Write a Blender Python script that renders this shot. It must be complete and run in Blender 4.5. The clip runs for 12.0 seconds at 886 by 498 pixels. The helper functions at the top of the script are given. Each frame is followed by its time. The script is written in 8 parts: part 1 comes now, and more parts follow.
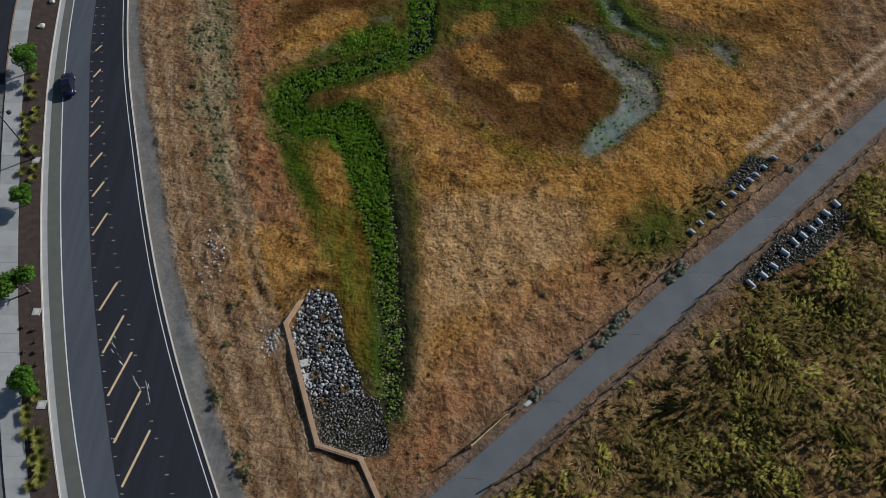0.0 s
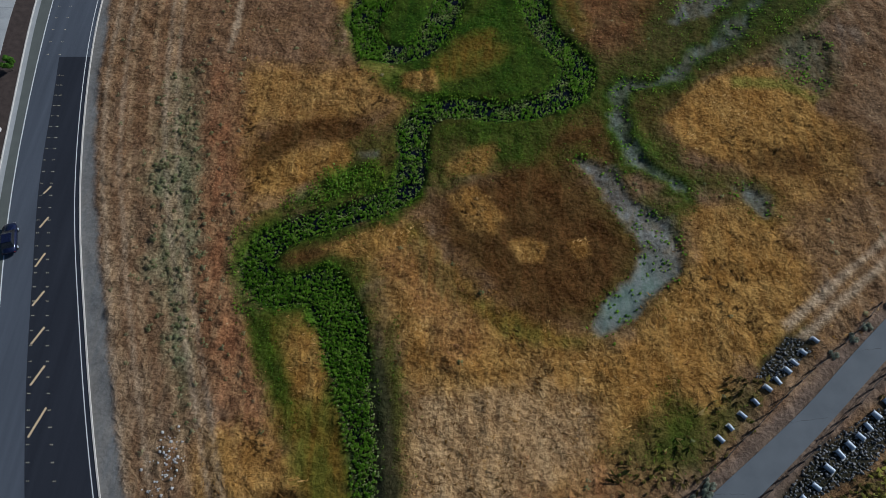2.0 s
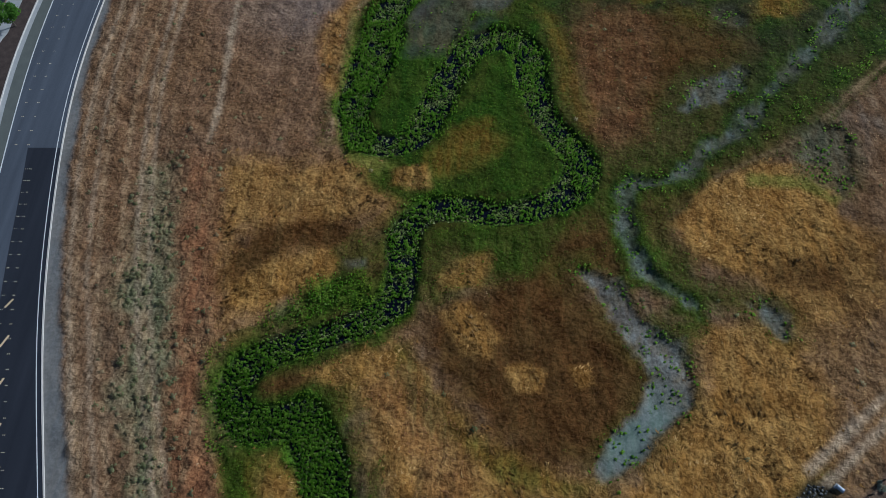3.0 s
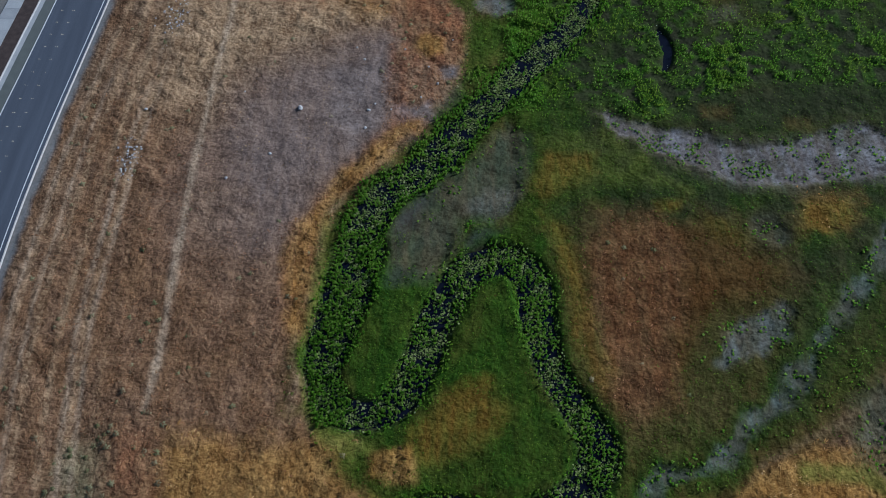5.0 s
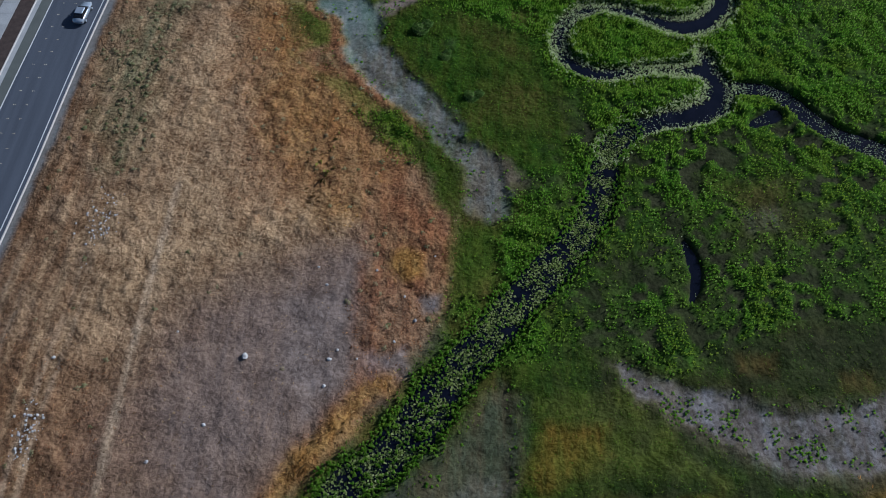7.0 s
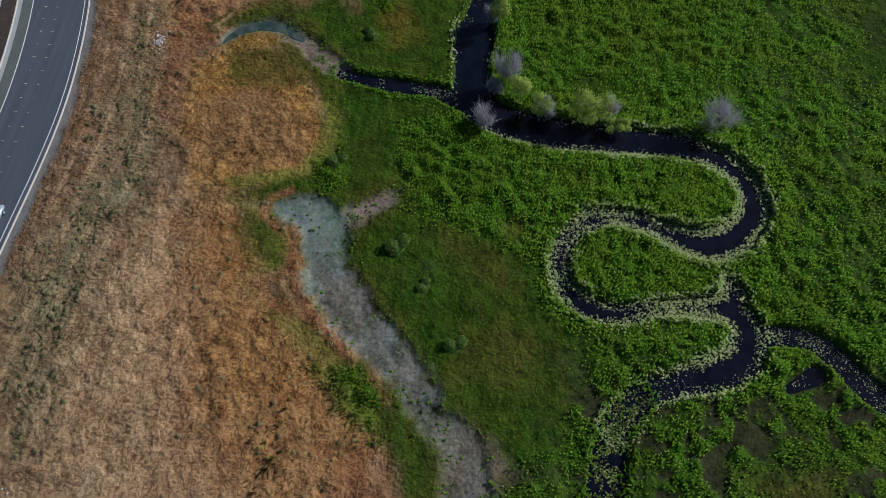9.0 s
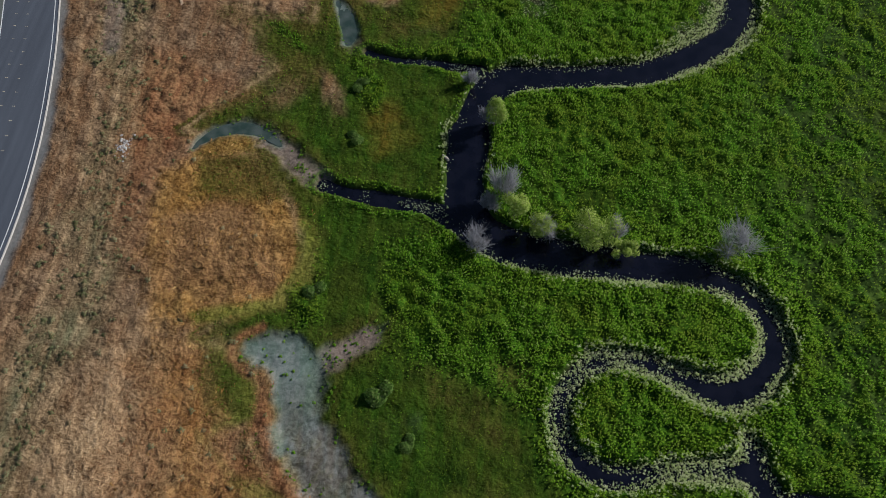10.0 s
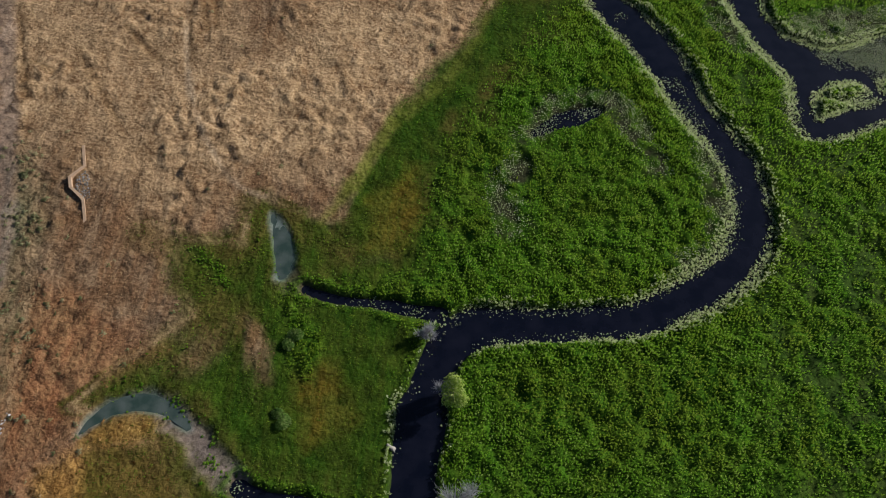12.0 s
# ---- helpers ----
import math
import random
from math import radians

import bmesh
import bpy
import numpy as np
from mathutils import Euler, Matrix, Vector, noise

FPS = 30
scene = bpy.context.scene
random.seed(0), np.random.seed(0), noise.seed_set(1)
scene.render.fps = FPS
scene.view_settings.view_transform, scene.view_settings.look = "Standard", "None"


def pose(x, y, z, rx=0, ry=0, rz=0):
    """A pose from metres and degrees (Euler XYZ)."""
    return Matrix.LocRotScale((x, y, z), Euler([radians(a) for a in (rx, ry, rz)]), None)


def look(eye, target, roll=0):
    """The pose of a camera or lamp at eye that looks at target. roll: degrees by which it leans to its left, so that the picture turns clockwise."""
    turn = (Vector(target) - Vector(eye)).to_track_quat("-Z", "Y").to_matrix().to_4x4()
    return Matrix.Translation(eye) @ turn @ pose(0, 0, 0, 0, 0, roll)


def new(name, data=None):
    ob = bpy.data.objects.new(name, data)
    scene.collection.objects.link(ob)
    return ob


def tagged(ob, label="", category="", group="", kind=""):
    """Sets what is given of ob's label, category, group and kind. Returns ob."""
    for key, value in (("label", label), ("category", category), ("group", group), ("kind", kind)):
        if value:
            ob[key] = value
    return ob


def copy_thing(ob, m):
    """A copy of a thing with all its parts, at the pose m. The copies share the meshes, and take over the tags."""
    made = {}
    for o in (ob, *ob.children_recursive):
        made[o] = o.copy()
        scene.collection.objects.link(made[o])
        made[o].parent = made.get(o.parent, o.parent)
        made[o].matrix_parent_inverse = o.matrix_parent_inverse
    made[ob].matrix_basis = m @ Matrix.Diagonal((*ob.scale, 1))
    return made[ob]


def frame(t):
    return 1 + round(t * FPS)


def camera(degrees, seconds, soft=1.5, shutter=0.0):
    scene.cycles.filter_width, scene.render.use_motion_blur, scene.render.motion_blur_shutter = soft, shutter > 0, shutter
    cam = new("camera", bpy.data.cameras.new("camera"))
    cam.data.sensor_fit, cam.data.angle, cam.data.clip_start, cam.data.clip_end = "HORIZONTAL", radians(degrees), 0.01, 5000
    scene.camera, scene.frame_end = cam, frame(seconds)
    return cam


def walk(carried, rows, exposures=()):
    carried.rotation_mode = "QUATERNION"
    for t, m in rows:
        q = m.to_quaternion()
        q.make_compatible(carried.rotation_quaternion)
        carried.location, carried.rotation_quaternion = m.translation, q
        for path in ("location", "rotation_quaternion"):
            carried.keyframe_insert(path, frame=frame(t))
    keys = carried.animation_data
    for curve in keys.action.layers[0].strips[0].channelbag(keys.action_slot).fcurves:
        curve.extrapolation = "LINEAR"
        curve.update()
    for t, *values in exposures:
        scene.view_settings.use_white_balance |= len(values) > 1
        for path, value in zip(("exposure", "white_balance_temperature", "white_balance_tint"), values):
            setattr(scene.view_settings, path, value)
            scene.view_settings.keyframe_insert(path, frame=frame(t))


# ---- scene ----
cam = camera(65.0, 12.0, soft=0.7)
PATH = [
    (0, (-0.000, 0.000, 77.040), (0.005, 0.987, 75.301), -0.03),
    (0.5, (0.182, 5.698, 77.508), (0.183, 6.674, 75.762), -0.18),
    (1, (0.527, 12.402, 77.828), (0.525, 13.374, 76.080), -0.26),
    (1.5, (1.192, 19.627, 77.860), (1.187, 20.597, 76.110), -0.33),
    (2, (1.962, 26.930, 78.067), (1.950, 27.900, 76.317), -0.53),
    (2.5, (2.920, 34.751, 78.459), (2.898, 35.723, 76.712), -0.90),
    (3, (3.584, 43.426, 79.212), (3.557, 44.396, 77.464), -1.05),
    (3.2, (3.713, 47.111, 79.409), (3.687, 48.081, 77.660), -1.01),
    (4.8, (2.460, 78.832, 80.779), (2.476, 79.782, 79.020), 1.59),
    (5, (2.526, 82.878, 80.737), (2.544, 83.829, 78.978), 1.75),
    (5.5, (2.919, 92.784, 80.530), (2.938, 93.738, 78.772), 1.91),
    (6, (3.518, 102.830, 80.216), (3.536, 103.784, 78.458), 2.01),
    (6.5, (4.097, 112.467, 79.861), (4.116, 113.422, 78.104), 2.13),
    (7, (4.631, 121.642, 79.789), (4.652, 122.599, 78.033), 2.53),
    (7.2, (4.862, 125.499, 79.842), (4.884, 126.454, 78.085), 2.69),
    (8.8, (6.790, 157.768, 81.572), (6.810, 158.695, 79.800), 3.63),
    (9, (6.869, 161.755, 81.591), (6.889, 162.682, 79.819), 3.71),
    (9.5, (7.277, 171.282, 81.319), (7.297, 172.220, 79.553), 3.90),
    (10, (7.697, 181.380, 81.363), (7.715, 182.319, 79.597), 3.94),
    (10.5, (8.679, 191.135, 81.451), (8.693, 192.078, 79.687), 3.94),
    (11, (9.869, 201.202, 81.712), (9.878, 202.145, 79.948), 3.90),
    (11.5, (11.172, 211.487, 81.877), (11.182, 212.426, 80.111), 4.14),
    (12, (12.279, 222.232, 81.976), (12.292, 223.170, 80.210), 4.40),
]
walk(cam, [(t, look(eye, target, roll)) for t, eye, target, roll in PATH],
     exposures=[(0.0, -0.20, 5900, 8), (1.0, -0.27, 5750, 8), (3.0, -0.24, 5100, 5), (5.5, -0.11, 4900, 9), (7.0, -0.14, 5100, 10), (9.5, -0.01, 5750, 9), (12.0, 0.07, 6000, 10)])

# ---- light ----
SUN_ELEV, SUN_DIR = radians(29), Vector((0.88, 0.475, 0)).normalized()
world = bpy.data.worlds.new("sky_world")
scene.world = world
world.use_nodes = True
wn = world.node_tree.nodes
sky = wn.new("ShaderNodeTexSky")
sky.sky_type, sky.sun_disc = "NISHITA", False
sky.sun_elevation, sky.sun_rotation = SUN_ELEV, math.atan2(SUN_DIR.x, SUN_DIR.y)
wn["Background"].inputs["Strength"].default_value = 0.051
world.node_tree.links.new(sky.outputs["Color"], wn["Background"].inputs["Color"])
sun_data = bpy.data.lights.new("sun", "SUN")
sun_data.energy, sun_data.angle, sun_data.color = 5.0, radians(0.8), (1.0, 0.91, 0.78)
sun = new("sun", sun_data)
sun.matrix_world = look(Vector((0, 150, 0)) + 200 * (SUN_DIR * math.cos(SUN_ELEV) + Vector((0, 0, math.sin(SUN_ELEV)))), (0, 150, 0))


# ---- materials ----
def shader(name, rough=0.9, metal=0.0, spec=0.3):
    m = bpy.data.materials.new(name)
    m.use_nodes = True
    b = m.node_tree.nodes["Principled BSDF"]
    b.inputs["Roughness"].default_value, b.inputs["Metallic"].default_value = rough, metal
    b.inputs["Specular IOR Level"].default_value = spec
    return m, m.node_tree.nodes, m.node_tree.links, b


def noise_node(n, l, scale, detail=3.0, stretch=None, warp=0.0):
    tex = n.new("ShaderNodeTexNoise")
    tex.inputs["Scale"].default_value, tex.inputs["Detail"].default_value = scale, detail
    tex.inputs["Distortion"].default_value = warp
    geo = n.new("ShaderNodeNewGeometry")
    if stretch:
        mp = n.new("ShaderNodeMapping")
        mp.inputs["Scale"].default_value = stretch
        l.new(geo.outputs["Position"], mp.inputs["Vector"])
        l.new(mp.outputs["Vector"], tex.inputs["Vector"])
    else:
        l.new(geo.outputs["Position"], tex.inputs["Vector"])
    return tex.outputs["Fac"]


def ramp(n, l, fac, stops):
    r = n.new("ShaderNodeValToRGB")
    els = r.color_ramp.elements
    while len(els) < len(stops):
        els.new(0.5)
    for e, (p, c) in zip(els, stops):
        e.position, e.color = p, (*c, 1)
    l.new(fac, r.inputs["Fac"])
    return r.outputs["Color"]


def bump(n, l, b, height, strength, distance):
    bp = n.new("ShaderNodeBump")
    bp.inputs["Strength"].default_value, bp.inputs["Distance"].default_value = strength, distance
    l.new(height, bp.inputs["Height"])
    l.new(bp.outputs["Normal"], b.inputs["Normal"])


def mottled(name, dark, light, scale, fine=None, rough=0.9, metal=0.0, spec=0.3, relief=0.0, vary=0.0, stretch=None):
    """A surface whose colour wanders between two tones at two sizes; vary shifts each object."""
    m, n, l, b = shader(name, rough, metal, spec)
    fac = noise_node(n, l, scale, 4.0, stretch)
    mix = n.new("ShaderNodeMath")
    mix.operation = "MULTIPLY_ADD"
    mix.inputs[1].default_value, mix.inputs[2].default_value = 0.55, -0.02
    l.new(noise_node(n, l, fine or scale * 9, 2.0), mix.inputs[0])
    add = n.new("ShaderNodeMath")
    add.operation = "MULTIPLY_ADD"
    add.inputs[1].default_value = 0.5
    l.new(fac, add.inputs[0])
    l.new(mix.outputs[0], add.inputs[2])
    val = add.outputs[0]
    if vary:
        info = n.new("ShaderNodeObjectInfo")
        va = n.new("ShaderNodeMath")
        va.operation = "MULTIPLY_ADD"
        va.inputs[1].default_value = vary
        loose = n.new("ShaderNodeNewGeometry")
        both = n.new("ShaderNodeMath")
        both.operation = "ADD"
        l.new(info.outputs["Random"], both.inputs[0])
        l.new(loose.outputs["Random Per Island"], both.inputs[1])
        wrap = n.new("ShaderNodeMath")
        wrap.operation = "FRACT"
        l.new(both.outputs[0], wrap.inputs[0])
        l.new(wrap.outputs[0], va.inputs[0])
        sh = n.new("ShaderNodeMath")
        sh.operation = "SUBTRACT"
        sh.inputs[1].default_value = vary / 2
        l.new(val, va.inputs[2])
        l.new(va.outputs[0], sh.inputs[0])
        val = sh.outputs[0]
    l.new(ramp(n, l, val, [(0.3, dark), (0.72, light)]), b.inputs["Base Color"])
    if relief:
        bump(n, l, b, val, 0.7, relief)
    return m


def leafy(name, tones, alt=None, patch_size=18.0):
    """Blades and leaves: one tone for each loose piece, shifting over the field to other tones; some light is let through."""
    m, n, l, b = shader(name, 0.9, 0.0, 0.06)
    geo = n.new("ShaderNodeNewGeometry")
    step = 1.0 / max(1, len(tones) - 1)
    col = ramp(n, l, geo.outputs["Random Per Island"], [(i * step, c) for i, c in enumerate(tones)])
    if alt:
        other = ramp(n, l, geo.outputs["Random Per Island"], [(i / (len(alt) - 1), c) for i, c in enumerate(alt)])
        wide = n.new("ShaderNodeMapRange")
        wide.inputs["From Min"].default_value, wide.inputs["From Max"].default_value = 0.44, 0.60
        l.new(noise_node(n, l, 2.2 / patch_size, 4, warp=0.6), wide.inputs["Value"])
        hue = n.new("ShaderNodeMix")
        hue.data_type = "RGBA"
        l.new(wide.outputs["Result"], hue.inputs[0])
        l.new(col, hue.inputs[6])
        l.new(other, hue.inputs[7])
        col = hue.outputs[2]
    l.new(col, b.inputs["Base Color"])
    tr = n.new("ShaderNodeBsdfTranslucent")
    l.new(col, tr.inputs["Color"])
    mx = n.new("ShaderNodeMixShader")
    mx.inputs[0].default_value = 0.4
    l.new(b.outputs[0], mx.inputs[1])
    l.new(tr.outputs[0], mx.inputs[2])
    l.new(mx.outputs[0], n["Material Output"].inputs["Surface"])
    return m


# ---- plan: curves of the road and the water, all in metres ----
ROAD_EAST = [(-23.1, 12.5), (-25.7, 17.8), (-29.1, 24.7), (-32.2, 31.6), (-35.1, 39.2), (-38.1, 47.4), (-40.9, 56.4), (-46.5, 74.5), (-49.7, 88.9), (-52.1, 102.8), (-53.6, 116.6), (-53.6, 133.7), (-52.9, 147.2), (-51.7, 163.5), (-50.4, 181.5), (-50.2, 189.6), (-48.4, 212.7), (-47.8, 221), (-48.2, 232.5), (-50, 246.6), (-52.1, 256.1), (-53.1, 261.8), (-57.2, 275.8)]
EDGE_LINE = [(-37.7, 12.6), (-41.1, 21.3), (-44, 29.6), (-46.9, 38.9), (-48.3, 43.7), (-51, 53.2), (-54, 65.4), (-56.9, 79.4), (-59.8, 99.8), (-61.1, 114.3), (-62.2, 133.7), (-59.7, 167.8), (-59.1, 180.6), (-57.7, 201.3), (-57.4, 212.3)]
KERB_WEST = [(-40.5, 12.6), (-43, 19.7), (-45.3, 26.2), (-48.3, 35), (-51.1, 44.1), (-52.7, 49.4), (-55, 59.1), (-57, 67.6), (-58.4, 74.6), (-63.8, 112.1), (-64.6, 120), (-64.7, 133.7), (-62.3, 170.7), (-61.3, 181.2), (-60.3, 204.2), (-59.9, 212.2)]
WALK_EAST = [(-43.3, 12.6), (-46.6, 21.3), (-49.5, 29.6), (-54.2, 45), (-55.6, 50.1), (-58.1, 59.4), (-60.1, 66.5), (-61.8, 73.7), (-63.1, 80.4), (-65.1, 87), (-64.8, 89.9), (-65.9, 95.2), (-65.7, 101.5)]
SEAM = [(-34.4, 13.6), (-37.3, 21.6), (-40.9, 31.7), (-44.5, 43.2), (-48.1, 56.5), (-51.5, 71.8), (-54.4, 83), (-54.7, 89.9), (-57.3, 104.5)]
HATCH = [(-52.4, 78.6, -51.7, 79.8), (-51.4, 73.3, -50.7, 74.9), (-50.3, 67.5, -49.6, 69.5), (-49.1, 62.1, -48.2, 64.1), (-47.8, 57.1, -46.8, 59.3), (-46.4, 52, -45.4, 54.4), (-44.9, 46, -43.8, 49.4), (-41.5, 35.4, -40.2, 39.2), (-39.8, 29.9, -38.4, 34.7), (-38, 24.7, -36.4, 30), (-36.1, 19.4, -34.4, 25.3), (-34.2, 14.7, -32.4, 20.8)]
HATCH_EAST = [(-29.1, 14.8), (-31.7, 20), (-34, 25.1), (-35.9, 29.5), (-37.9, 34.2), (-39.7, 38.8), (-41.7, 43.6), (-43, 47.5), (-44.7, 53.1), (-46.3, 58.7), (-47.8, 63.7), (-49.9, 71.7), (-51.8, 80.4), (-53.5, 88.8), (-56.3, 103.5)]
PATH_NORTH = [(-0.2, 14.4), (9.7, 22.7), (17.4, 29.1), (27.8, 38.1), (42.2, 49.3), (55.8, 61.2)]
PATH_SOUTH = [(4, 13.6), (15.3, 23.5), (26.6, 32.2), (33, 37.9), (42.9, 46.1), (61.7, 62.3)]
FENCE_NORTH = [(0.4, 16.8), (7.1, 22.1), (10.7, 25.6), (15.7, 29.5), (23, 35.8), (28.2, 40.4), (34.1, 45.2), (43.3, 53), (49.2, 57.4), (54.8, 62.3)]
FENCE_SOUTH = [(5.1, 14.6), (9.3, 16.5), (13.6, 20.3), (17.9, 24.1), (21.8, 27.3), (26.5, 31.3), (33.3, 37.9), (41.5, 44.1), (48.4, 49.8), (54.6, 55.1), (60.3, 60)]
PIPES_NORTH = [(45.7, 58), (44, 56.5), (42.6, 55.2), (41.5, 54.2), (40.1, 53), (38.7, 52), (37, 50.4), (35.2, 48.9), (33.6, 47.5), (32.2, 46.2)]
PIPES_SOUTH = [(52.4, 50), (50.7, 48.6), (49.4, 47.3), (48.2, 46.2), (46.8, 45.2), (45.4, 44.2), (43.8, 42.7), (41.9, 40.8), (40.3, 39.4), (38.4, 38.2)]
STONES_NORTH = [(42.8, 58.5), (45, 57.8), (45, 56.3), (40.3, 52.7), (37.7, 53.2), (39.6, 55.2)]
STONES_SOUTH = [(43.3, 45.4), (49.6, 48.8), (52.7, 50.5), (53.7, 48.1), (48.2, 42.8), (43.8, 40.9), (38.8, 38.5), (36.7, 38.8), (40.6, 42.5)]
WALL_LINE = [(-16.3, 38.3), (-18.6, 33.4), (-13.6, 18.9), (-8.8, 17.4), (-6.6, 13)]
RIPRAP = [(-16.3, 38), (-13.5, 37.6), (-12.4, 35.6), (-11.8, 32.6), (-11.2, 30.1), (-9.5, 27.1), (-8.8, 24.7), (-7.1, 24.1), (-5.8, 19), (-6.3, 18), (-8.8, 17.6), (-13.5, 18.8), (-18, 32.4)]
GRASS_BEDS = [(-59.5, 73.1), (-60.1, 70.6), (-58.9, 69.6), (-57.7, 66.8), (-57.3, 65.3), (-59.3, 65.6), (-58.4, 64.6), (-58.1, 63.4), (-57.8, 61.5), (-55.9, 59.6), (-57.5, 59.5), (-56.6, 55.9), (-55.1, 56.5), (-54.8, 54.8), (-45.9, 24.6), (-46.5, 23), (-46.2, 22.2), (-45.8, 20.4), (-44.5, 20.3), (-44, 19.3), (-43.7, 18.3), (-44.3, 17.5), (-43, 17.1), (-42.9, 16.3), (-42.8, 15.4), (-43.9, 14.8)]
LOW_SHRUBS = [(-50.1, 33.1), (-48.7, 32.8), (-48.1, 31.3), (-49, 30), (-47.7, 29.9), (-48.4, 28.6), (-47.1, 28.4), (-46.7, 26.8)]
LIDS = [(-55.5, 58), (-49, 35.2), (-45.2, 23.7)]
WHITE_ROCKS = [(-61.9, 83.8), (-61.8, 89.3)]
LAMP_FOOT = [(-55.8, 58.4)]
STREET_TREES = [(-60.5, 74.4, 4.6, 1.9), (-54.3, 50.9, 3.2, 1.3), (-50.6, 37.9, 4.4, 2.1), (-46.8, 26.2, 3.4, 1.6), (-66.3, 127.5, 4.2, 1.8), (-63.2, 100.7, 2.4, 0.8)]
PATH_SHRUBS = [(16.5, 29.6), (18.5, 30.9), (19.1, 30.9), (19.7, 31.9), (20.9, 33.4), (21.4, 33.9), (22.3, 34.6), (20.7, 32.5), (10.5, 24.3), (11, 25), (30.3, 41.2), (29.9, 40.4), (28.5, 39.4), (47.6, 56), (50.5, 58.1), (52.5, 59.5), (56.2, 62.4)]
SIGN_FOOT = [(9.6, 23.3)]
GATE_ENDS = [(3.2, 18.7), (7.2, 22.1)]
CARS = [(-54.4, 71.3), (-51.6, 205.4)]
WILLOWS = [(15.1, 245.3, 2.8, 1.3, 0), (17.9, 230.2, 3, 1.5, 0), (21.5, 227.8, 2.4, 1.5, 0), (27.7, 227.2, 3.4, 2.3, 0), (32.5, 225.6, 2, 1.1, 0), (45.6, 225.6, 2, 1, 0), (16.5, 233.5, 3.4, 1.3, 1), (12.9, 225.4, 2.4, 1.2, 1), (31.2, 227.8, 2.4, 0.8, 1), (47.1, 226.8, 3, 2, 1), (21.9, 227.6, 2.2, 1, 1), (14.4, 231.7, 1.8, 0.8, 1), (11.5, 253.3, 1.4, 0.8, 1), (14.3, 246.3, 2.2, 0.8, 1)]
STUMP = [(8.3, 239.2)]
OUTFALL = [(-38.8, 278.5), (-37.4, 274.9), (-38.7, 272.8), (-38.1, 271.2), (-36.7, 270.1), (-36.1, 269.6), (-34.9, 266.1)]
OUTFALL_STONES = [(-37.2, 274.2), (-36.3, 273.2), (-35.2, 269.6), (-36.5, 270), (-37.9, 271.2), (-38, 272.6)]
MANHOLE = [(-52.1, 269.4)]
BOULDERS = [(-17.9, 149.8, 0.75), (-8.1, 146.4, 0.4), (-7.8, 149.7, 0.45), (-6.9, 150.9, 0.3), (-9, 159.5, 0.35), (-2.8, 161.7, 0.35), (2.3, 154.9, 0.45), (-21.3, 141.5, 0.4), (-40.4, 149.1, 0.4), (0.9, 158, 0.3), (4.6, 164, 0.25), (-4.5, 149.8, 0.25), (-26.4, 152.7, 0.25), (-10.3, 162, 0.3), (-0.1, 152, 0.3), (-26.9, 137.3, 0.4)]
MARSH_BUSHES = [(1.5, 204.5, 2), (-4.7, 241.6, 1.3), (-4.8, 251.9, 1.6), (9.5, 191.1, 1.4), (-7.8, 217.5, 1.6), (5.4, 198.8, 1.2)]
VERGE_BUSHES = [(-25.5, 24.2, 1.1), (-21.1, 16, 1.3), (-25.5, 35.7, 0.8), (-28.8, 37.2, 0.6), (-22, 17.7, 0.9), (-33.1, 60.8, 0.7), (-25.2, 30.9, 0.7), (-26, 25.4, 0.8), (-36.9, 83.1, 0.9), (-32.8, 79.2, 0.8), (-36, 71.7, 0.8), (-34, 59.2, 0.8), (-45, 253.2, 0.9), (-42.8, 219.4, 0.9), (-42.2, 197.8, 0.8), (-44.8, 273.2, 1.2), (-41.7, 266.2, 1)]
SPILL = [(-40.2, 32.4), (-34.6, 25.6), (-35, 28.5), (-32.9, 23.7)]
STONE_TUFTS = [(-14.1, 30.4), (-13.1, 31.8), (-11.1, 25.4), (-14.7, 27.1), (-13.4, 24), (-14.1, 34.3)]
GULLY = [(-25.4, 46, 0.5), (-24.2, 41.5, 0.5), (-22.5, 37.7, 0.5), (-20.1, 35.4, 0.5), (-19.2, 37.5, 0.5), (-16.2, 39.5, 0.5), (-13.5, 39.2, 0.5)]
FRINGE = [(-15.1, 115.2, 1), (-15.1, 120.7, 1), (-14.7, 126.6, 1), (-13.5, 132.2, 1), (-10.7, 137.2, 1), (-7.2, 140.3, 1), (-3.6, 144.9, 1), (-0.9, 146.8, 1)]
TRACK_C = [(-30.7, 174.4, 0.35), (-31.4, 153.4, 0.35), (-31.7, 137.7, 0.35), (-31.4, 129.5, 0.35), (-31.2, 119.8, 0.35), (-31, 111.1, 0.35), (-31.2, 104.9, 0.35)]
TRAIL = [(-30.8, 308.4, 0.3), (-27.7, 294.2, 0.3), (-23.2, 283.2, 0.3), (-17, 274.4, 0.3), (-11.9, 272, 0.3)]
RUTS = [[(-30.7, 308.3, 0.3), (-29.0, 301.0, 0.3), (-27.7, 293.6, 0.3)], [(-28.6, 309.8, 0.2), (-27.3, 305.5, 0.2), (-26.3, 302.5, 0.2)], [(-27.0, 310.0, 0.2), (-25.7, 305.6, 0.2), (-24.9, 302.9, 0.2)], [(-38.5, 301.3, 0.2), (-35.7, 298.3, 0.2), (-32.4, 295.6, 0.2)], [(-57.1, 304.2, 0.25), (-54.6, 298.7, 0.25), (-52.0, 292.6, 0.25), (-49.6, 286.5, 0.25)], [(-52.3, 293.4, 0.2), (-49.8, 292.8, 0.2), (-47.2, 291.5, 0.2)], [(-44.9, 296.2, 0.2), (-38.8, 288.1, 0.2), (-35.2, 283.0, 0.2)]]
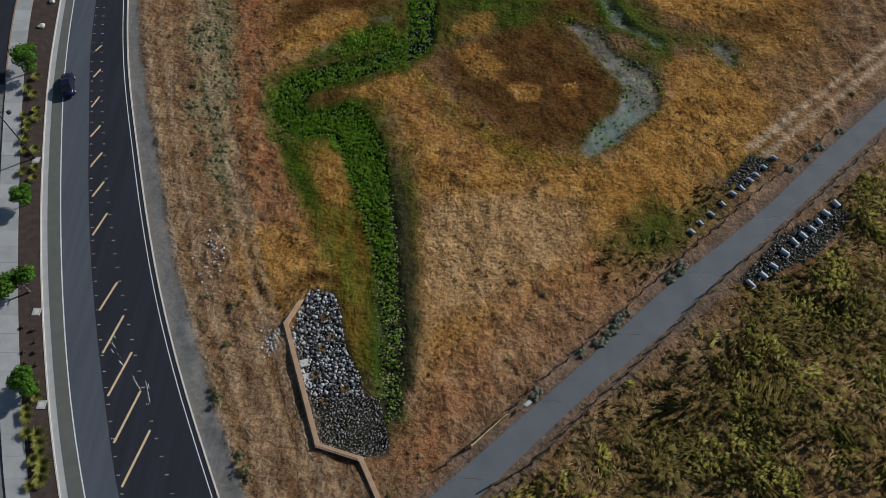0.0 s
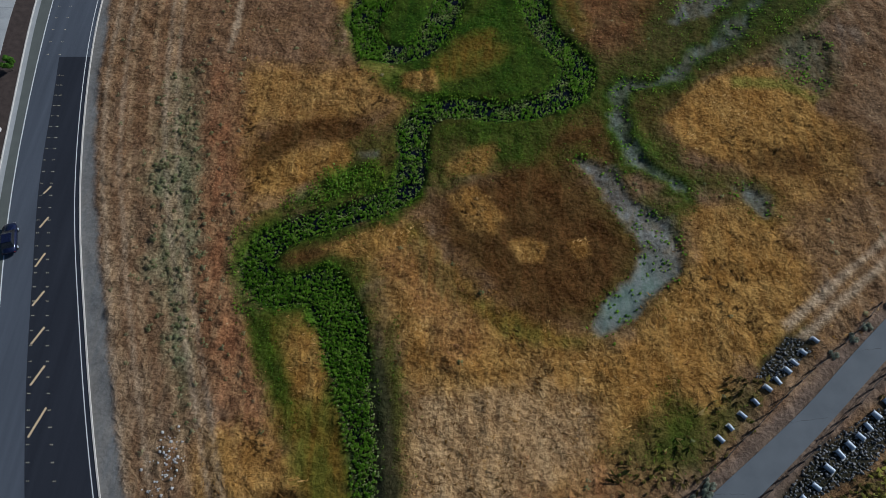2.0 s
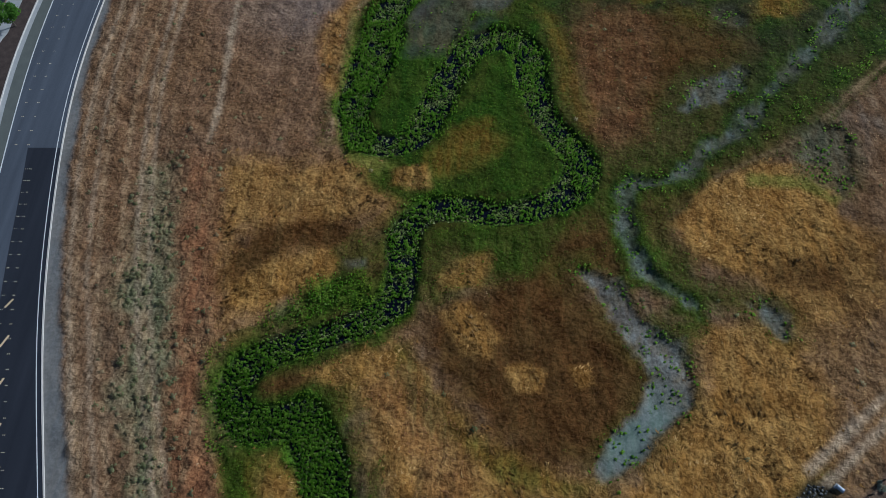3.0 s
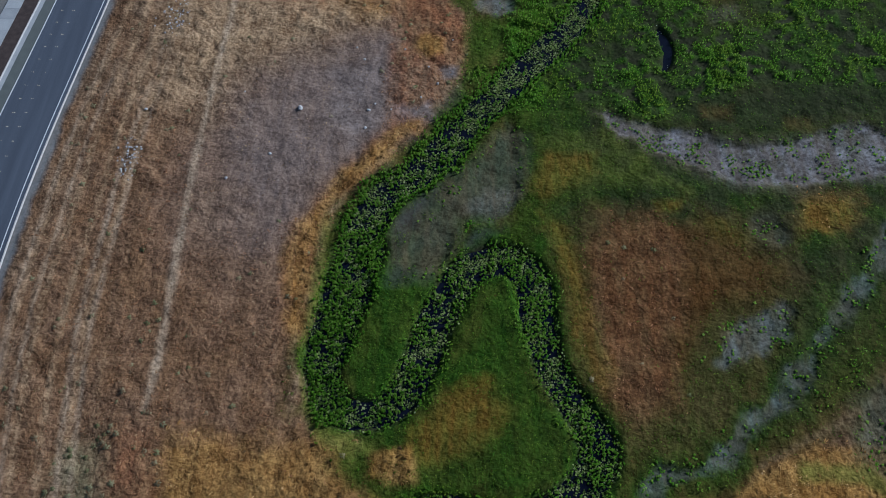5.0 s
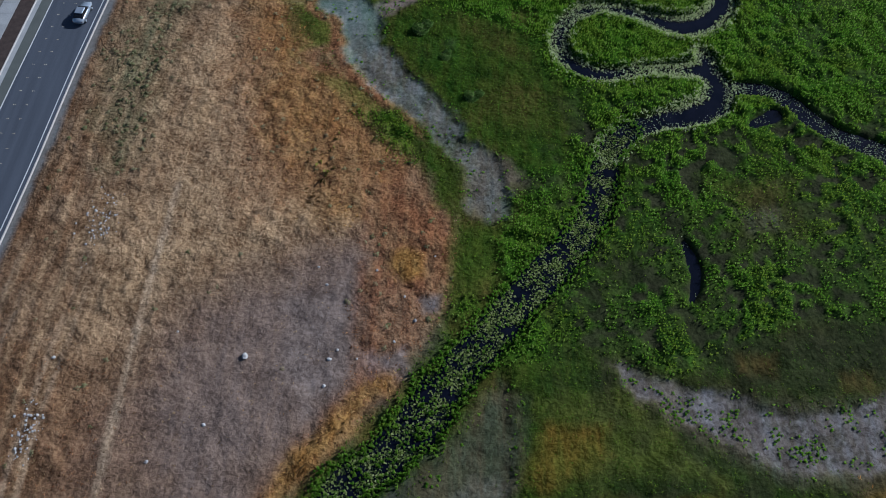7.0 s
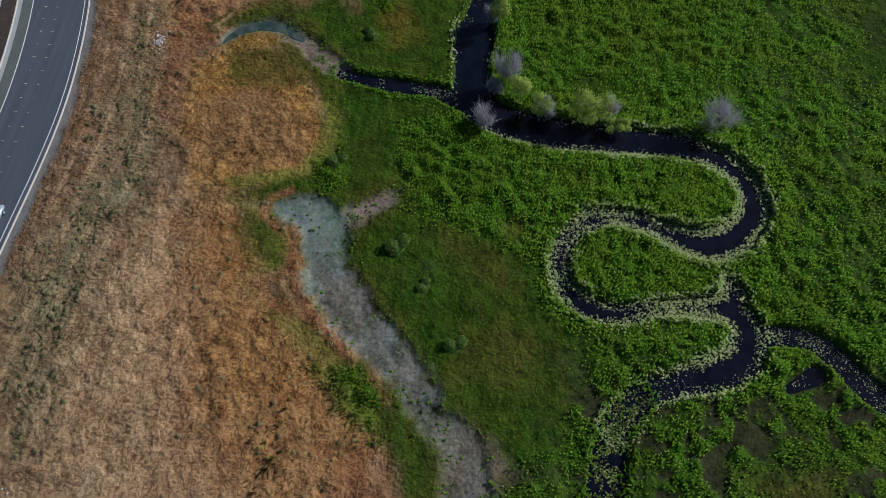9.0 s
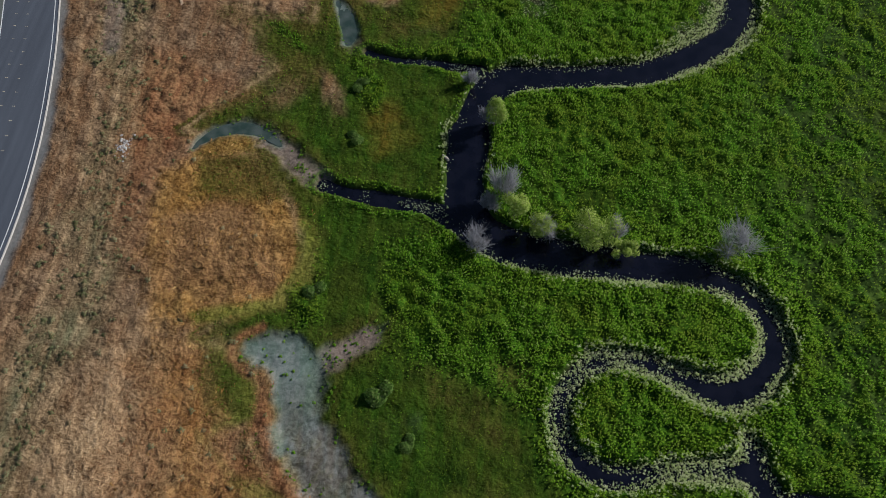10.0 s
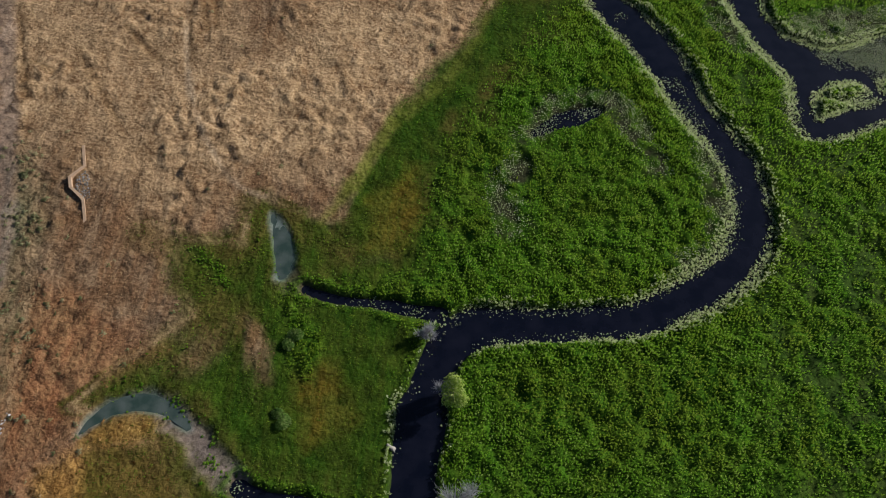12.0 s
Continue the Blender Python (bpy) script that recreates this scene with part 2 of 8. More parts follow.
DIRT_ROAD = [(-62.8, 313.2, 1.3), (-59.4, 305.7, 1.3), (-54.2, 291.9, 1.3), (-49.8, 279.6, 1.3), (-45.4, 265, 1.3), (-43.7, 256.9, 1.3)]
TRACK_A = [(43.2, 59.8, 0.45), (50.1, 65.3, 0.45), (58.4, 71.7, 0.45), (68.1, 79.2, 0.45)]
TRACK_B = [(44.3, 57.9, 0.45), (51.3, 63.6, 0.45), (59.6, 70.1, 0.45), (67.2, 76.2, 0.45)]
GRAVEL_SPILLS = [(-39.7, 168.1, 2.2), (-41.1, 140, 1.6), (-28.7, 42.7, 1.8), (-20.1, 30.9, 1.2), (-37.1, 238.5, 1)]
CHANNELS = {}
CHANNELS['river_north'] = [(37.3, 314.7, 3.4), (42.5, 308.1, 3.9), (46.8, 300.6, 3.5), (49.5, 293.1, 3.2), (52.7, 287.8, 3), (55.2, 283.4, 2.8), (56.1, 278.1, 2.8), (55.4, 272.5, 3), (53.2, 267.5, 3.1), (49.1, 263.4, 2.9), (44.2, 260.5, 2.7), (40, 258.3, 2.4), (35.5, 257, 2.3), (29, 256.2, 2.2), (21.8, 255.6, 2.5), (16.8, 254.7, 2.8), (13.9, 251.6, 2.4), (12.4, 247.2, 2.3), (11.6, 243, 2.1), (11.3, 239.1, 2), (11.5, 234.3, 1.9)]
CHANNELS['river_mid'] = [(11.7, 244, 3), (11.1, 237.4, 2.5), (11.4, 232.3, 2.6), (12.9, 228.4, 2.8), (16.9, 226, 2.7), (21.7, 224.8, 2.7), (28.7, 224.2, 2.5), (35.8, 223.7, 2.2), (41.3, 223.3, 2.1), (45.4, 221.9, 2), (49, 219.6, 1.9), (50.7, 216.1, 1.8), (50.5, 212.3, 2), (47.5, 208.5, 2.2), (43.3, 207, 2.1), (39.4, 208.1, 1.7), (35.2, 209.9, 1.4), (30.9, 210.8, 1.2), (26.7, 209.4, 1.3), (24.2, 206.5, 1.2), (23.2, 202.6, 1.1), (24.1, 199.3, 1.2), (27.1, 197, 1.3), (31.1, 196.5, 1.2), (36, 197.4, 1.1), (40.9, 197.7, 1.3), (45.4, 197.5, 2), (46.8, 194.2, 1.7), (43.9, 190.5, 1.5)]
CHANNELS['neck'] = [(45.3, 197.2, 1.8), (45.9, 199.7, 1.7), (45.5, 201.4, 0.7)]
CHANNELS['river_east'] = [(48.8, 194.2, 1.2), (53.1, 194.4, 1.1), (56.9, 192.4, 1.2), (60.1, 188.3, 1.4), (63.5, 185.4, 1.4), (68.3, 183.2, 1.6), (73.4, 180.9, 1.6)]
CHANNELS['brook_a'] = [(32.2, 185.4, 1.5), (29.5, 182.4, 1.8), (27.9, 177.6, 2.0), (26.9, 173.1, 2.1), (24.1, 168.3, 2.3), (20.1, 163.3, 2.4), (15.6, 158.2, 2.4), (11.3, 153, 2.4), (7.6, 148.4, 2.3), (5.1, 144.1, 2.1), (3.3, 141, 2.0)]
CHANNELS['brook_mouth'] = [(46.8, 194.2, 2.0), (45.7, 190.9, 2.2), (41.7, 188.9, 1.9), (37, 187.5, 1.6), (32.2, 185.4, 1.6), (29.3, 182, 1.8)]
CHANNELS['brook_b'] = [(5, 146.4, 2.1), (2.3, 141.4, 2.3), (-1.4, 137.8, 2.5), (-4.9, 134.4, 2.5), (-7.1, 129.9, 2.4), (-8.1, 125.2, 2.2), (-7.8, 120.8, 2), (-9, 116, 1.9), (-10.4, 112, 1.8), (-10.6, 108.2, 1.7), (-9.6, 105.5, 1.7)]
CHANNELS['brook_c'] = [(-7.5, 126.1, 3.2), (-9.4, 120.1, 2.6), (-11, 113.9, 2.1), (-11.2, 109.6, 2.1), (-9.5, 105.6, 2.1), (-5.3, 104.3, 1.9), (-1.4, 106.4, 2), (0.8, 111.2, 2.3), (3, 117.3, 2.3), (6.7, 123.5, 2.3), (11.4, 125.4, 2.3), (14.8, 122.3, 2.3), (15.5, 116.2, 2.1), (16.8, 109.7, 1.9), (19.6, 104.8, 1.9), (21.6, 100.1, 2.4), (18.9, 96.1, 2.1), (15, 94, 1.8), (10.4, 92.9, 1.7), (3.5, 93.7, 1.9), (-0.6, 92.5, 1.8), (-2.8, 89.1, 2.1), (-2.7, 83.3, 2), (-4.1, 79.4, 1.8), (-8.2, 76.7, 1.7), (-12.9, 74.9, 1.6), (-17.5, 73.4, 1.8), (-21.1, 70.8, 1.9), (-22.2, 67.3, 2)]
CHANNELS['brook_d'] = [(-22.2, 67.3, 1.9), (-20.4, 64.5, 1.9), (-17, 64.4, 1.9), (-13.9, 65.2, 1.8), (-11.4, 62.6, 2.0)]
CHANNELS['brook_e'] = [(-13.5, 64.9, 2.4), (-11.1, 60.5, 2.7), (-9.8, 55.8, 2.5), (-8.6, 50.9, 2.1), (-7.5, 46.3, 1.8), (-6.8, 42.0, 1.5), (-6.2, 36.5, 1.5), (-5.8, 31.3, 1.4), (-5.8, 26.5, 1.3), (-5.8, 22.5, 0.9)]
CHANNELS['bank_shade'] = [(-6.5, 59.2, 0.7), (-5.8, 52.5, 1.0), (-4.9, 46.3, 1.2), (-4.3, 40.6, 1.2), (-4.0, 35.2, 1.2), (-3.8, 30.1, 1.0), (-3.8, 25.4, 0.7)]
CHANNELS['ditch_pond'] = [(-27.7, 238.7, 0.2), (-26.6, 240.3, 0.6), (-24.7, 241.9, 0.9), (-21.5, 242.9, 1), (-18.4, 242.3, 0.8), (-16.3, 241, 0.6), (-15.3, 240, 0.2)]
CHANNELS['ditch_a'] = [(-8.5, 233.9, 0.8), (-4.3, 232.7, 0.9), (0.6, 232, 1.1), (5.6, 231.3, 1.1), (10.1, 229, 1.5)]
CHANNELS['pool_b'] = [(-10.7, 269.7, 0.2), (-9.9, 268.4, 0.8), (-8.7, 266.2, 1.2), (-8, 263.7, 1.4), (-7.7, 261.9, 1.2), (-7.9, 260.5, 0.7), (-8, 259.9, 0.2)]
CHANNELS['ditch_b'] = [(-4.5, 258.7, 0.5), (0, 257.6, 0.6), (4.4, 257.4, 0.6), (8.8, 256.9, 0.7), (13.1, 256.4, 1)]
CHANNELS['lagoon_a'] = [(60.6, 325.1, 5.5), (62.3, 317, 4.7), (64.8, 309.5, 4.5), (68.4, 303.7, 4.9), (75.2, 301.9, 5.9), (85.1, 305.1, 6.6)]
CHANNELS['lagoon_b'] = [(68.1, 302.5, 3.2), (67.2, 295.5, 2), (67.6, 290.6, 2.5), (73.1, 292.1, 2.3), (81.9, 296.2, 2.4)]
CHANNELS['pool_c'] = [(25.3, 286.4, 0.7), (28.7, 288.6, 1.2), (32.1, 290, 1.4), (35, 291.2, 0.7)]
CHANNELS['pool_d'] = [(37.6, 167.4, 0.2), (38.4, 164.2, 0.7), (38.3, 161.1, 0.5), (37.4, 158.8, 0.2)]
CHANNELS['pool_e'] = [(50.9, 187.5, 0.7), (54.5, 189.2, 1.1)]
ALGAE_SOUTH = (24.8, 63.5)
ALGAE_NORTH = (-11.8, 206.1)
WEEDY = {}
WEEDY['weedy_bank'] = [(46.9, 297.2, 1.2), (49.1, 290.2, 1.9), (50.7, 282.6, 2.8), (51.5, 275.9, 2.5), (50.6, 269.5, 1.8), (45.2, 265.8, 1.2)]
WEEDY['weedy_pool'] = [(24, 285.5, 1.9), (30, 291.3, 2.4), (36.9, 292.4, 2.5), (40.8, 286.9, 1.9), (43.3, 282, 1.8)]
WEEDY['weedy_gap'] = [(24, 281.5, 1.2), (21.2, 275.5, 2.6), (22, 270, 2.1)]
WEEDY['weedy_lagoon'] = [(72.7, 311.4, 4.6), (79.7, 309.6, 6.8), (88, 309, 8.5)]
WEEDY['weedy_shore'] = [(56.1, 313.8, 3.4), (60.5, 305.4, 1.6), (64.7, 298.7, 1.3), (64.6, 290.9, 1.2)]
WEEDY['weedy_tip'] = [(35.9, 306.9, 0.8), (39.9, 311, 0.6)]
MUDS = {}
MUDS['mud_elbow'] = [(20.2, 84.1, 1.1), (22.8, 81.9, 1.7), (25.2, 77.9, 1.5), (27.5, 74.2, 1.8), (29.6, 71.2, 2.4), (29.3, 68.1, 2.2), (26.2, 64.6, 1.5), (23.3, 61.6, 1.5), (20.9, 59.4, 1.4)]
MUDS['mud_wash'] = [(75, 141.9, 2.2), (66.5, 132, 1.9), (69.1, 133.9, 1.6), (58.4, 123.0, 1.4), (51.6, 115.2, 1.1), (45.2, 108.0, 0.9), (39.8, 104.1, 0.6), (36.1, 100.7, 0.7), (31.9, 98.0, 1.0), (28.0, 97.5, 1.0), (26.8, 94.0, 1.1), (26.6, 88.9, 0.9), (28.5, 84.1, 1.2), (31.0, 82.2, 0.9), (34.1, 79.6, 0.6)]
MUDS['mud_spoon'] = [(40, 80, 0.4), (42.6, 78.5, 1.2), (43.9, 76.1, 0.7)]
MUDS['mud_flat'] = [(-14.4, 209.5, 0.6), (-8.9, 208.6, 2.7), (-7.6, 204, 2.9), (-6.7, 199.6, 3), (-3.5, 195.5, 2.7), (0.2, 191.6, 2.3), (3.7, 188.5, 1.9), (6.5, 184.9, 1.4)]
MUDS['mud_arm'] = [(-5, 209.3, 1.5), (-2.3, 211, 1.2), (1.3, 212.9, 0.6)]
MUDS['mud_tail'] = [(-6.1, 198.8, 3.5), (-1.5, 192.4, 2.5), (3.6, 186.9, 1.8), (6.9, 181.6, 1.6), (10.8, 178.9, 2.1), (11.5, 172.6, 2.9)]
MUDS['mud_sand'] = [(28, 148.8, 1.3), (33.9, 145.6, 2.6), (40.6, 143.3, 2.6), (47.1, 140.9, 3.5), (55, 141.9, 3.8), (64.9, 143.9, 4.4)]
MUDS['mud_grey'] = [(13.2, 147.5, 1.1), (11.1, 140.2, 2.9), (9.1, 135, 3.5), (3.6, 130.8, 1.9), (1.1, 126.1, 2.9)]
MUDS['mud_patch_a'] = [(37.6, 111.3, 1.4), (40.6, 113.6, 2), (47, 118.1, 1.4)]
MUDS['mud_patch_b'] = [(47.1, 130.8, 2.3), (48.4, 130, 1.5)]
MUDS['mud_patch_c'] = [(39.4, 113.5, 2.4), (44.9, 116.3, 2.2)]
MUDS['mud_patch_d'] = [(56.7, 105.2, 3.2), (55.6, 99.4, 2.6)]
MUDS['mud_pond'] = [(-24.7, 242.4, 0.8), (-21.6, 243.3, 1), (-18.1, 242.9, 1.2), (-15, 240.7, 1.1), (-11.7, 237.7, 1), (-8.6, 234.8, 0.7)]
MUDS['mud_duct'] = [(-17, 241, 1.3), (-13.6, 238.2, 1.7), (-10.8, 235.5, 1.6), (-8.5, 233.9, 1.2)]
MUDS['mud_lip'] = [(-7.4, 261.2, 1.2), (-5.6, 259.2, 0.9), (-2.9, 258, 0.6)]
LOWLAND_NORTH = [(18.4, 312.9), (12.7, 296.5), (6.2, 289.3), (1.1, 274.9), (-2.2, 269.1), (-7.7, 270.1), (-12.7, 272.4), (-13.6, 264.8), (-22.4, 264.2), (-17.9, 254), (-25.7, 246.2), (-29.8, 241.8), (-18.6, 240.9), (-12.1, 229.8), (-9.7, 223.3), (-10.4, 216.9), (-18, 213.1), (-21.2, 210.4), (-14.3, 208.3), (-11.5, 203.8), (-12.7, 197.9), (-5.7, 191.3), (-11.6, 203.2), (-9.3, 196.4), (-1.3, 188.2), (3.8, 180.5), (7, 173.3), (7.8, 166.6), (5.8, 159.4), (4.5, 154.9), (0.7, 149.3), (-4.1, 142.6), (-9.8, 135.5)]
LOWLAND_SOUTH = [(-13.1, 130.6), (-12.7, 123.7), (-14.6, 116.6), (-14.2, 105.1), (-13.3, 108), (-9.1, 101), (-1.1, 97.7), (-5.5, 91.7), (-11.2, 87.4), (-14.6, 77.8), (-23.9, 74.3), (-26.6, 70.4), (-23.6, 61.8), (-22.1, 61.2), (-15.5, 52.6), (-9.6, 34.4), (-8.5, 25.3), (-3.7, 25.3), (-3.8, 34.4), (-3.1, 53.4), (-7.3, 67.3), (-8.6, 73.4), (-0.9, 77.8), (1.1, 82.5), (15.1, 84.2), (24.7, 86.3), (32.7, 91.1), (39.2, 98.3), (45.4, 102.2), (54.2, 106.2), (65.2, 116.9), (110, 150), (130, 400), (40, 400)]
LOWLAND = LOWLAND_NORTH + LOWLAND_SOUTH

CLASSES = ["straw", "gold", "rust", "red", "meadow", "lush", "bare", "mud", "weeds", "olive", "wet_and_shade", "gravel", "algae", "sand", "verge", "moss", "tread", "lime", "ochre", "sage"]
X0, Y0, CELL, NX, NY = -92.0, -12.0, 0.42, 476, 833
gx, gy = np.meshgrid(X0 + CELL * np.arange(NX), Y0 + CELL * np.arange(NY))


def smooth(pts, step=0.6):
    """A rounded line through the points, one point every step metres."""
    p = np.array(pts, float)
    q = np.vstack([2 * p[0] - p[1], p, 2 * p[-1] - p[-2]])
    out = []
    for i in range(1, len(q) - 2):
        k = max(2, int(np.linalg.norm(q[i + 1][:2] - q[i][:2]) / step))
        t = np.linspace(0, 1, k, endpoint=False)[:, None]
        a, b, c, d = q[i - 1], q[i], q[i + 1], q[i + 2]
        out.append(0.5 * (2 * b + (c - a) * t + (2 * a - 5 * b + 4 * c - d) * t ** 2 + (3 * b - a - 3 * c + d) * t ** 3))
    return np.vstack(out + [p[-1:]])


CLOUDS = {}


def cloud(size, seed):
    """Smooth random field over the plan with lumps of about that size, spread about 0.5 round zero."""
    if (size, seed) not in CLOUDS:
        spec = np.fft.rfft2(np.random.RandomState(1000 + seed).randn(NY, NX))
        k = np.hypot(np.fft.fftfreq(NY)[:, None], np.fft.rfftfreq(NX)[None, :]) * size / CELL
        f = np.fft.irfft2(spec * np.exp(-(0.9 * k) ** 2) * np.minimum(1, 2.5 * k), (NY, NX))
        CLOUDS[size, seed] = f / f.std() * 0.5
    return CLOUDS[size, seed]


def wobble(x, y, size, seed):
    return cloud(size, seed) if x is gx else at_field(cloud(size, seed), x, y)


def band(path, reach=14.0):
    """Distance to the edge of a line of varying half-width; negative inside."""
    p = smooth(path, 1.2)
    d = np.full(gx.shape, 99.0)
    lo, hi = p[:, :2].min(0) - reach - 4, p[:, :2].max(0) + reach + 4
    i0, i1 = max(0, int((lo[0] - X0) / CELL)), min(NX, int((hi[0] - X0) / CELL) + 1)
    j0, j1 = max(0, int((lo[1] - Y0) / CELL)), min(NY, int((hi[1] - Y0) / CELL) + 1)
    for a, b in zip(p[:-1], p[1:]):
        m = reach + 4
        u0, u1 = max(i0, int((min(a[0], b[0]) - m - X0) / CELL)), min(i1, int((max(a[0], b[0]) + m - X0) / CELL) + 1)
        v0, v1 = max(j0, int((min(a[1], b[1]) - m - Y0) / CELL)), min(j1, int((max(a[1], b[1]) + m - Y0) / CELL) + 1)
        if u1 <= u0 or v1 <= v0:
            continue
        x, y = gx[v0:v1, u0:u1], gy[v0:v1, u0:u1]
        dx, dy = b[0] - a[0], b[1] - a[1]
        t = np.clip(((x - a[0]) * dx + (y - a[1]) * dy) / max(1e-6, dx * dx + dy * dy), 0, 1)
        s = np.hypot(x - a[0] - t * dx, y - a[1] - t * dy) - (a[2] + t * (b[2] - a[2]))
        d[v0:v1, u0:u1] = np.minimum(d[v0:v1, u0:u1], s)
    return d


def region(poly, reach=14.0):
    """Distance to the edge of a closed outline, as far as the reach; negative inside."""
    p = np.array(poly, float)
    lo, hi = p.min(0) - reach, p.max(0) + reach
    i0, i1 = max(0, int((lo[0] - X0) / CELL)), min(NX, int((hi[0] - X0) / CELL) + 2)
    j0, j1 = max(0, int((lo[1] - Y0) / CELL)), min(NY, int((hi[1] - Y0) / CELL) + 2)
    full = np.full(gx.shape, 99.0)
    x, y = gx[j0:j1, i0:i1], gy[j0:j1, i0:i1]
    inside = np.zeros(x.shape, bool)
    d = np.full(x.shape, 1e9)
    for a, b in zip(p, np.roll(p, -1, 0)):
        dx, dy = b - a
        if dy:
            inside ^= ((a[1] > y) != (b[1] > y)) & (x < dx * (y - a[1]) / dy + a[0])
        t = np.clip(((x - a[0]) * dx + (y - a[1]) * dy) / max(1e-6, dx * dx + dy * dy), 0, 1)
        d = np.minimum(d, (x - a[0] - t * dx) ** 2 + (y - a[1] - t * dy) ** 2)
    d = np.sqrt(d)
    full[j0:j1, i0:i1] = np.where(inside, -d, d)
    return full


def soft(d, width):
    return np.clip(0.5 - d / (2 * width), 0, 1) ** 1.0


weights = {c: np.zeros(gx.shape) for c in CLASSES}
weights["straw"][:] = 1.0
rag = 1.1 * wobble(gx, gy, 9, 3) + 0.6 * wobble(gx, gy, 3.1, 4) + 0.4 * wobble(gx, gy, 1.4, 5)


def paint(cls, w):
    rows, cols = np.nonzero(w.any(1))[0], np.nonzero(w.any(0))[0]
    if len(rows):
        at = (slice(rows[0], rows[-1] + 1), slice(cols[0], cols[-1] + 1))
        for c in CLASSES:
            weights[c][at] *= 1 - w[at]
        weights[cls][at] += w[at]


def patch(cls, width, poly, share=0.9):
    d = region(poly) + rag * min(1.5, width * 0.6)
    paint(cls, share * soft(d, width))


paint("meadow", soft(region(LOWLAND) + rag, 2.0))
patch('gold', 3, [(-3.1, 53.4), (5.4, 56.2), (17, 57.1), (23.9, 56.5), (31.1, 53.2), (24.5, 44.5), (15.1, 35.8), (7.9, 31.4), (-0.8, 25.2), (-3.1, 30.1), (-3.7, 47.2)])
patch('verge', 3, [(-0, 47.2), (13.6, 53.3), (18.8, 45.4), (9.6, 37.4), (1.3, 39)])
patch('verge', 3, [(-3.2, 35.9), (8.3, 38.1), (15.6, 34.3), (7.6, 25.9), (-1.4, 22), (-3, 25.9)])
patch('red', 3, [(-0.8, 13.5), (1.1, 20.7), (13.1, 28.6), (24.2, 37.3), (26.3, 42), (19.5, 38.9), (7.8, 28.6), (-2.7, 23.3), (-5.7, 18.3)])
patch('rust', 3, [(-0.6, 77.1), (3.6, 82.6), (18.8, 84.3), (24.3, 75.8), (27.7, 70.8), (24.4, 65.4), (20, 60.3), (10, 61.4), (3, 67.2)])
patch('rust', 2, [(18.4, 89.3), (25.7, 88.4), (24.6, 85.1), (16.5, 82.6)])
patch('gold', 4, [(-8.5, 71.9), (-3.2, 74.8), (3.7, 66.5), (10, 60.2), (21, 57.9), (26, 58.5), (34.2, 73.7), (44, 72.3), (58.3, 82.9), (50.6, 56.9), (-4.9, 56.3)])
patch('gold', 1.5, [(32.7, 91.1), (41.7, 99.3), (51, 99.3), (51.7, 92.9), (60.3, 89.5), (56.9, 78.3), (44.7, 75.2), (41.8, 84.4), (35.4, 85.2)])
patch('gold', 1.2, [(2.9, 80.2), (5.7, 80.2), (9.1, 74.9), (7.7, 72), (4.3, 74.9)])
patch('gold', 0.8, [(10.3, 70.3), (12.4, 71.4), (14.7, 70.3), (13.9, 68.3), (11.3, 68.3)])
patch('gold', 0.8, [(17.7, 70.7), (19.5, 71.8), (20.6, 70), (19.2, 68.7)])
patch('rust', 2.5, [(22.4, 131.2), (38.7, 131.2), (35.9, 112.4), (28.9, 102.6), (24.4, 105.1), (21.5, 119)])
patch('rust', 2, [(5.1, 107), (11.6, 108.1), (9.8, 100.1), (1.2, 99.1)])
patch('rust', 2, [(-26, 83.2), (-21.3, 90.8), (-13.1, 92.6), (-6.8, 89.1), (-14, 86.5)])
patch('rust', 1.2, [(-19.9, 68.4), (-17.2, 70.8), (-9.9, 71.9), (-12.2, 68.4), (-16.7, 66.9)])
patch('gold', 2.5, [(-26.3, 82.4), (-18.5, 86.5), (-11.8, 86.5), (-13.5, 80.9), (-21.3, 75.5), (-25.1, 75.4)])
patch('meadow', 3, [(-13.8, 84.1), (-6.7, 87.4), (-5.6, 80.9), (-13.1, 77)])
patch('gold', 1.5, [(-4.3, 99.6), (-0.4, 99.1), (-0.7, 97.2), (-4.2, 96.7)])
patch('gold', 2, [(-0.1, 86.6), (9.4, 85.8), (7.9, 82.6), (1.4, 82.5)])
patch('weeds', 4, [(-37.8, 83.9), (-34, 86.4), (-26.7, 69), (-24, 56.2), (-28.9, 56.1)])
patch('red', 2, [(-31.1, 77.6), (-28.3, 77.7), (-24.1, 61.8), (-24.3, 56.2), (-26.5, 56.1)])
patch('red', 3, [(-30.6, 89.7), (-27.4, 89.7), (-25.1, 66.3), (-16, 45.6), (-12.6, 37.5), (-16.9, 39.1), (-26.2, 56.4)])
patch('moss', 2.5, [(-21.1, 59.7), (-15.9, 57.2), (-10.3, 47.2), (-8.1, 34.4), (-8.5, 25.3), (-11.4, 30.1), (-13.5, 40.6), (-17.8, 49)])
patch('gold', 2, [(-17, 57.3), (-12.3, 56.3), (-10.4, 49), (-13.4, 49)])
patch('moss', 1.5, [(-3.2, 53.4), (-1.5, 53.4), (-2, 40.6), (-2.8, 40.6)])
patch('weeds', 3, [(-37.8, 89.8), (-33.3, 89.7), (-27.5, 66.3), (-29.3, 56.4), (-34, 71.7)])
patch('gold', 3, [(-24.7, 44.8), (-17.6, 46.4), (-15.5, 39.1), (-19.2, 34.5), (-22.5, 39.1)])
patch('olive', 4, [(5.8, 12.3), (20.3, 23.1), (28.9, 28.5), (39.3, 36.4), (52, 44.3), (65.2, 53), (57.4, 12)])
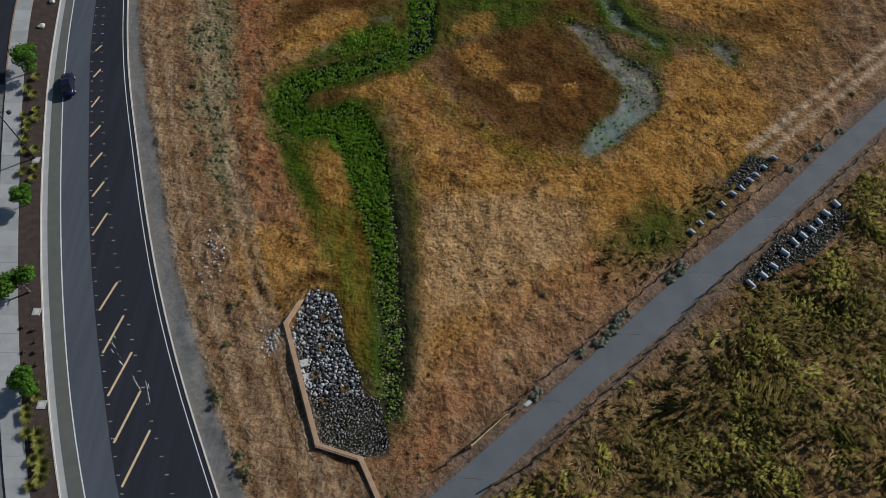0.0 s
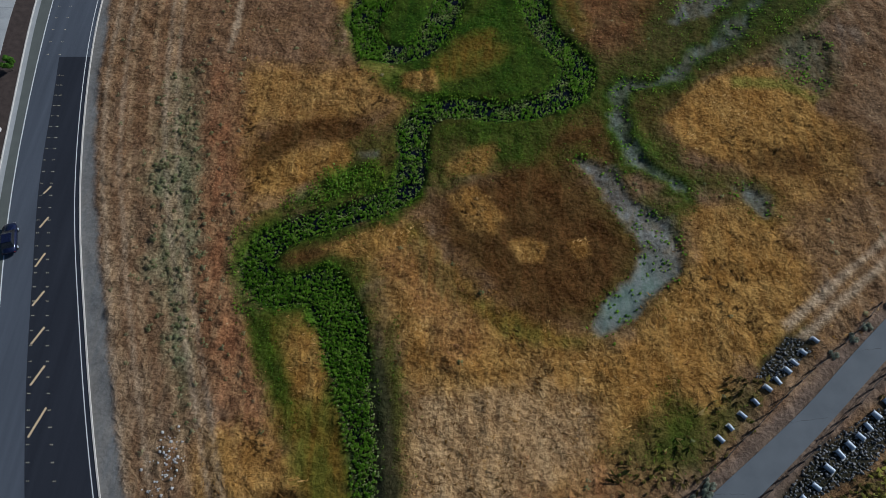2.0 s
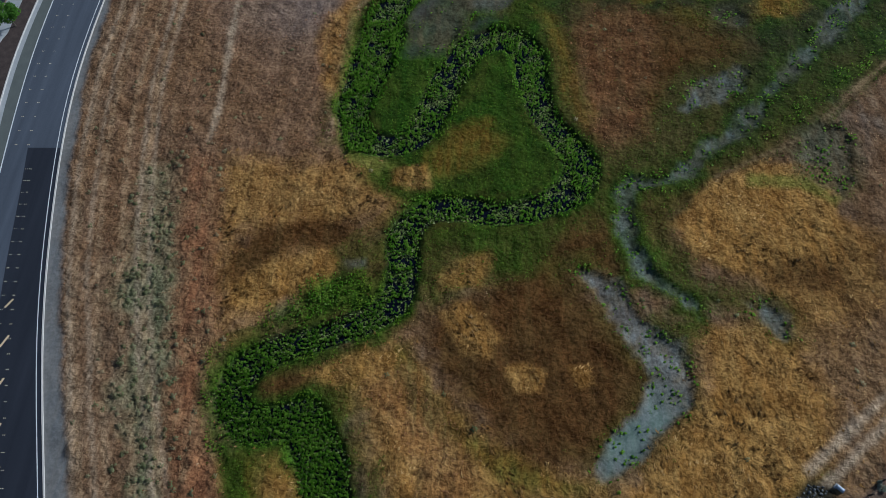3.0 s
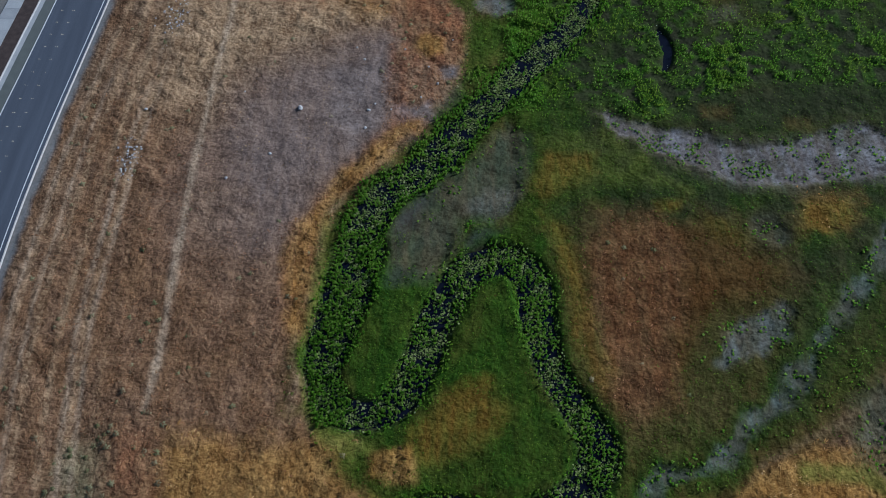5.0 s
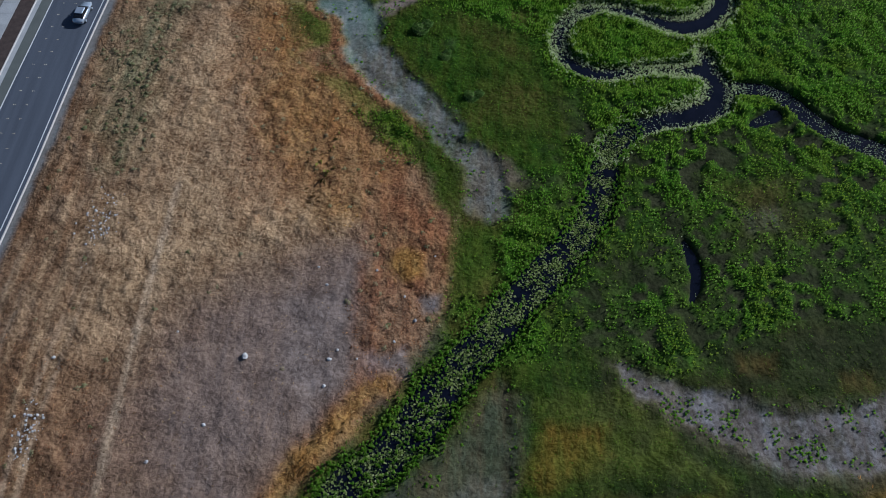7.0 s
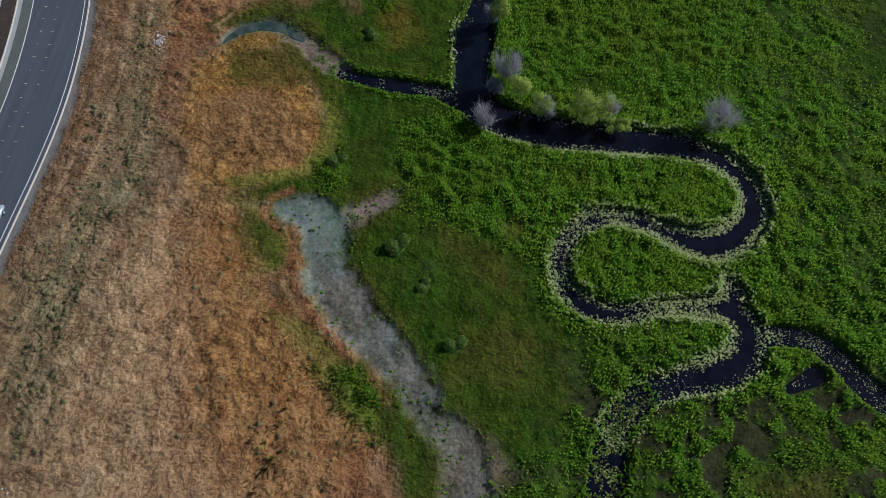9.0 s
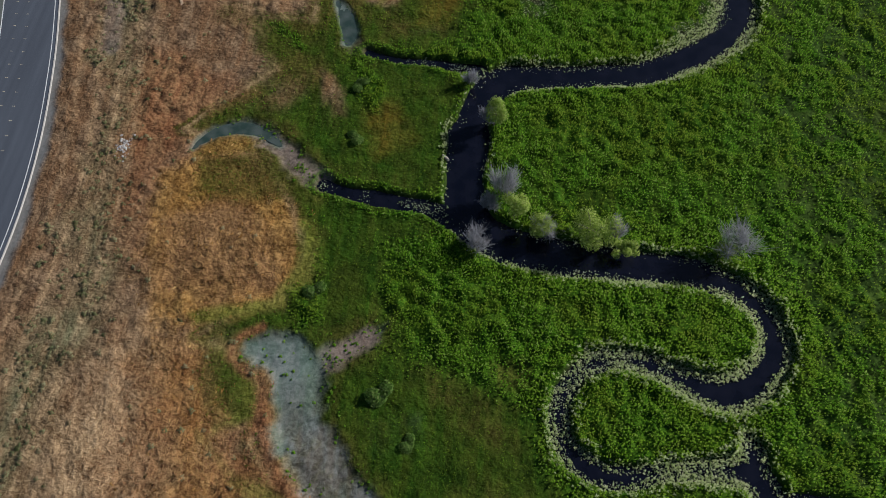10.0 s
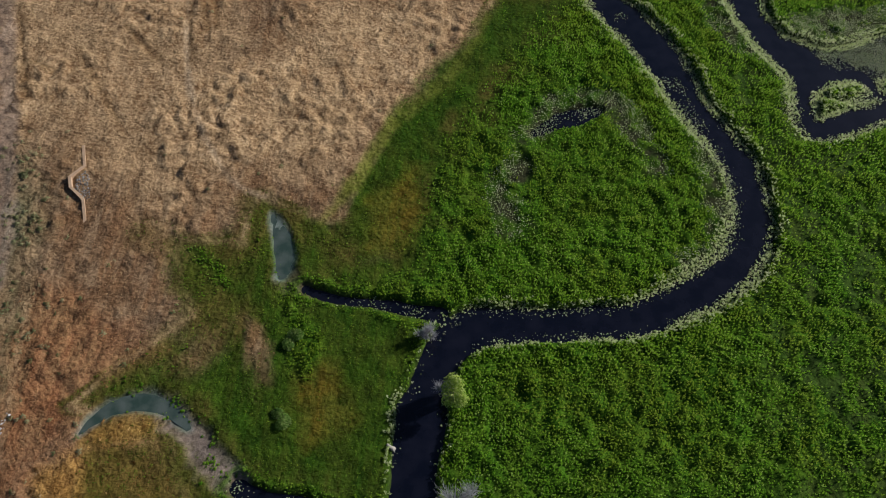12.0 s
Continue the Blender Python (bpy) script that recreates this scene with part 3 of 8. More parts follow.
patch('olive', 2, [(37.1, 35.7), (44.8, 38.7), (52.3, 45.2), (51.3, 46.9), (60.6, 55.8), (72.6, 60.6), (65, 40.2)])
patch('olive', 3, [(22.5, 45.3), (31.8, 53.2), (38.7, 53.2), (33.7, 47), (28.5, 42), (22.6, 40.4)])
patch('straw', 2, [(2.3, 20.1), (26.9, 41.2), (48.4, 58.8), (69, 73.4), (66.4, 65.8), (29.4, 38.8), (3.5, 18.2)])
patch('straw', 5, [(46.7, 72.3), (56.9, 78.3), (50.6, 56.9), (42.5, 60.5)])
patch('bare', 7, [(-30.1, 126.4), (-33.4, 139.4), (-28.4, 154.5), (-15.1, 160), (-5.6, 169.1), (1.6, 159.3), (1, 150.2), (-3.6, 145.3), (-10.1, 138.9), (-15.6, 128.2), (-20.9, 120.6)], 0.5)
patch('red', 2, [(-4.7, 169.2), (4.9, 171.7), (7.6, 164.9), (4.9, 158.3), (-1.3, 146.3), (-4.4, 145.3), (-3.4, 159.2)])
patch('gold', 1, [(-1.9, 164.7), (1, 165.9), (2.8, 163.1), (0.7, 160.4), (-1.6, 161.4)])
patch('red', 1.5, [(-17.2, 129.7), (-14.1, 133.8), (-8.6, 139.8), (-3.6, 146.3), (-7.1, 139), (-12.5, 133), (-14, 126.7), (-14.7, 120.7), (-16.3, 122.2)])
patch('verge', 5, [(-39.9, 148.4), (-39, 171.8), (-29.7, 179.4), (-11.7, 182.5), (-4, 172.7), (-15.4, 163.3), (-28.2, 158.7), (-32.1, 148.5)], 0.72)
patch('rust', 4, [(19.4, 129.5), (28.3, 132.1), (40.5, 126.8), (49.3, 124.6), (45.8, 118.8), (35.4, 118), (30.9, 110.6), (22.7, 106.8), (20.5, 117.1)])
patch('rust', 2.5, [(15.5, 138.5), (20.4, 143), (24.1, 141.3), (19.8, 135.2), (16.7, 133.5)])
patch('rust', 2, [(33.2, 135.4), (37.1, 136.3), (37.3, 133), (33.6, 133)])
patch('gold', 2.5, [(52.7, 135.8), (60.3, 135.9), (57.9, 130.2), (52.2, 130.9)])
patch('rust', 2, [(4.5, 106.6), (7, 110.3), (11.4, 106.6), (11.3, 104.3), (4.5, 104.2)])
patch('verge', 5, [(-28.6, 206), (-18.4, 208.9), (-10.7, 193.1), (-2.6, 182.2), (-1.2, 172.2), (-7.6, 167.8), (-20.8, 168.2), (-26.5, 184.3)], 0.72)
patch('red', 2, [(-5.6, 180.2), (-0.8, 179.4), (7.1, 167.4), (6.4, 162.5), (0.2, 157.8), (-4, 159.1), (-4, 169.5)])
patch('weeds', 4, [(-43.5, 185.7), (-43.6, 203.1), (-40, 210.5), (-35.6, 210.7), (-37.6, 188), (-39.1, 177.3)])
patch('gold', 3, [(-29.8, 233.7), (-19, 237.6), (-11.6, 228.9), (-10.2, 221.4), (-14, 215.8), (-24.7, 213.1), (-28.9, 222.1)])
patch('verge', 5, [(-35.8, 202.5), (-27.7, 210), (-22.7, 200.2), (-20.4, 189.3), (-23.5, 180.6), (-35, 180.1)], 0.72)
patch('gold', 4, [(-25.4, 209.3), (-17, 207.4), (-13.1, 205.3), (-15.4, 197.7), (-9.6, 191.1), (-5, 185.6), (-2, 181.5), (-18.6, 180.8), (-22.8, 197.4)])
patch('red', 2, [(-15.1, 199.9), (-11.7, 200.8), (-9.5, 195.2), (-2.7, 188.2), (-5.3, 188.1), (-11.4, 194.4)])
patch('gold', 1, [(-10.1, 227), (-8.6, 227.1), (-9.1, 218.7), (-17.2, 212.7), (-18.8, 213.4), (-10.7, 219.5)])
patch('moss', 1.5, [(-8.8, 251.9), (-7.5, 252), (-7.3, 246.1), (-8.4, 246.6)])
patch('moss', 2, [(-9.7, 251.5), (-7.6, 251.3), (-6.6, 245.3), (-8.6, 245.2)])
patch('weeds', 3, [(-40.3, 241.6), (-34.9, 234.4), (-35.3, 224.5), (-33.4, 213.9), (-37.7, 209.5), (-39.5, 224.3)])
patch('red', 3, [(-39.3, 257.1), (-31.6, 255.1), (-30.9, 238.9), (-32.1, 222.8), (-36.8, 229.2)])
patch('verge', 4, [(-26.3, 287.7), (-20.1, 294.8), (-10.2, 310.3), (17.5, 312.8), (10.9, 297.5), (3.9, 287), (-0.6, 275.7), (-5.6, 277.2), (-16.6, 276.3)])
patch('verge', 5, [(-68.1, 312.7), (-24.4, 316.9), (-16.9, 278.2), (-23.4, 264.9), (-35.2, 274.9), (-43.4, 281.1), (-55.9, 280.1)], 0.72)
patch('weeds', 3, [(-48.4, 276.7), (-45.7, 276), (-38, 252.6), (-36.7, 242.7), (-39.2, 242.5), (-45.8, 265)])
patch('red', 4, [(-36.6, 252.7), (-26.9, 250.4), (-26.6, 244.7), (-32, 236.5), (-35.2, 246.2)])
patch('lush', 3, [(33.5, 314.3), (21.3, 305.6), (17.1, 294.6), (10.8, 284.4), (10.5, 275.6), (9.4, 269.1), (9.8, 263.1), (7.1, 260), (-0.1, 258.7), (7.3, 256.9), (11.7, 256), (9.4, 248.4), (8.5, 242.9), (9.7, 232.8), (69.8, 236.3), (96, 331.5), (31, 325.1)])
patch('lush', 3, [(1, 226.7), (1, 215.8), (2.1, 210.9), (13.2, 208.2), (22, 211.1), (20.3, 202.5), (23.6, 196.1), (29.5, 193.7), (23.9, 188.8), (25.5, 182.7), (64, 184.4), (79.1, 236.6), (13.7, 232.4)])
patch('lush', 3, [(23.3, 218.4), (20.9, 208.1), (21.3, 198.7), (27.6, 192.9), (26.1, 184.2), (21.8, 179.3), (16.9, 174.1), (10.8, 171.7), (17.5, 170.2), (18.7, 164.4), (12.7, 156.6), (7.3, 150.1), (13.9, 149.6), (22.2, 154), (27.4, 151.3), (34, 150.1), (41.5, 154.4), (66.2, 158), (86.2, 221.1)])
patch('lush', 2, [(5.8, 155.3), (7.5, 167.2), (15.5, 173.2), (22.8, 174.6), (25.1, 171.1), (13.2, 158.5), (7.4, 154.3)])
patch('meadow', 3, [(41.1, 155.9), (61.9, 160.9), (59, 150.7), (40.5, 148.9)])
patch('meadow', 3, [(24.5, 164.6), (33.8, 169), (34.1, 160.2), (25.4, 158.4)])
patch('lush', 1.5, [(-0.7, 205.5), (2.8, 206.1), (3.1, 202.3), (0.3, 202.2)])
patch('moss', 4, [(44.6, 175.4), (55.4, 178.5), (54.8, 169.6), (45.4, 167.7)])
patch('moss', 4, [(48.7, 162.1), (58.5, 160.8), (53.9, 154), (47.6, 153.9)])
patch('moss', 3, [(40.9, 150.9), (46.5, 151.7), (44.3, 147.6)])
patch('lush', 1.5, [(-8.9, 259.3), (-2.5, 255), (-3.6, 248.3), (-7.6, 251.7)])
patch('lush', 1.5, [(-8.2, 254.4), (-1.9, 254.8), (-1.4, 247.7), (-5.8, 248.5)])
patch('lush', 2, [(-6.1, 188.1), (-1.2, 187.2), (2.3, 179.5), (-1.7, 181.3)])
patch('meadow', 2, [(8.3, 289.5), (15, 293.3), (10.7, 278.5), (7.7, 275.4), (9.9, 266.5), (1, 261.7), (-1.1, 267), (2.9, 275.9)])
patch('meadow', 2, [(-6, 119), (1.5, 133.7), (3.4, 123.7), (-1.6, 113.4), (-5.5, 108), (-8.1, 110.1)])
patch('moss', 3, [(-18.6, 257.1), (-10.3, 254.5), (-7, 251.7), (-6.5, 244.6), (-11, 247.1), (-20, 250.9)])
patch('straw', 2.5, [(-26.1, 247.5), (-20.7, 253.8), (-11.9, 252.1), (-9.4, 245.8), (-17, 246.7), (-22.4, 246.4)])
patch('moss', 3, [(0.3, 274.8), (5.3, 280), (8.9, 275.5), (6.6, 265.4), (-1.1, 266.6), (-3.7, 269)])
patch('straw', 1.5, [(1.9, 266.8), (6.1, 270.6), (5.9, 264.5), (2.3, 263.4)])
patch('moss', 3, [(7.5, 206.4), (16.8, 202.3), (18.8, 193.8), (23.2, 186.9), (16.7, 184.7), (10.1, 193.4)])
patch('moss', 2.5, [(-10.6, 230.9), (-3.7, 226.4), (0.6, 221.1), (-1.9, 214.8), (-6.6, 217.1)])
patch('gold', 2.5, [(-17.9, 59.6), (-13.9, 59.6), (-10.9, 55), (-9, 47.6), (-13.9, 47.6), (-17.7, 53.7)])
patch('meadow', 1.5, [(-22.5, 62), (-18.5, 59.6), (-13.9, 47.6), (-16.9, 47.6), (-20.5, 55)])
patch('lush', 0.9, [(-26.4, 73.5), (-25.2, 73.5), (-23.8, 65.9), (-22.3, 61.6), (-23.5, 61.3), (-25.2, 65.9)])
patch('red', 1.2, [(-32.5, 90.9), (-29.3, 90.9), (-26.3, 75.1), (-26.4, 63), (-28.4, 63), (-29.6, 75.1)])
patch('lush', 1, [(-13.7, 116.8), (-12.2, 120.5), (-12.5, 106.4), (-8.4, 101), (-3.4, 98.4), (-5.7, 96.8), (-10, 100.4), (-13.2, 105.3)])
patch('rust', 2, [(-27.1, 84.4), (-21.8, 90), (-13.4, 91.9), (-10.7, 88.1), (-21.3, 86.7), (-25.3, 82.7)])
patch('gold', 1.5, [(-25.2, 81.8), (-19.7, 86.3), (-13, 87.7), (-12, 84.5), (-16.2, 81.8), (-23.6, 80.9)])
patch('meadow', 3, [(32.4, 106.4), (44.1, 110.9), (59.2, 124.3), (66.4, 124.3), (54, 109.8), (39.8, 101), (29.8, 99.5)])
patch('meadow', 1.2, [(19.4, 313), (26.9, 313.7), (20.4, 303.1), (17.1, 293.5), (11.2, 283.5), (10.1, 274.6), (9.6, 265.6), (1, 261.7), (-1.1, 267), (2.9, 275.9), (6.3, 288.3), (13.5, 296.6)])
ISLANDS = [[(64.5, 317.6), (64.9, 313.6), (66.3, 309.7), (69.4, 308.7), (71.7, 311.1), (74.1, 315.8), (75.0, 322.7), (65.0, 321.7)], [(70.6, 298.3), (72.6, 299.6), (75.8, 299.9), (77.5, 298.9), (75.1, 296.9), (71.3, 295.7)], [(80.5, 300.8), (83.4, 301.7), (83.7, 299.4), (80.5, 299.2)]]
OPEN = ["river_north", "river_mid", "neck", "brook_mouth", "river_east", "lagoon_a", "lagoon_b", "ditch_a", "ditch_b", "pool_c", "pool_d", "pool_e"]
d_open = np.minimum.reduce([band(CHANNELS[k]) for k in OPEN])
d_wide = np.minimum.reduce([band(CHANNELS[k]) for k in ("river_north", "river_mid", "neck", "brook_mouth", "lagoon_a", "lagoon_b")])
d_isle = np.minimum.reduce([region(p) for p in ISLANDS])
d_open, d_wide = np.maximum(d_open, -d_isle), np.maximum(d_wide, -d_isle)
paint("lush", soft(d_isle, 0.6))
d_wet_brook = np.minimum.reduce([band(CHANNELS[k]) for k in ("brook_a", "brook_b")])
d_dry_brook = np.minimum.reduce([band(CHANNELS[k]) for k in ("brook_c", "brook_d", "brook_e")])
d_brook = np.minimum(d_wet_brook, d_dry_brook)
d_pond = np.minimum.reduce([band(CHANNELS[k]) for k in ("ditch_pond", "pool_b")])
MUD_SHARE = {"mud_grey": 0.10, "mud_tail": 0.6, "mud_patch_a": 0.45, "mud_patch_b": 0.3, "mud_patch_c": 0.45, "mud_patch_d": 0.12, "mud_sand": 0.9, "mud_elbow": 0.8, "mud_flat": 0.65,
             "mud_spoon": 0.65, "mud_wash": 0.6, "mud_pond": 0.45, "mud_arm": 0.5, "mud_lip": 0.5}
d_muds = {k: band(MUDS[k]) for k in MUDS}
d_mud = np.minimum.reduce(list(d_muds.values()))
broken = 0.5 + 0.5 * np.clip(wobble(gx, gy, 5, 21) + 0.7 * wobble(gx, gy, 1.9, 22), -1, 1)
d_low = region(LOWLAND, 30.0)
rim = np.clip((gy - 90) / 20, 0, 1) * (0.35 + 0.65 * np.clip(0.6 + wobble(gx, gy, 12, 17), 0, 1))
paint("moss", np.clip(1 + d_low / 16 + 0.35 * rag, 0, 1) * (d_low < 1) * np.clip(0.55 + 1.1 * wobble(gx, gy, 8, 16), 0, 1) * np.clip((gy - 60) / 20, 0, 1))
paint("verge", np.clip(1 - np.abs(d_low - 0.1 + 0.35 * rag) / 0.7, 0, 1) * 0.75 * rim)
paint("lush", np.clip(1 - np.abs(d_low + 2.6 + 0.8 * rag) / 1.7, 0, 1) * 0.5 * rim * (0.3 + 0.7 * broken))
# smaller grounds: hollows, rims and crusts
patch('red', 6, [(-46, 84), (-30, 88), (-8, 90), (-6, 98), (-14, 108), (-15, 122), (-24, 126), (-34, 150), (-48, 150), (-50, 110)], 0.3)
patch('rust', 8, [(-14, 76), (62, 76), (68, 114), (-8, 114)], 0.42)
patch('rust', 6, [(-46, 84), (-30, 88), (-8, 90), (-6, 98), (-14, 108), (-15, 122), (-24, 126), (-34, 145), (-44, 145), (-48, 110)], 0.16)
patch('gold', 2.0, [(-28.8, 101.4), (-7.1, 101.3), (-1.6, 98.7), (-6.7, 90.2), (-15.5, 92.0), (-23.9, 90.3), (-26.7, 84.6)], 0.8)
patch('weeds', 1.5, [(-40.5, 101.4), (-34.7, 101.4), (-31.9, 83.5), (-30.4, 68.2), (-28.0, 57.5), (-27.3, 46.4), (-28.9, 49.4), (-31.6, 59.2), (-35.1, 73.1), (-38.8, 89.2)], 0.7)
patch('red', 1.5, [(-34.2, 101.4), (-28.8, 101.4), (-28.1, 89.2), (-27.5, 78.2), (-26.3, 72.1), (-26.5, 65.4), (-22.7, 59.2), (-19.9, 53.4), (-17.0, 46.4), (-18.9, 44.9), (-23.4, 47.9), (-26.0, 51.0), (-27.5, 59.2), (-29.6, 68.2), (-31.5, 83.5)], 0.8)
patch('gold', 1.5, [(-7.0, 73.0), (-1.4, 74.0), (1.7, 68.1), (6.2, 63.5), (13.4, 59.1), (20.7, 58.2), (24.5, 59.1), (32.6, 68.0), (34.4, 65.2), (33.4, 55.7), (29.2, 47.7), (14.7, 40.5), (5.2, 31.3), (-2.3, 25.2), (-3.1, 36.5), (-2.7, 50.9), (-4.3, 59.1)], 0.9)
patch('verge', 2.0, [(-2.7, 51.7), (5.1, 51.7), (12.9, 52.5), (19.7, 49.3), (17.7, 43.3), (11.9, 38.5), (5.3, 35.1), (-2.4, 31.3), (-2.9, 43.4)], 0.6)
patch('red', 2.5, [(12.1, 40.5), (19.0, 43.3), (26.0, 49.3), (27.6, 46.2), (18.6, 39.1), (7.6, 30.1), (1.3, 25.2), (-2.3, 25.2), (-1.1, 28.9), (5.3, 34.5)], 0.6)
patch('gold', 1.2, [(24.5, 59.1), (32.6, 68.0), (34.9, 76.9), (42.3, 77.9), (45.7, 74.8), (48.0, 68.0), (44.3, 59.0), (37.6, 54.8), (30.6, 47.7), (25.5, 46.3), (22.5, 49.3)], 0.9)
patch('moss', 1.2, [(19.2, 44.8), (28.6, 52.4), (31.4, 48.5), (36.2, 51.6), (40.8, 56.5), (45.1, 59.0), (36.4, 49.3), (29.7, 42.6), (21.6, 42.6)], 0.8)
patch('moss', 1.2, [(-0.7, 89.1), (10.4, 89.6), (24.9, 96.1), (26.7, 88.9), (26.8, 83.3), (19.5, 85.6), (15.1, 83.4), (6.8, 81.2), (1.0, 78.1), (-1.1, 82.3)], 0.9)
patch('rust', 1.6, [(-1.4, 74.0), (1.8, 79.1), (5.9, 81.0), (15.1, 83.4), (19.4, 84.4), (24.9, 74.9), (27.7, 71.9), (27.8, 67.1), (24.3, 63.5), (19.4, 59.5), (13.5, 60.0), (7.7, 63.5), (3.2, 68.1)], 0.95)
patch('gold', 0.5, [(1.8, 78.6), (5.9, 80.1), (9.0, 75.0), (8.1, 72.5), (4.9, 73.0), (3.0, 76.0)], 0.85)
patch('gold', 0.4, [(10.0, 71.2), (12.4, 71.8), (14.6, 70.5), (14.1, 68.4), (11.0, 68.1)], 0.9)
patch('gold', 0.4, [(17.7, 71.4), (19.8, 71.7), (20.4, 69.5), (18.4, 68.6)], 0.9)
patch('ochre', 0.8, [(-4.6, 75.0), (-1.0, 74.0), (1.7, 68.1), (6.2, 63.5), (12.7, 59.5), (19.2, 58.2), (18.3, 56.5), (9.0, 58.2), (1.7, 63.5), (-3.0, 69.1)], 0.8)
patch('moss', 1.0, [(-21.5, 68.2), (-14.0, 71.6), (-7.0, 74.5), (-3.1, 76.5), (-6.2, 72.0), (-10.7, 69.1), (-13.8, 68.2), (-19.1, 67.5)], 0.9)
patch('rust', 0.6, [(-20.4, 69.0), (-16.3, 70.6), (-13.2, 70.9), (-13.8, 68.6), (-18.4, 67.7)], 0.9)
patch('gold', 0.6, [(-13.5, 70.3), (-7.0, 73.7), (-4.4, 72.2), (-9.9, 69.1)], 0.8)
patch('rust', 0.8, [(-25.7, 83.5), (-22.2, 89.7), (-15.4, 91.5), (-7.6, 92.0), (-10.9, 88.2), (-18.5, 87.4), (-23.8, 81.9)], 0.9)
patch('gold', 0.8, [(-25.2, 79.2), (-23.0, 82.2), (-18.4, 86.3), (-12.5, 86.8), (-11.1, 83.7), (-15.6, 82.4), (-17.8, 79.2), (-24.3, 78.7)], 0.9)
patch('lush', 1.0, [(-19.4, 79.2), (-14.7, 81.3), (-7.4, 85.7), (-6.4, 79.1), (-14.4, 76.6), (-19.9, 75.9)], 0.6)
patch('mud', 0.5, [(-10.4, 85.7), (-7.4, 86.2), (-7.0, 84.5), (-9.9, 84.0)], 0.5)
patch('ochre', 1.2, [(-21.3, 60.1), (-13.1, 59.2), (-10.5, 52.5), (-8.8, 46.4), (-7.7, 37.8), (-8.6, 30.1), (-9.5, 25.2), (-12.1, 35.2), (-14.3, 38.5), (-16.6, 42.0), (-18.0, 49.4)], 0.85)
patch('gold', 0.9, [(-17.5, 58.3), (-13.1, 58.7), (-11.9, 53.3), (-13.2, 50.2), (-16.1, 51.0)], 0.85)
patch('ochre', 1.2, [(-15.2, 49.4), (-11.1, 50.9), (-9.3, 43.4), (-10.2, 36.5), (-12.2, 37.2), (-14.6, 42.0)], 0.8)
patch('meadow', 0.8, [(-22.3, 61.8), (-19.8, 59.6), (-16.2, 52.5), (-15.9, 48.6), (-17.8, 50.2), (-20.9, 55.8)], 0.85)
patch('gold', 1.2, [(-25.3, 46.4), (-21.3, 47.9), (-17.7, 46.4), (-14.5, 40.6), (-15.6, 38.5), (-19.0, 33.9), (-21.2, 36.5), (-23.8, 40.6)], 0.8)
patch('rust', 0.4, [(-18.4, 39.9), (-14.4, 40.2), (-13.3, 38.5), (-15.6, 38.9)], 0.7)
patch('moss', 0.7, [(-6.1, 59.2), (-3.9, 60.9), (-2.8, 49.4), (-2.5, 30.1), (-3.5, 25.2), (-4.4, 25.2), (-4.9, 43.4)], 0.85)
patch('gold', 0.6, [(33.2, 92.4), (39.4, 98.5), (46.2, 101.1), (56.1, 101.0), (55.1, 93.5), (50.3, 87.7), (43.3, 86.6), (38.7, 84.6), (35.0, 87.8)], 0.95)
patch('moss', 2.0, [(17.7, 130.0), (21.5, 132.5), (37.8, 133.8), (47.8, 130.1), (42.3, 118.5), (39.1, 105.0), (36.9, 101.2), (26.5, 97.3), (22.8, 98.8), (19.4, 104.9), (17.1, 119.5)], 0.9)
patch('rust', 2.4, [(21.0, 126.4), (30.2, 130.7), (37.9, 128.2), (40.8, 119.6), (36.4, 113.1), (32.2, 106.0), (27.9, 102.9), (23.6, 106.9), (20.9, 114.1)], 0.8)
patch('red', 1.0, [(21.0, 115.1), (25.3, 116.2), (32.3, 106.9), (27.9, 102.9), (23.6, 106.9)], 0.35)
patch('meadow', 1.0, [(-5.0, 103.8), (3.6, 104.8), (14.9, 108.9), (19.2, 101.1), (18.8, 95.7), (11.2, 95.4), (0.7, 94.9), (-7.7, 95.9), (-8.7, 99.1)], 0.9)
patch('ochre', 1.2, [(-0.3, 102.9), (6.0, 106.8), (11.7, 109.9), (10.7, 103.9), (7.5, 100.1), (1.4, 99.6)], 0.85)
patch('gold', 0.6, [(-4.8, 100.0), (-0.4, 100.3), (0.3, 96.9), (-4.7, 97.5)], 0.85)
patch('meadow', 0.8, [(-7.7, 122.8), (1.8, 122.8), (3.2, 116.1), (-2.7, 105.8), (-6.6, 104.3), (-9.0, 109.8), (-8.1, 116.1)], 0.95)
patch('meadow', 0.8, [(3.6, 108.8), (10.4, 119.5), (12.3, 115.1), (15.1, 105.4), (9.2, 106.8), (5.2, 105.8)], 0.95)
patch('sage', 1.2, [(-1.9, 132.5), (3.5, 140.3), (12.8, 140.3), (11.1, 130.0), (6.1, 123.8), (3.6, 121.5), (-3.3, 121.7), (-4.4, 127.5)], 0.9)
patch('lime', 0.4, [(-13.9, 122.8), (-12.0, 125.1), (-11.7, 116.1), (-11.6, 108.7), (-8.1, 102.4), (-4.1, 101.0), (-4.8, 99.6), (-10.5, 102.6), (-12.9, 109.7)], 0.8)
patch('gold', 0.6, [(32.8, 91.4), (36.7, 94.9), (43.5, 99.2), (51.0, 99.0), (55.5, 95.9), (53.8, 86.7), (45.9, 83.5), (39.1, 84.2), (34.7, 87.3)], 0.95)
patch('rust', 0.8, [(41.4, 85.4), (50.2, 86.7), (53.6, 83.5), (50.1, 80.9), (45.1, 82.7)], 0.7)
patch('rust', 1.5, [(15.2, 86.4), (18.5, 91.3), (25.3, 93.1), (25.7, 87.3), (26.8, 81.8), (24.0, 81.8), (20.2, 85.6)], 0.9)
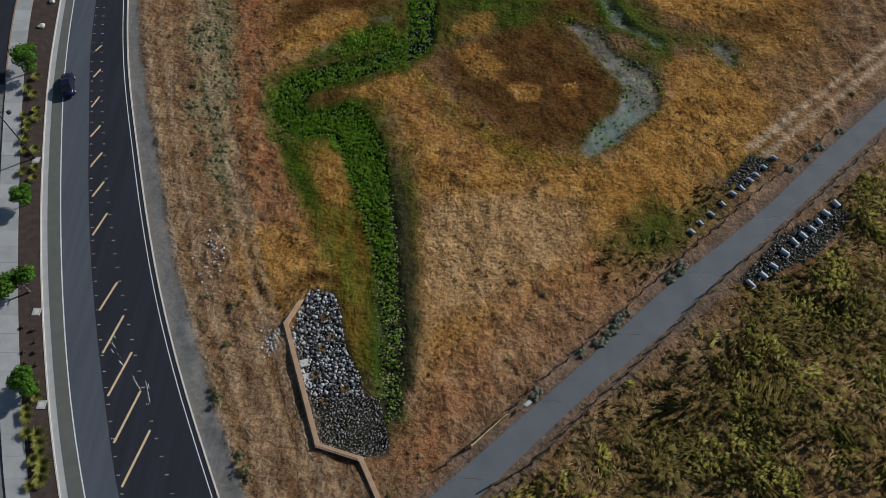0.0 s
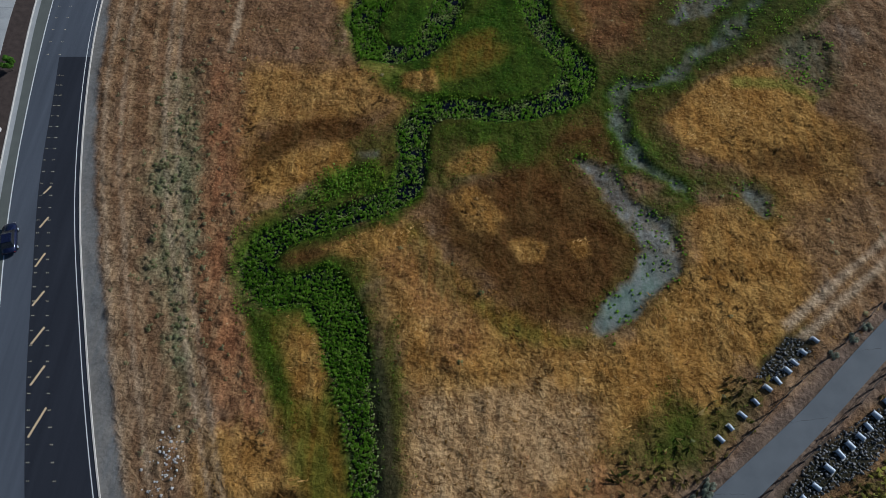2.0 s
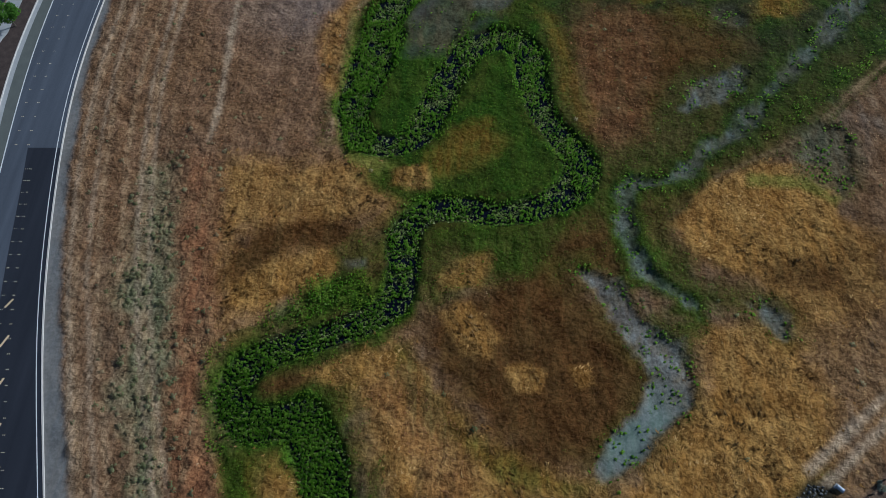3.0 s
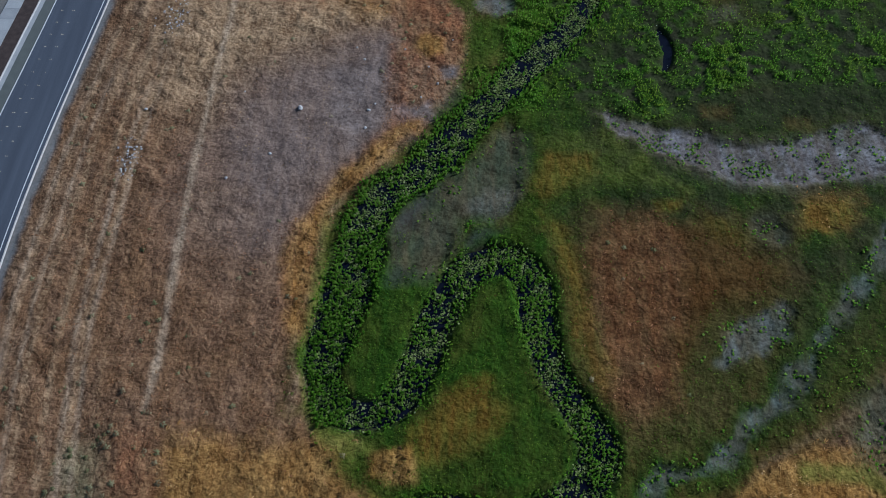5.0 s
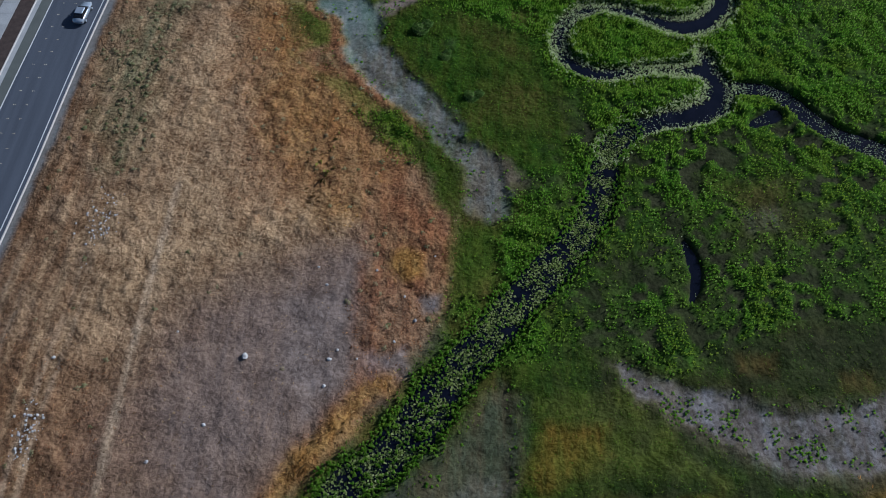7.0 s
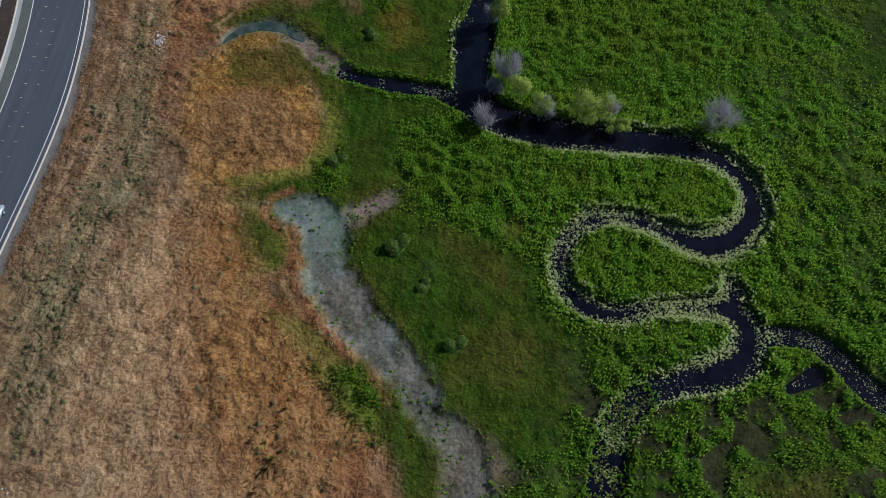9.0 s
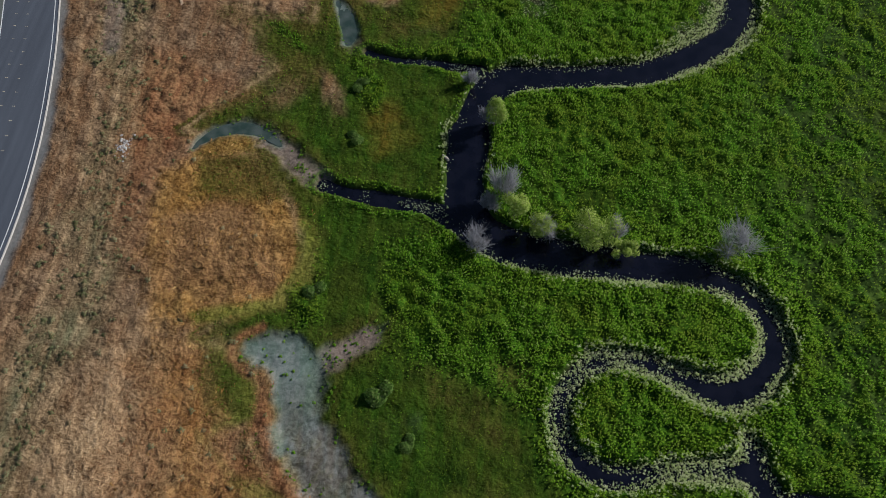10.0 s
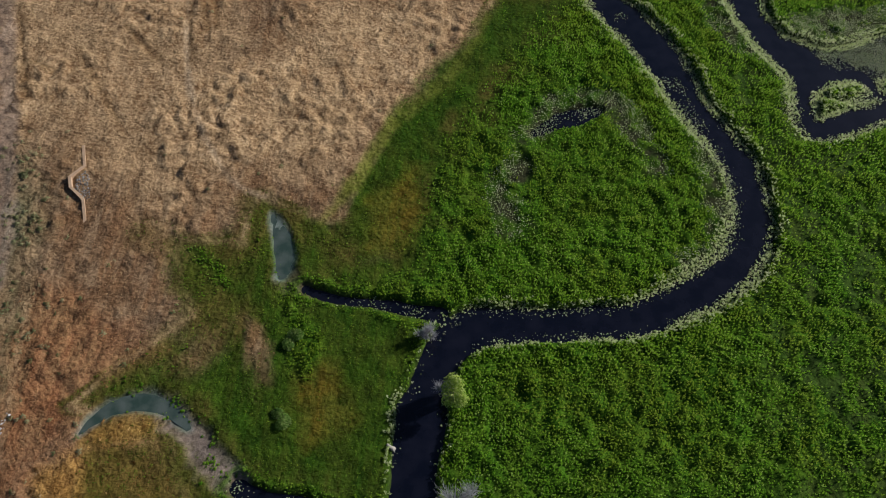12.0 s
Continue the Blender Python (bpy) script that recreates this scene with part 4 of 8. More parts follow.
patch('meadow', 1.0, [(-1.5, 91.2), (15.5, 90.9), (18.6, 93.5), (18.4, 90.5), (13.0, 84.0), (10.8, 84.0), (8.0, 86.3), (0.8, 88.7)], 0.7)
patch('gold', 0.8, [(0.9, 83.9), (8.0, 86.3), (7.3, 81.7), (1.7, 80.9)], 0.7)
patch('moss', 1.2, [(26.5, 91.4), (29.6, 92.3), (32.8, 89.0), (36.1, 83.4), (41.3, 81.2), (44.9, 79.0), (44.1, 75.4), (41.3, 78.2), (34.5, 78.2), (29.7, 77.4), (32.2, 72.5), (30.9, 72.5), (27.0, 78.1), (32.1, 80.4), (28.7, 85.7)], 0.9)
patch('mud', 2.5, [(52.9, 107.0), (62.8, 111.1), (65.2, 109.1), (60.8, 101.3), (54.4, 97.2), (51.9, 99.3)], 0.3)
patch('lime', 0.5, [(44.3, 99.4), (52.5, 99.0), (56.1, 95.5), (55.0, 94.1), (50.6, 97.2), (43.9, 97.6)], 0.7)
patch('meadow', 1.5, [(15.2, 145.5), (25.4, 146.8), (33.3, 142.7), (43.2, 134.0), (35.9, 132.9), (25.1, 135.6), (16.2, 132.6), (10.6, 130.6), (5.9, 127.8), (5.2, 131.0), (13.9, 134.4)], 0.9)
patch('lime', 1.2, [(16.9, 145.6), (27.9, 146.3), (33.1, 141.7), (38.0, 135.8), (28.6, 137.6), (18.7, 135.5)], 0.35)
patch('sage', 1.0, [(4.4, 136.2), (8.5, 143.3), (12.8, 147.6), (15.6, 145.6), (15.3, 139.4), (13.3, 134.4), (10.7, 132.3), (5.2, 132.2), (3.6, 127.3), (-2.1, 126.8), (-4.2, 131.3), (0.4, 135.2)], 0.95)
patch('sand', 0.6, [(5.9, 132.2), (9.2, 136.3), (13.9, 135.4), (12.2, 132.8)], 0.5)
patch('moss', 1.5, [(36.4, 135.8), (43.9, 133.0), (50.7, 128.5), (47.6, 118.2), (37.4, 114.5), (36.0, 110.3), (33.5, 103.8), (27.6, 100.0), (23.0, 100.9), (26.1, 104.4), (31.5, 108.7), (41.4, 124.0)], 0.9)
patch('rust', 2.4, [(21.3, 128.1), (26.4, 132.7), (34.2, 131.9), (42.2, 128.4), (48.4, 124.9), (46.3, 119.0), (37.3, 118.1), (32.9, 113.3), (31.2, 106.6), (26.0, 103.7), (22.5, 108.6), (21.2, 117.8)], 0.8)
patch('ochre', 0.8, [(15.6, 136.4), (17.6, 142.4), (25.0, 142.4), (24.7, 139.3), (20.4, 136.5), (17.1, 134.3)], 0.9)
patch('ochre', 0.8, [(16.2, 132.6), (20.0, 130.8), (21.4, 124.5), (22.6, 117.9), (24.4, 110.1), (22.7, 107.2), (20.0, 113.1), (19.6, 121.1), (18.1, 126.7)], 0.9)
patch('ochre', 0.8, [(52.8, 134.1), (59.5, 135.2), (59.3, 131.4), (54.9, 129.5), (52.2, 131.3)], 0.8)
patch('ochre', 0.6, [(32.2, 134.5), (37.1, 135.2), (35.8, 132.4), (32.8, 132.8)], 0.8)
patch('ochre', 1.0, [(39.7, 132.0), (45.2, 131.6), (45.4, 128.9), (40.0, 129.3)], 0.7)
patch('bare', 1.0, [(25.7, 150.1), (31.6, 148.9), (40.4, 145.5), (41.9, 139.8), (34.0, 141.9), (29.4, 145.3)], 0.9)
patch('sand', 1.4, [(32.0, 145.3), (38.0, 146.5), (46.3, 145.6), (56.5, 146.3), (63.6, 147.5), (75.6, 147.7), (71.9, 136.4), (59.9, 139.9), (52.4, 135.8), (44.6, 136.7), (38.6, 139.6)], 0.6)
patch('sand', 1.5, [(39.8, 141.75), (45.8, 143.2), (48.4, 137.4), (43.8, 136.9)], 0.75)
patch('sand', 1.5, [(51.1, 144.6), (62.6, 143.75), (74.3, 143.7), (72.4, 137.9), (56.5, 139.3)], 0.75)
patch('lush', 1.2, [(24.6, 156.9), (31.3, 161.9), (41.0, 165.8), (59.5, 166.2), (82.6, 169.3), (78.2, 155.6), (57.2, 156.6), (48.1, 155.3), (39.6, 151.5), (36.7, 149.0), (30.6, 147.8), (26.7, 151.2)], 0.95)
patch('meadow', 1.2, [(39.6, 151.5), (57.1, 156.2), (77.8, 154.5), (75.8, 148.3), (54.9, 146.5), (39.7, 146.4)], 0.8)
patch('ochre', 0.7, [(41.4, 151.5), (46.6, 151.8), (45.6, 148.7), (41.4, 149.1)], 0.7)
patch('ochre', 0.7, [(53.5, 149.7), (58.3, 150.0), (57.4, 146.9), (53.8, 147.1)], 0.8)
patch('ochre', 1.0, [(1.7, 103.4), (6.5, 108.4), (9.3, 109.2), (7.8, 104.2), (3.8, 100.7)], 0.8)
patch('bare', 3.5, [(-32.3, 131.8), (-28.8, 144.7), (-23.6, 155.9), (-13.7, 163.4), (-3.0, 167.4), (4.3, 161.3), (3.5, 153.0), (-4.0, 145.2), (-11.7, 136.9), (-15.8, 130.2), (-20.8, 127.4), (-27.5, 126.4)], 0.5)
patch('straw', 3.0, [(-32.3, 131.8), (-28.5, 142.6), (-24.9, 134.7), (-24.6, 127.4), (-28.3, 126.4)], 0.55)
patch('red', 1.0, [(-5.5, 161.1), (-1.2, 166.8), (7.1, 167.0), (6.5, 157.1), (2.6, 153.0), (-0.3, 146.3), (-3.5, 143.6), (-5.0, 150.6)], 0.65)
patch('sand', 0.7, [(-4.2, 150.6), (0.9, 150.9), (0.3, 146.9), (-2.8, 146.1)], 0.45)
patch('sand', 0.4, [(3.0, 157.9), (5.4, 158.3), (5.4, 156.1), (3.5, 155.8)], 0.6)
patch('gold', 0.7, [(0.3, 166.6), (3.0, 164.4), (2.4, 160.6), (-0.6, 160.0), (-2.0, 163.0)], 0.9)
patch('gold', 0.9, [(-16.4, 129.3), (-11.7, 136.9), (-4.8, 144.3), (-3.7, 141.2), (-10.0, 135.8), (-14.1, 130.2), (-14.1, 122.3), (-16.0, 119.4), (-17.5, 124.0)], 0.85)
patch('sand', 1.5, [(-14.0, 156.1), (-5.5, 161.1), (-5.0, 148.4), (-9.7, 143.5), (-12.5, 147.2)], 0.3)
patch('lime', 0.5, [(-13.4, 131.2), (-12.1, 132.1), (-11.9, 119.8), (-12.6, 112.7), (-12.3, 106.8), (-9.6, 102.6), (-6.1, 100.0), (-6.7, 98.8), (-10.9, 101.6), (-13.7, 106.7), (-14.3, 114.2), (-13.3, 122.3)], 0.8)
patch('red', 1.5, [(-6.4, 167.0), (-4.3, 172.5), (-0.8, 178.5), (1.1, 172.3), (6.3, 169.0), (7.1, 164.9), (6.4, 160.9), (2.2, 159.3), (-4.0, 159.1), (-3.3, 163.0)], 0.85)
patch('gold', 0.6, [(0.6, 165.2), (2.6, 164.0), (2.9, 161.2), (0.5, 160.2), (-1.3, 161.9), (-1.2, 164.1)], 0.9)
patch('sand', 0.5, [(2.7, 157.8), (5.4, 158.5), (5.3, 156.3), (3.1, 155.9)], 0.7)
patch('sand', 0.5, [(-2.0, 149.8), (1.2, 151.4), (1.9, 147.8), (0.1, 147.1)], 0.55)
patch('sand', 0.5, [(-3.3, 145.3), (-1.2, 145.9), (-0.9, 144.3), (-2.6, 144.0)], 0.5)
patch('gold', 3.0, [(-19.5, 190.7), (-13.1, 191.9), (-5.2, 185.1), (-1.7, 180.3), (-5.0, 172.1), (-7.6, 167.7), (-13.7, 170.1), (-18.9, 180.7)], 0.6)
patch('verge', 1.2, [(-32.9, 201.1), (-28.0, 202.5), (-27.2, 192.5), (-28.9, 184.2), (-28.0, 171.4), (-31.0, 171.3), (-32.1, 184.1)], 0.6)
patch('olive', 1.5, [(-12.1, 182.9), (-9.1, 184.9), (-8.5, 177.3), (-11.3, 175.4)], 0.3)
patch('lime', 0.5, [(-19.0, 199.4), (-13.4, 194.6), (-8.2, 192.3), (-4.4, 187.9), (-6.1, 186.8), (-12.2, 192.0)], 0.8)
patch('lush', 0.6, [(-6.9, 187.0), (-3.0, 188.4), (0.5, 184.5), (0.3, 181.2), (-4.2, 182.2)], 0.9)
patch('meadow', 0.9, [(-4.6, 189.1), (0.4, 186.8), (6.1, 178.7), (9.4, 170.8), (7.9, 168.9), (4.4, 171.9), (2.3, 178.6), (-1.1, 183.2)], 0.9)
patch('meadow', 0.6, [(-19.3, 208.8), (-14.7, 207.8), (-13.0, 206.0), (-12.7, 200.8), (-14.9, 199.5)], 0.8)
patch('bare', 0.8, [(6.1, 180.6), (9.3, 181.9), (14.7, 179.5), (16.9, 175.9), (13.0, 173.5), (13.4, 170.1), (9.4, 169.8), (7.7, 175.1)], 0.8)
patch('wet_and_shade', 0.6, [(14.6, 176.3), (22.4, 177.4), (22.6, 174.3), (15.3, 174.0)], 0.6)
patch('lime', 1.0, [(7.0, 168.6), (13.7, 170.1), (14.4, 166.8), (11.0, 159.5), (6.6, 157.2), (6.8, 161.0)], 0.5)
patch('meadow', 1.0, [(7.0, 168.6), (13.7, 170.1), (14.4, 166.8), (11.0, 159.5), (6.6, 157.2), (6.8, 161.0)], 0.8)
patch('meadow', 1.5, [(-3.2, 207.1), (1.2, 208.5), (9.2, 202.8), (19.5, 197.5), (24.7, 187.1), (21.4, 180.2), (13.2, 181.8), (6.8, 187.5), (0.0, 194.6), (-3.7, 201.1)], 0.95)
patch('moss', 1.5, [(13.4, 194.0), (20.2, 194.2), (23.8, 186.1), (19.6, 183.0), (13.3, 186.7)], 0.5)
patch('sage', 0.6, [(0.2, 201.3), (6.6, 202.1), (7.1, 198.1), (1.6, 196.8)], 0.4)
patch('lush', 1.0, [(14.5, 172.7), (22.2, 174.7), (26.0, 173.9), (21.7, 167.0), (16.4, 162.8), (13.5, 160.4), (12.9, 164.3)], 0.9)
patch('wet_and_shade', 0.5, [(34.8, 171.6), (37.2, 172.5), (40.0, 161.9), (38.5, 161.5), (35.8, 167.4)], 0.8)
patch('wet_and_shade', 0.5, [(51.3, 189.6), (55.5, 190.3), (55.2, 187.0), (51.5, 186.5)], 0.6)
patch('mud', 0.8, [(45.5, 171.9), (51.0, 173.0), (51.8, 169.5), (46.3, 168.5)], 0.3)
patch('meadow', 1.0, [(-18.7, 241.1), (-9.0, 233.7), (-0.3, 230.9), (8.3, 227.2), (0.8, 221.6), (1.3, 213.9), (-5.9, 211.5), (-14.4, 211.1), (-18.4, 212.1), (-10.2, 215.0), (-6.6, 219.2), (-8.4, 227.2), (-14.3, 234.5)], 0.95)
patch('gold', 1.0, [(-31.4, 234.5), (-25.1, 237.2), (-17.8, 235.4), (-11.8, 228.1), (-10.1, 221.0), (-11.9, 216.0), (-19.5, 213.9), (-26.6, 214.3), (-29.9, 222.8)], 0.65)
patch('red', 1.5, [(-29.1, 227.0), (-21.4, 230.7), (-13.2, 225.9), (-12.1, 217.0), (-21.3, 215.5), (-27.1, 217.1)], 0.3)
patch('straw', 2.0, [(-29.1, 227.0), (-21.4, 230.7), (-13.2, 225.9), (-12.1, 217.0), (-21.3, 215.5), (-27.1, 217.1)], 0.5)
patch('lime', 0.5, [(-10.8, 228.1), (-8.1, 226.2), (-8.1, 218.6), (-11.8, 214.9), (-21.6, 212.5), (-22.4, 213.7), (-12.8, 216.3), (-10.3, 221.0)], 0.8)
patch('lush', 0.7, [(-10.5, 217.1), (-6.7, 219.2), (-6.0, 213.5), (-9.1, 212.0)], 0.7)
patch('red', 0.7, [(-15.9, 211.0), (-11.0, 208.7), (-9.5, 203.6), (-9.8, 200.2), (-14.2, 197.5), (-10.6, 194.8), (-6.1, 192.7), (-0.1, 187.9), (2.9, 185.2), (2.3, 183.0), (-4.3, 189.0), (-9.0, 193.2), (-14.3, 195.3), (-15.5, 198.4), (-12.2, 201.7), (-12.0, 206.1)], 0.8)
patch('rust', 0.4, [(-15.9, 211.2), (-12.6, 209.5), (-10.4, 207.0), (-10.7, 206.1), (-14.0, 208.6)], 0.5)
patch('lime', 0.5, [(-22.0, 210.8), (-15.5, 208.5), (-12.6, 205.2), (-12.8, 201.0), (-17.0, 199.0), (-17.2, 200.1), (-14.1, 202.6), (-14.5, 206.8)], 0.75)
patch('meadow', 0.8, [(-19.2, 207.9), (-15.3, 206.8), (-14.3, 202.6), (-18.0, 200.7), (-19.8, 204.8)], 0.7)
patch('lime', 0.5, [(-14.1, 194.2), (-7.5, 192.6), (-3.9, 188.4), (-4.7, 187.5), (-8.7, 190.9)], 0.75)
patch('lush', 0.7, [(-4.7, 187.5), (-1.6, 188.5), (1.0, 184.4), (0.6, 180.4), (-1.5, 181.6)], 0.9)
patch('meadow', 0.8, [(1.3, 187.2), (5.7, 181.9), (8.5, 178.2), (9.3, 173.1), (6.1, 173.0), (3.1, 180.5)], 0.9)
patch('lush', 1.2, [(0.6, 224.6), (8.3, 227.0), (16.6, 221.3), (24.7, 220.8), (48.3, 220.4), (47.0, 211.8), (32.1, 211.9), (24.2, 208.8), (22.5, 203.6), (16.5, 205.0), (12.7, 207.8), (2.7, 212.6)], 0.95)
patch('moss', 0.9, [(15.0, 209.2), (19.6, 209.9), (20.3, 206.9), (15.7, 205.8)], 0.6)
patch('meadow', 1.0, [(-15.8, 246.2), (-7.7, 257.2), (7.4, 258.2), (8.0, 238.2), (-0.6, 236.2), (-7.6, 236.9), (-13.6, 242.7)], 0.95)
patch('ochre', 1.2, [(-3.1, 245.8), (5.6, 254.1), (6.2, 242.8), (-0.9, 239.7)], 0.55)
patch('straw', 0.5, [(-11.2, 254.2), (-8.8, 253.1), (-7.9, 243.7), (-10.0, 244.1)], 0.8)
patch('lush', 0.5, [(-6.4, 242.5), (-3.8, 242.7), (-3.6, 240.3), (-6.2, 240.2)], 0.8)
patch('ochre', 0.5, [(-26.9, 237.7), (-23.8, 240.2), (-18.6, 240.9), (-18.5, 239.7), (-22.7, 238.5)], 0.7)
patch('meadow', 1.2, [(-4.6, 205.6), (1.4, 205.9), (9.2, 198.1), (16.4, 189.3), (23.1, 184.0), (22.8, 178.8), (13.7, 181.0), (5.4, 187.4), (-1.5, 196.0), (-5.0, 202.2)], 0.9)
patch('moss', 2.0, [(9.3, 194.9), (16.4, 190.8), (21.7, 184.0), (16.3, 182.4), (10.9, 187.7)], 0.5)
patch('meadow', 1.5, [(4.7, 286.9), (17.6, 309.0), (21.2, 313.2), (30.6, 314.1), (21.3, 300.8), (13.0, 288.8), (9.2, 276.4), (7.8, 269.0), (2.1, 265.1), (-5.9, 268.0), (-1.5, 270.1), (0.8, 276.7)], 0.95)
patch('ochre', 1.5, [(2.5, 272.2), (8.3, 278.3), (9.6, 270.9), (6.6, 264.6), (3.2, 265.2)], 0.6)
patch('moss', 1.5, [(-15.0, 272.2), (-9.3, 270.4), (-4.3, 268.1), (-5.4, 264.5), (-10.8, 265.8)], 0.8)
patch('lime', 0.5, [(-4.5, 268.9), (-2.0, 273.7), (0.5, 279.6), (3.9, 287.2), (5.0, 286.0), (1.7, 277.7), (-1.4, 270.1), (-3.6, 267.9)], 0.7)
patch('lime', 0.5, [(4.6, 288.1), (11.8, 296.4), (15.0, 302.6), (17.5, 310.3), (18.7, 309.1), (12.7, 294.3), (6.4, 287.2)], 0.4)
patch('moss', 2.0, [(-28.2, 266.3), (-21.2, 265.1), (-13.5, 263.9), (-11.4, 260.8), (-12.4, 254.4), (-19.4, 248.0), (-24.0, 244.8), (-18.7, 253.9), (-24.5, 263.1)], 0.7)
patch('meadow', 1.2, [(-13.5, 263.9), (-9.1, 260.1), (-2.7, 256.6), (8.9, 255.1), (9.9, 251.4), (8.1, 240.2), (3.9, 236.7), (-6.6, 238.0), (-12.5, 241.5), (-17.4, 245.3), (-9.2, 248.6), (-4.9, 251.8), (-9.3, 256.9)], 0.95)
patch('ochre', 1.0, [(-3.5, 247.6), (1.0, 249.3), (3.2, 242.5), (-1.6, 238.9)], 0.6)
patch('straw', 0.6, [(-9.7, 251.5), (-7.5, 250.9), (-6.7, 246.0), (-8.4, 245.9)], 0.6)
patch('lush', 0.8, [(-7.3, 257.8), (-3.6, 255.0), (-1.8, 252.1), (-2.5, 247.3), (-4.8, 248.9), (-5.0, 252.6)], 0.9)
patch('lush', 0.6, [(-20.1, 263.5), (-15.4, 262.1), (-13.0, 257.4), (-16.1, 258.8)], 0.6)
patch('meadow', 0.8, [(-25.8, 244.0), (-19.8, 246.9), (-15.9, 244.7), (-10.9, 239.7), (-7.3, 234.8), (-10.1, 235.9), (-15.8, 241.3), (-19.7, 243.8), (-23.6, 243.5)], 0.8)
patch('gold', 0.8, [(-26.9, 238.7), (-23.1, 241.4), (-19.1, 241.4), (-18.1, 239.9), (-23.3, 237.6)], 0.7)
patch('moss', 1.2, [(-25.5, 231.8), (-25.7, 236.8), (-20.8, 237.8), (-17.4, 239.9), (-14.0, 236.3), (-8.0, 231.8), (-25.2, 230.8)], 0.8)
patch('red', 1.5, [(-40.4, 249.5), (-30.4, 253.1), (-24.5, 252.0), (-20.4, 249.3), (-28.0, 244.6), (-32.8, 238.9), (-35.7, 236.2)], 0.4)
patch('red', 3.0, [(-28.7, 206.0), (-21.9, 209.9), (-13.8, 196.9), (-7.4, 191.1), (-2.6, 185.6), (-0.7, 179.0), (-2.5, 171.6), (-22.2, 170.8), (-26.6, 190.2)], 0.5)
patch('wet_and_shade', 1.5, [(39.6, 151.5), (57.1, 155.8), (77.8, 154.5), (75.8, 148.3), (54.9, 146.5), (39.7, 146.4)], 0.55)
patch('bare', 1.0, [(30.5, 146.9), (37.9, 146.0), (40.2, 144.4), (40.2, 139.6), (34.0, 141.7)], 0.75)
patch('meadow', 1.2, [(35.7, 142.3), (39.0, 139.6), (44.6, 136.7), (52.4, 135.8), (51.2, 134.1), (43.4, 134.9), (36.7, 137.7)], 0.6)
patch('red', 1.5, [(21.3, 128.1), (26.4, 132.7), (34.2, 131.9), (34.3, 122.2), (31.2, 106.6), (26.0, 103.7), (22.5, 108.6), (21.2, 117.8)], 0.28)
patch('wet_and_shade', 1.2, [(49.6, 126.7), (56.2, 128.6), (64.6, 133.4), (62.8, 125.2), (53.8, 116.7), (46.6, 110.4), (45.8, 113.4)], 0.4)
patch('meadow', 1.0, [(25.7, 47.4), (29.7, 50.8), (31.1, 48.5), (28.7, 44.8), (23.8, 43.3)], 0.6)
patch('red', 1.2, [(3.0, 53.3), (-6.0, 68.2), (-1.4, 73.0), (6.8, 59.1)], 0.35)
patch('red', 1.0, [(-28.8, 308.5), (-26.1, 308.8), (-25.4, 303.2), (-26.7, 303.1)], 0.4)
paint("meadow", soft(d_brook - 0.8 + 0.7 * rag, 0.9) * 0.85)
paint("lush", soft(d_brook - 0.15 + 0.5 * rag, 0.6) * np.interp(gy, [24, 38, 58], [0.15, 0.35, 0.9]))
# the brook's shaded south reach: its shade is painted in as dark ground
paint("wet_and_shade", soft(d_brook + 0.5 * rag, 0.6) * np.interp(gy, [24, 38, 58], [0.6, 0.5, 0.0]))
# shade below the tall east bank, painted into the ground as a dark strip
paint("wet_and_shade", soft(band(CHANNELS["bank_shade"]) + 0.3 * rag, 0.5) * 0.75)
paint("moss", soft(d_mud - 1.6 + rag, 1.4) * 0.5)
paint("meadow", soft(d_muds["mud_wash"] - 1.6 + rag, 1.0) * 0.85)
for k, d in d_muds.items():
    share = MUD_SHARE.get(k, 0.9)
    speck = np.clip(0.5 + 0.9 * wobble(gx, gy, 3.3, 23) + 0.6 * wobble(gx, gy, 1.3, 24) + 0.35 * np.random.RandomState(25).randn(NY, NX), 0, 1)
    paint("sand" if k == "mud_sand" else "bare" if k in ("mud_duct", "mud_lip") else "mud", soft(d + 0.8 * rag, 0.6) * share * (0.55 + 0.45 * speck ** (1.5 - share)))
paint("algae", soft(d_pond + 0.2 * rag, 0.4))
patch('algae', 0.5, [(-15.0, 210.3), (-8.9, 210.6), (-6.4, 208.3), (-9.0, 205.2), (-12.5, 208.7)], 0.9)
patch('algae', 0.5, [(-12.0, 199.2), (-8.8, 202.0), (-7.9, 197.2), (-10.1, 196.3)], 0.7)
patch('bare', 0.5, [(-6.5, 209.7), (0.1, 213.4), (1.2, 211.5), (-2.6, 208.1), (-4.7, 207.1)], 0.9)
paint("lush", np.clip(1.1 - np.abs(np.minimum(band(CHANNELS["ditch_a"]), band(CHANNELS["ditch_b"])) - 0.9 + 0.5 * rag) / 0.7, 0, 1) * 0.8)
west_side = gx < np.interp(gy, [170, 215], [5, -14])
paint("meadow", np.clip(1.2 - np.abs(d_muds["mud_flat"] - 3.6 + 0.6 * rag) / 1.6, 0, 1) * 0.2 * west_side)
paint("red", np.clip(1.2 - np.abs(d_muds["mud_flat"] - 1.5 + 0.3 * rag) / 0.9, 0, 1) * 0.85 * west_side)
near_algae = np.clip(1 - np.hypot(gx - ALGAE_SOUTH[0], gy - ALGAE_SOUTH[1]) / 9, 0, 1) + np.clip(1 - np.hypot(gx - ALGAE_NORTH[0], gy - ALGAE_NORTH[1]) / 9, 0, 1)
paint("algae", soft(d_mud + 0.4 * rag, 0.5) * np.clip(1.4 * near_algae, 0, 0.9))
d_weedy = np.minimum.reduce([band(k) for k in WEEDY.values()])
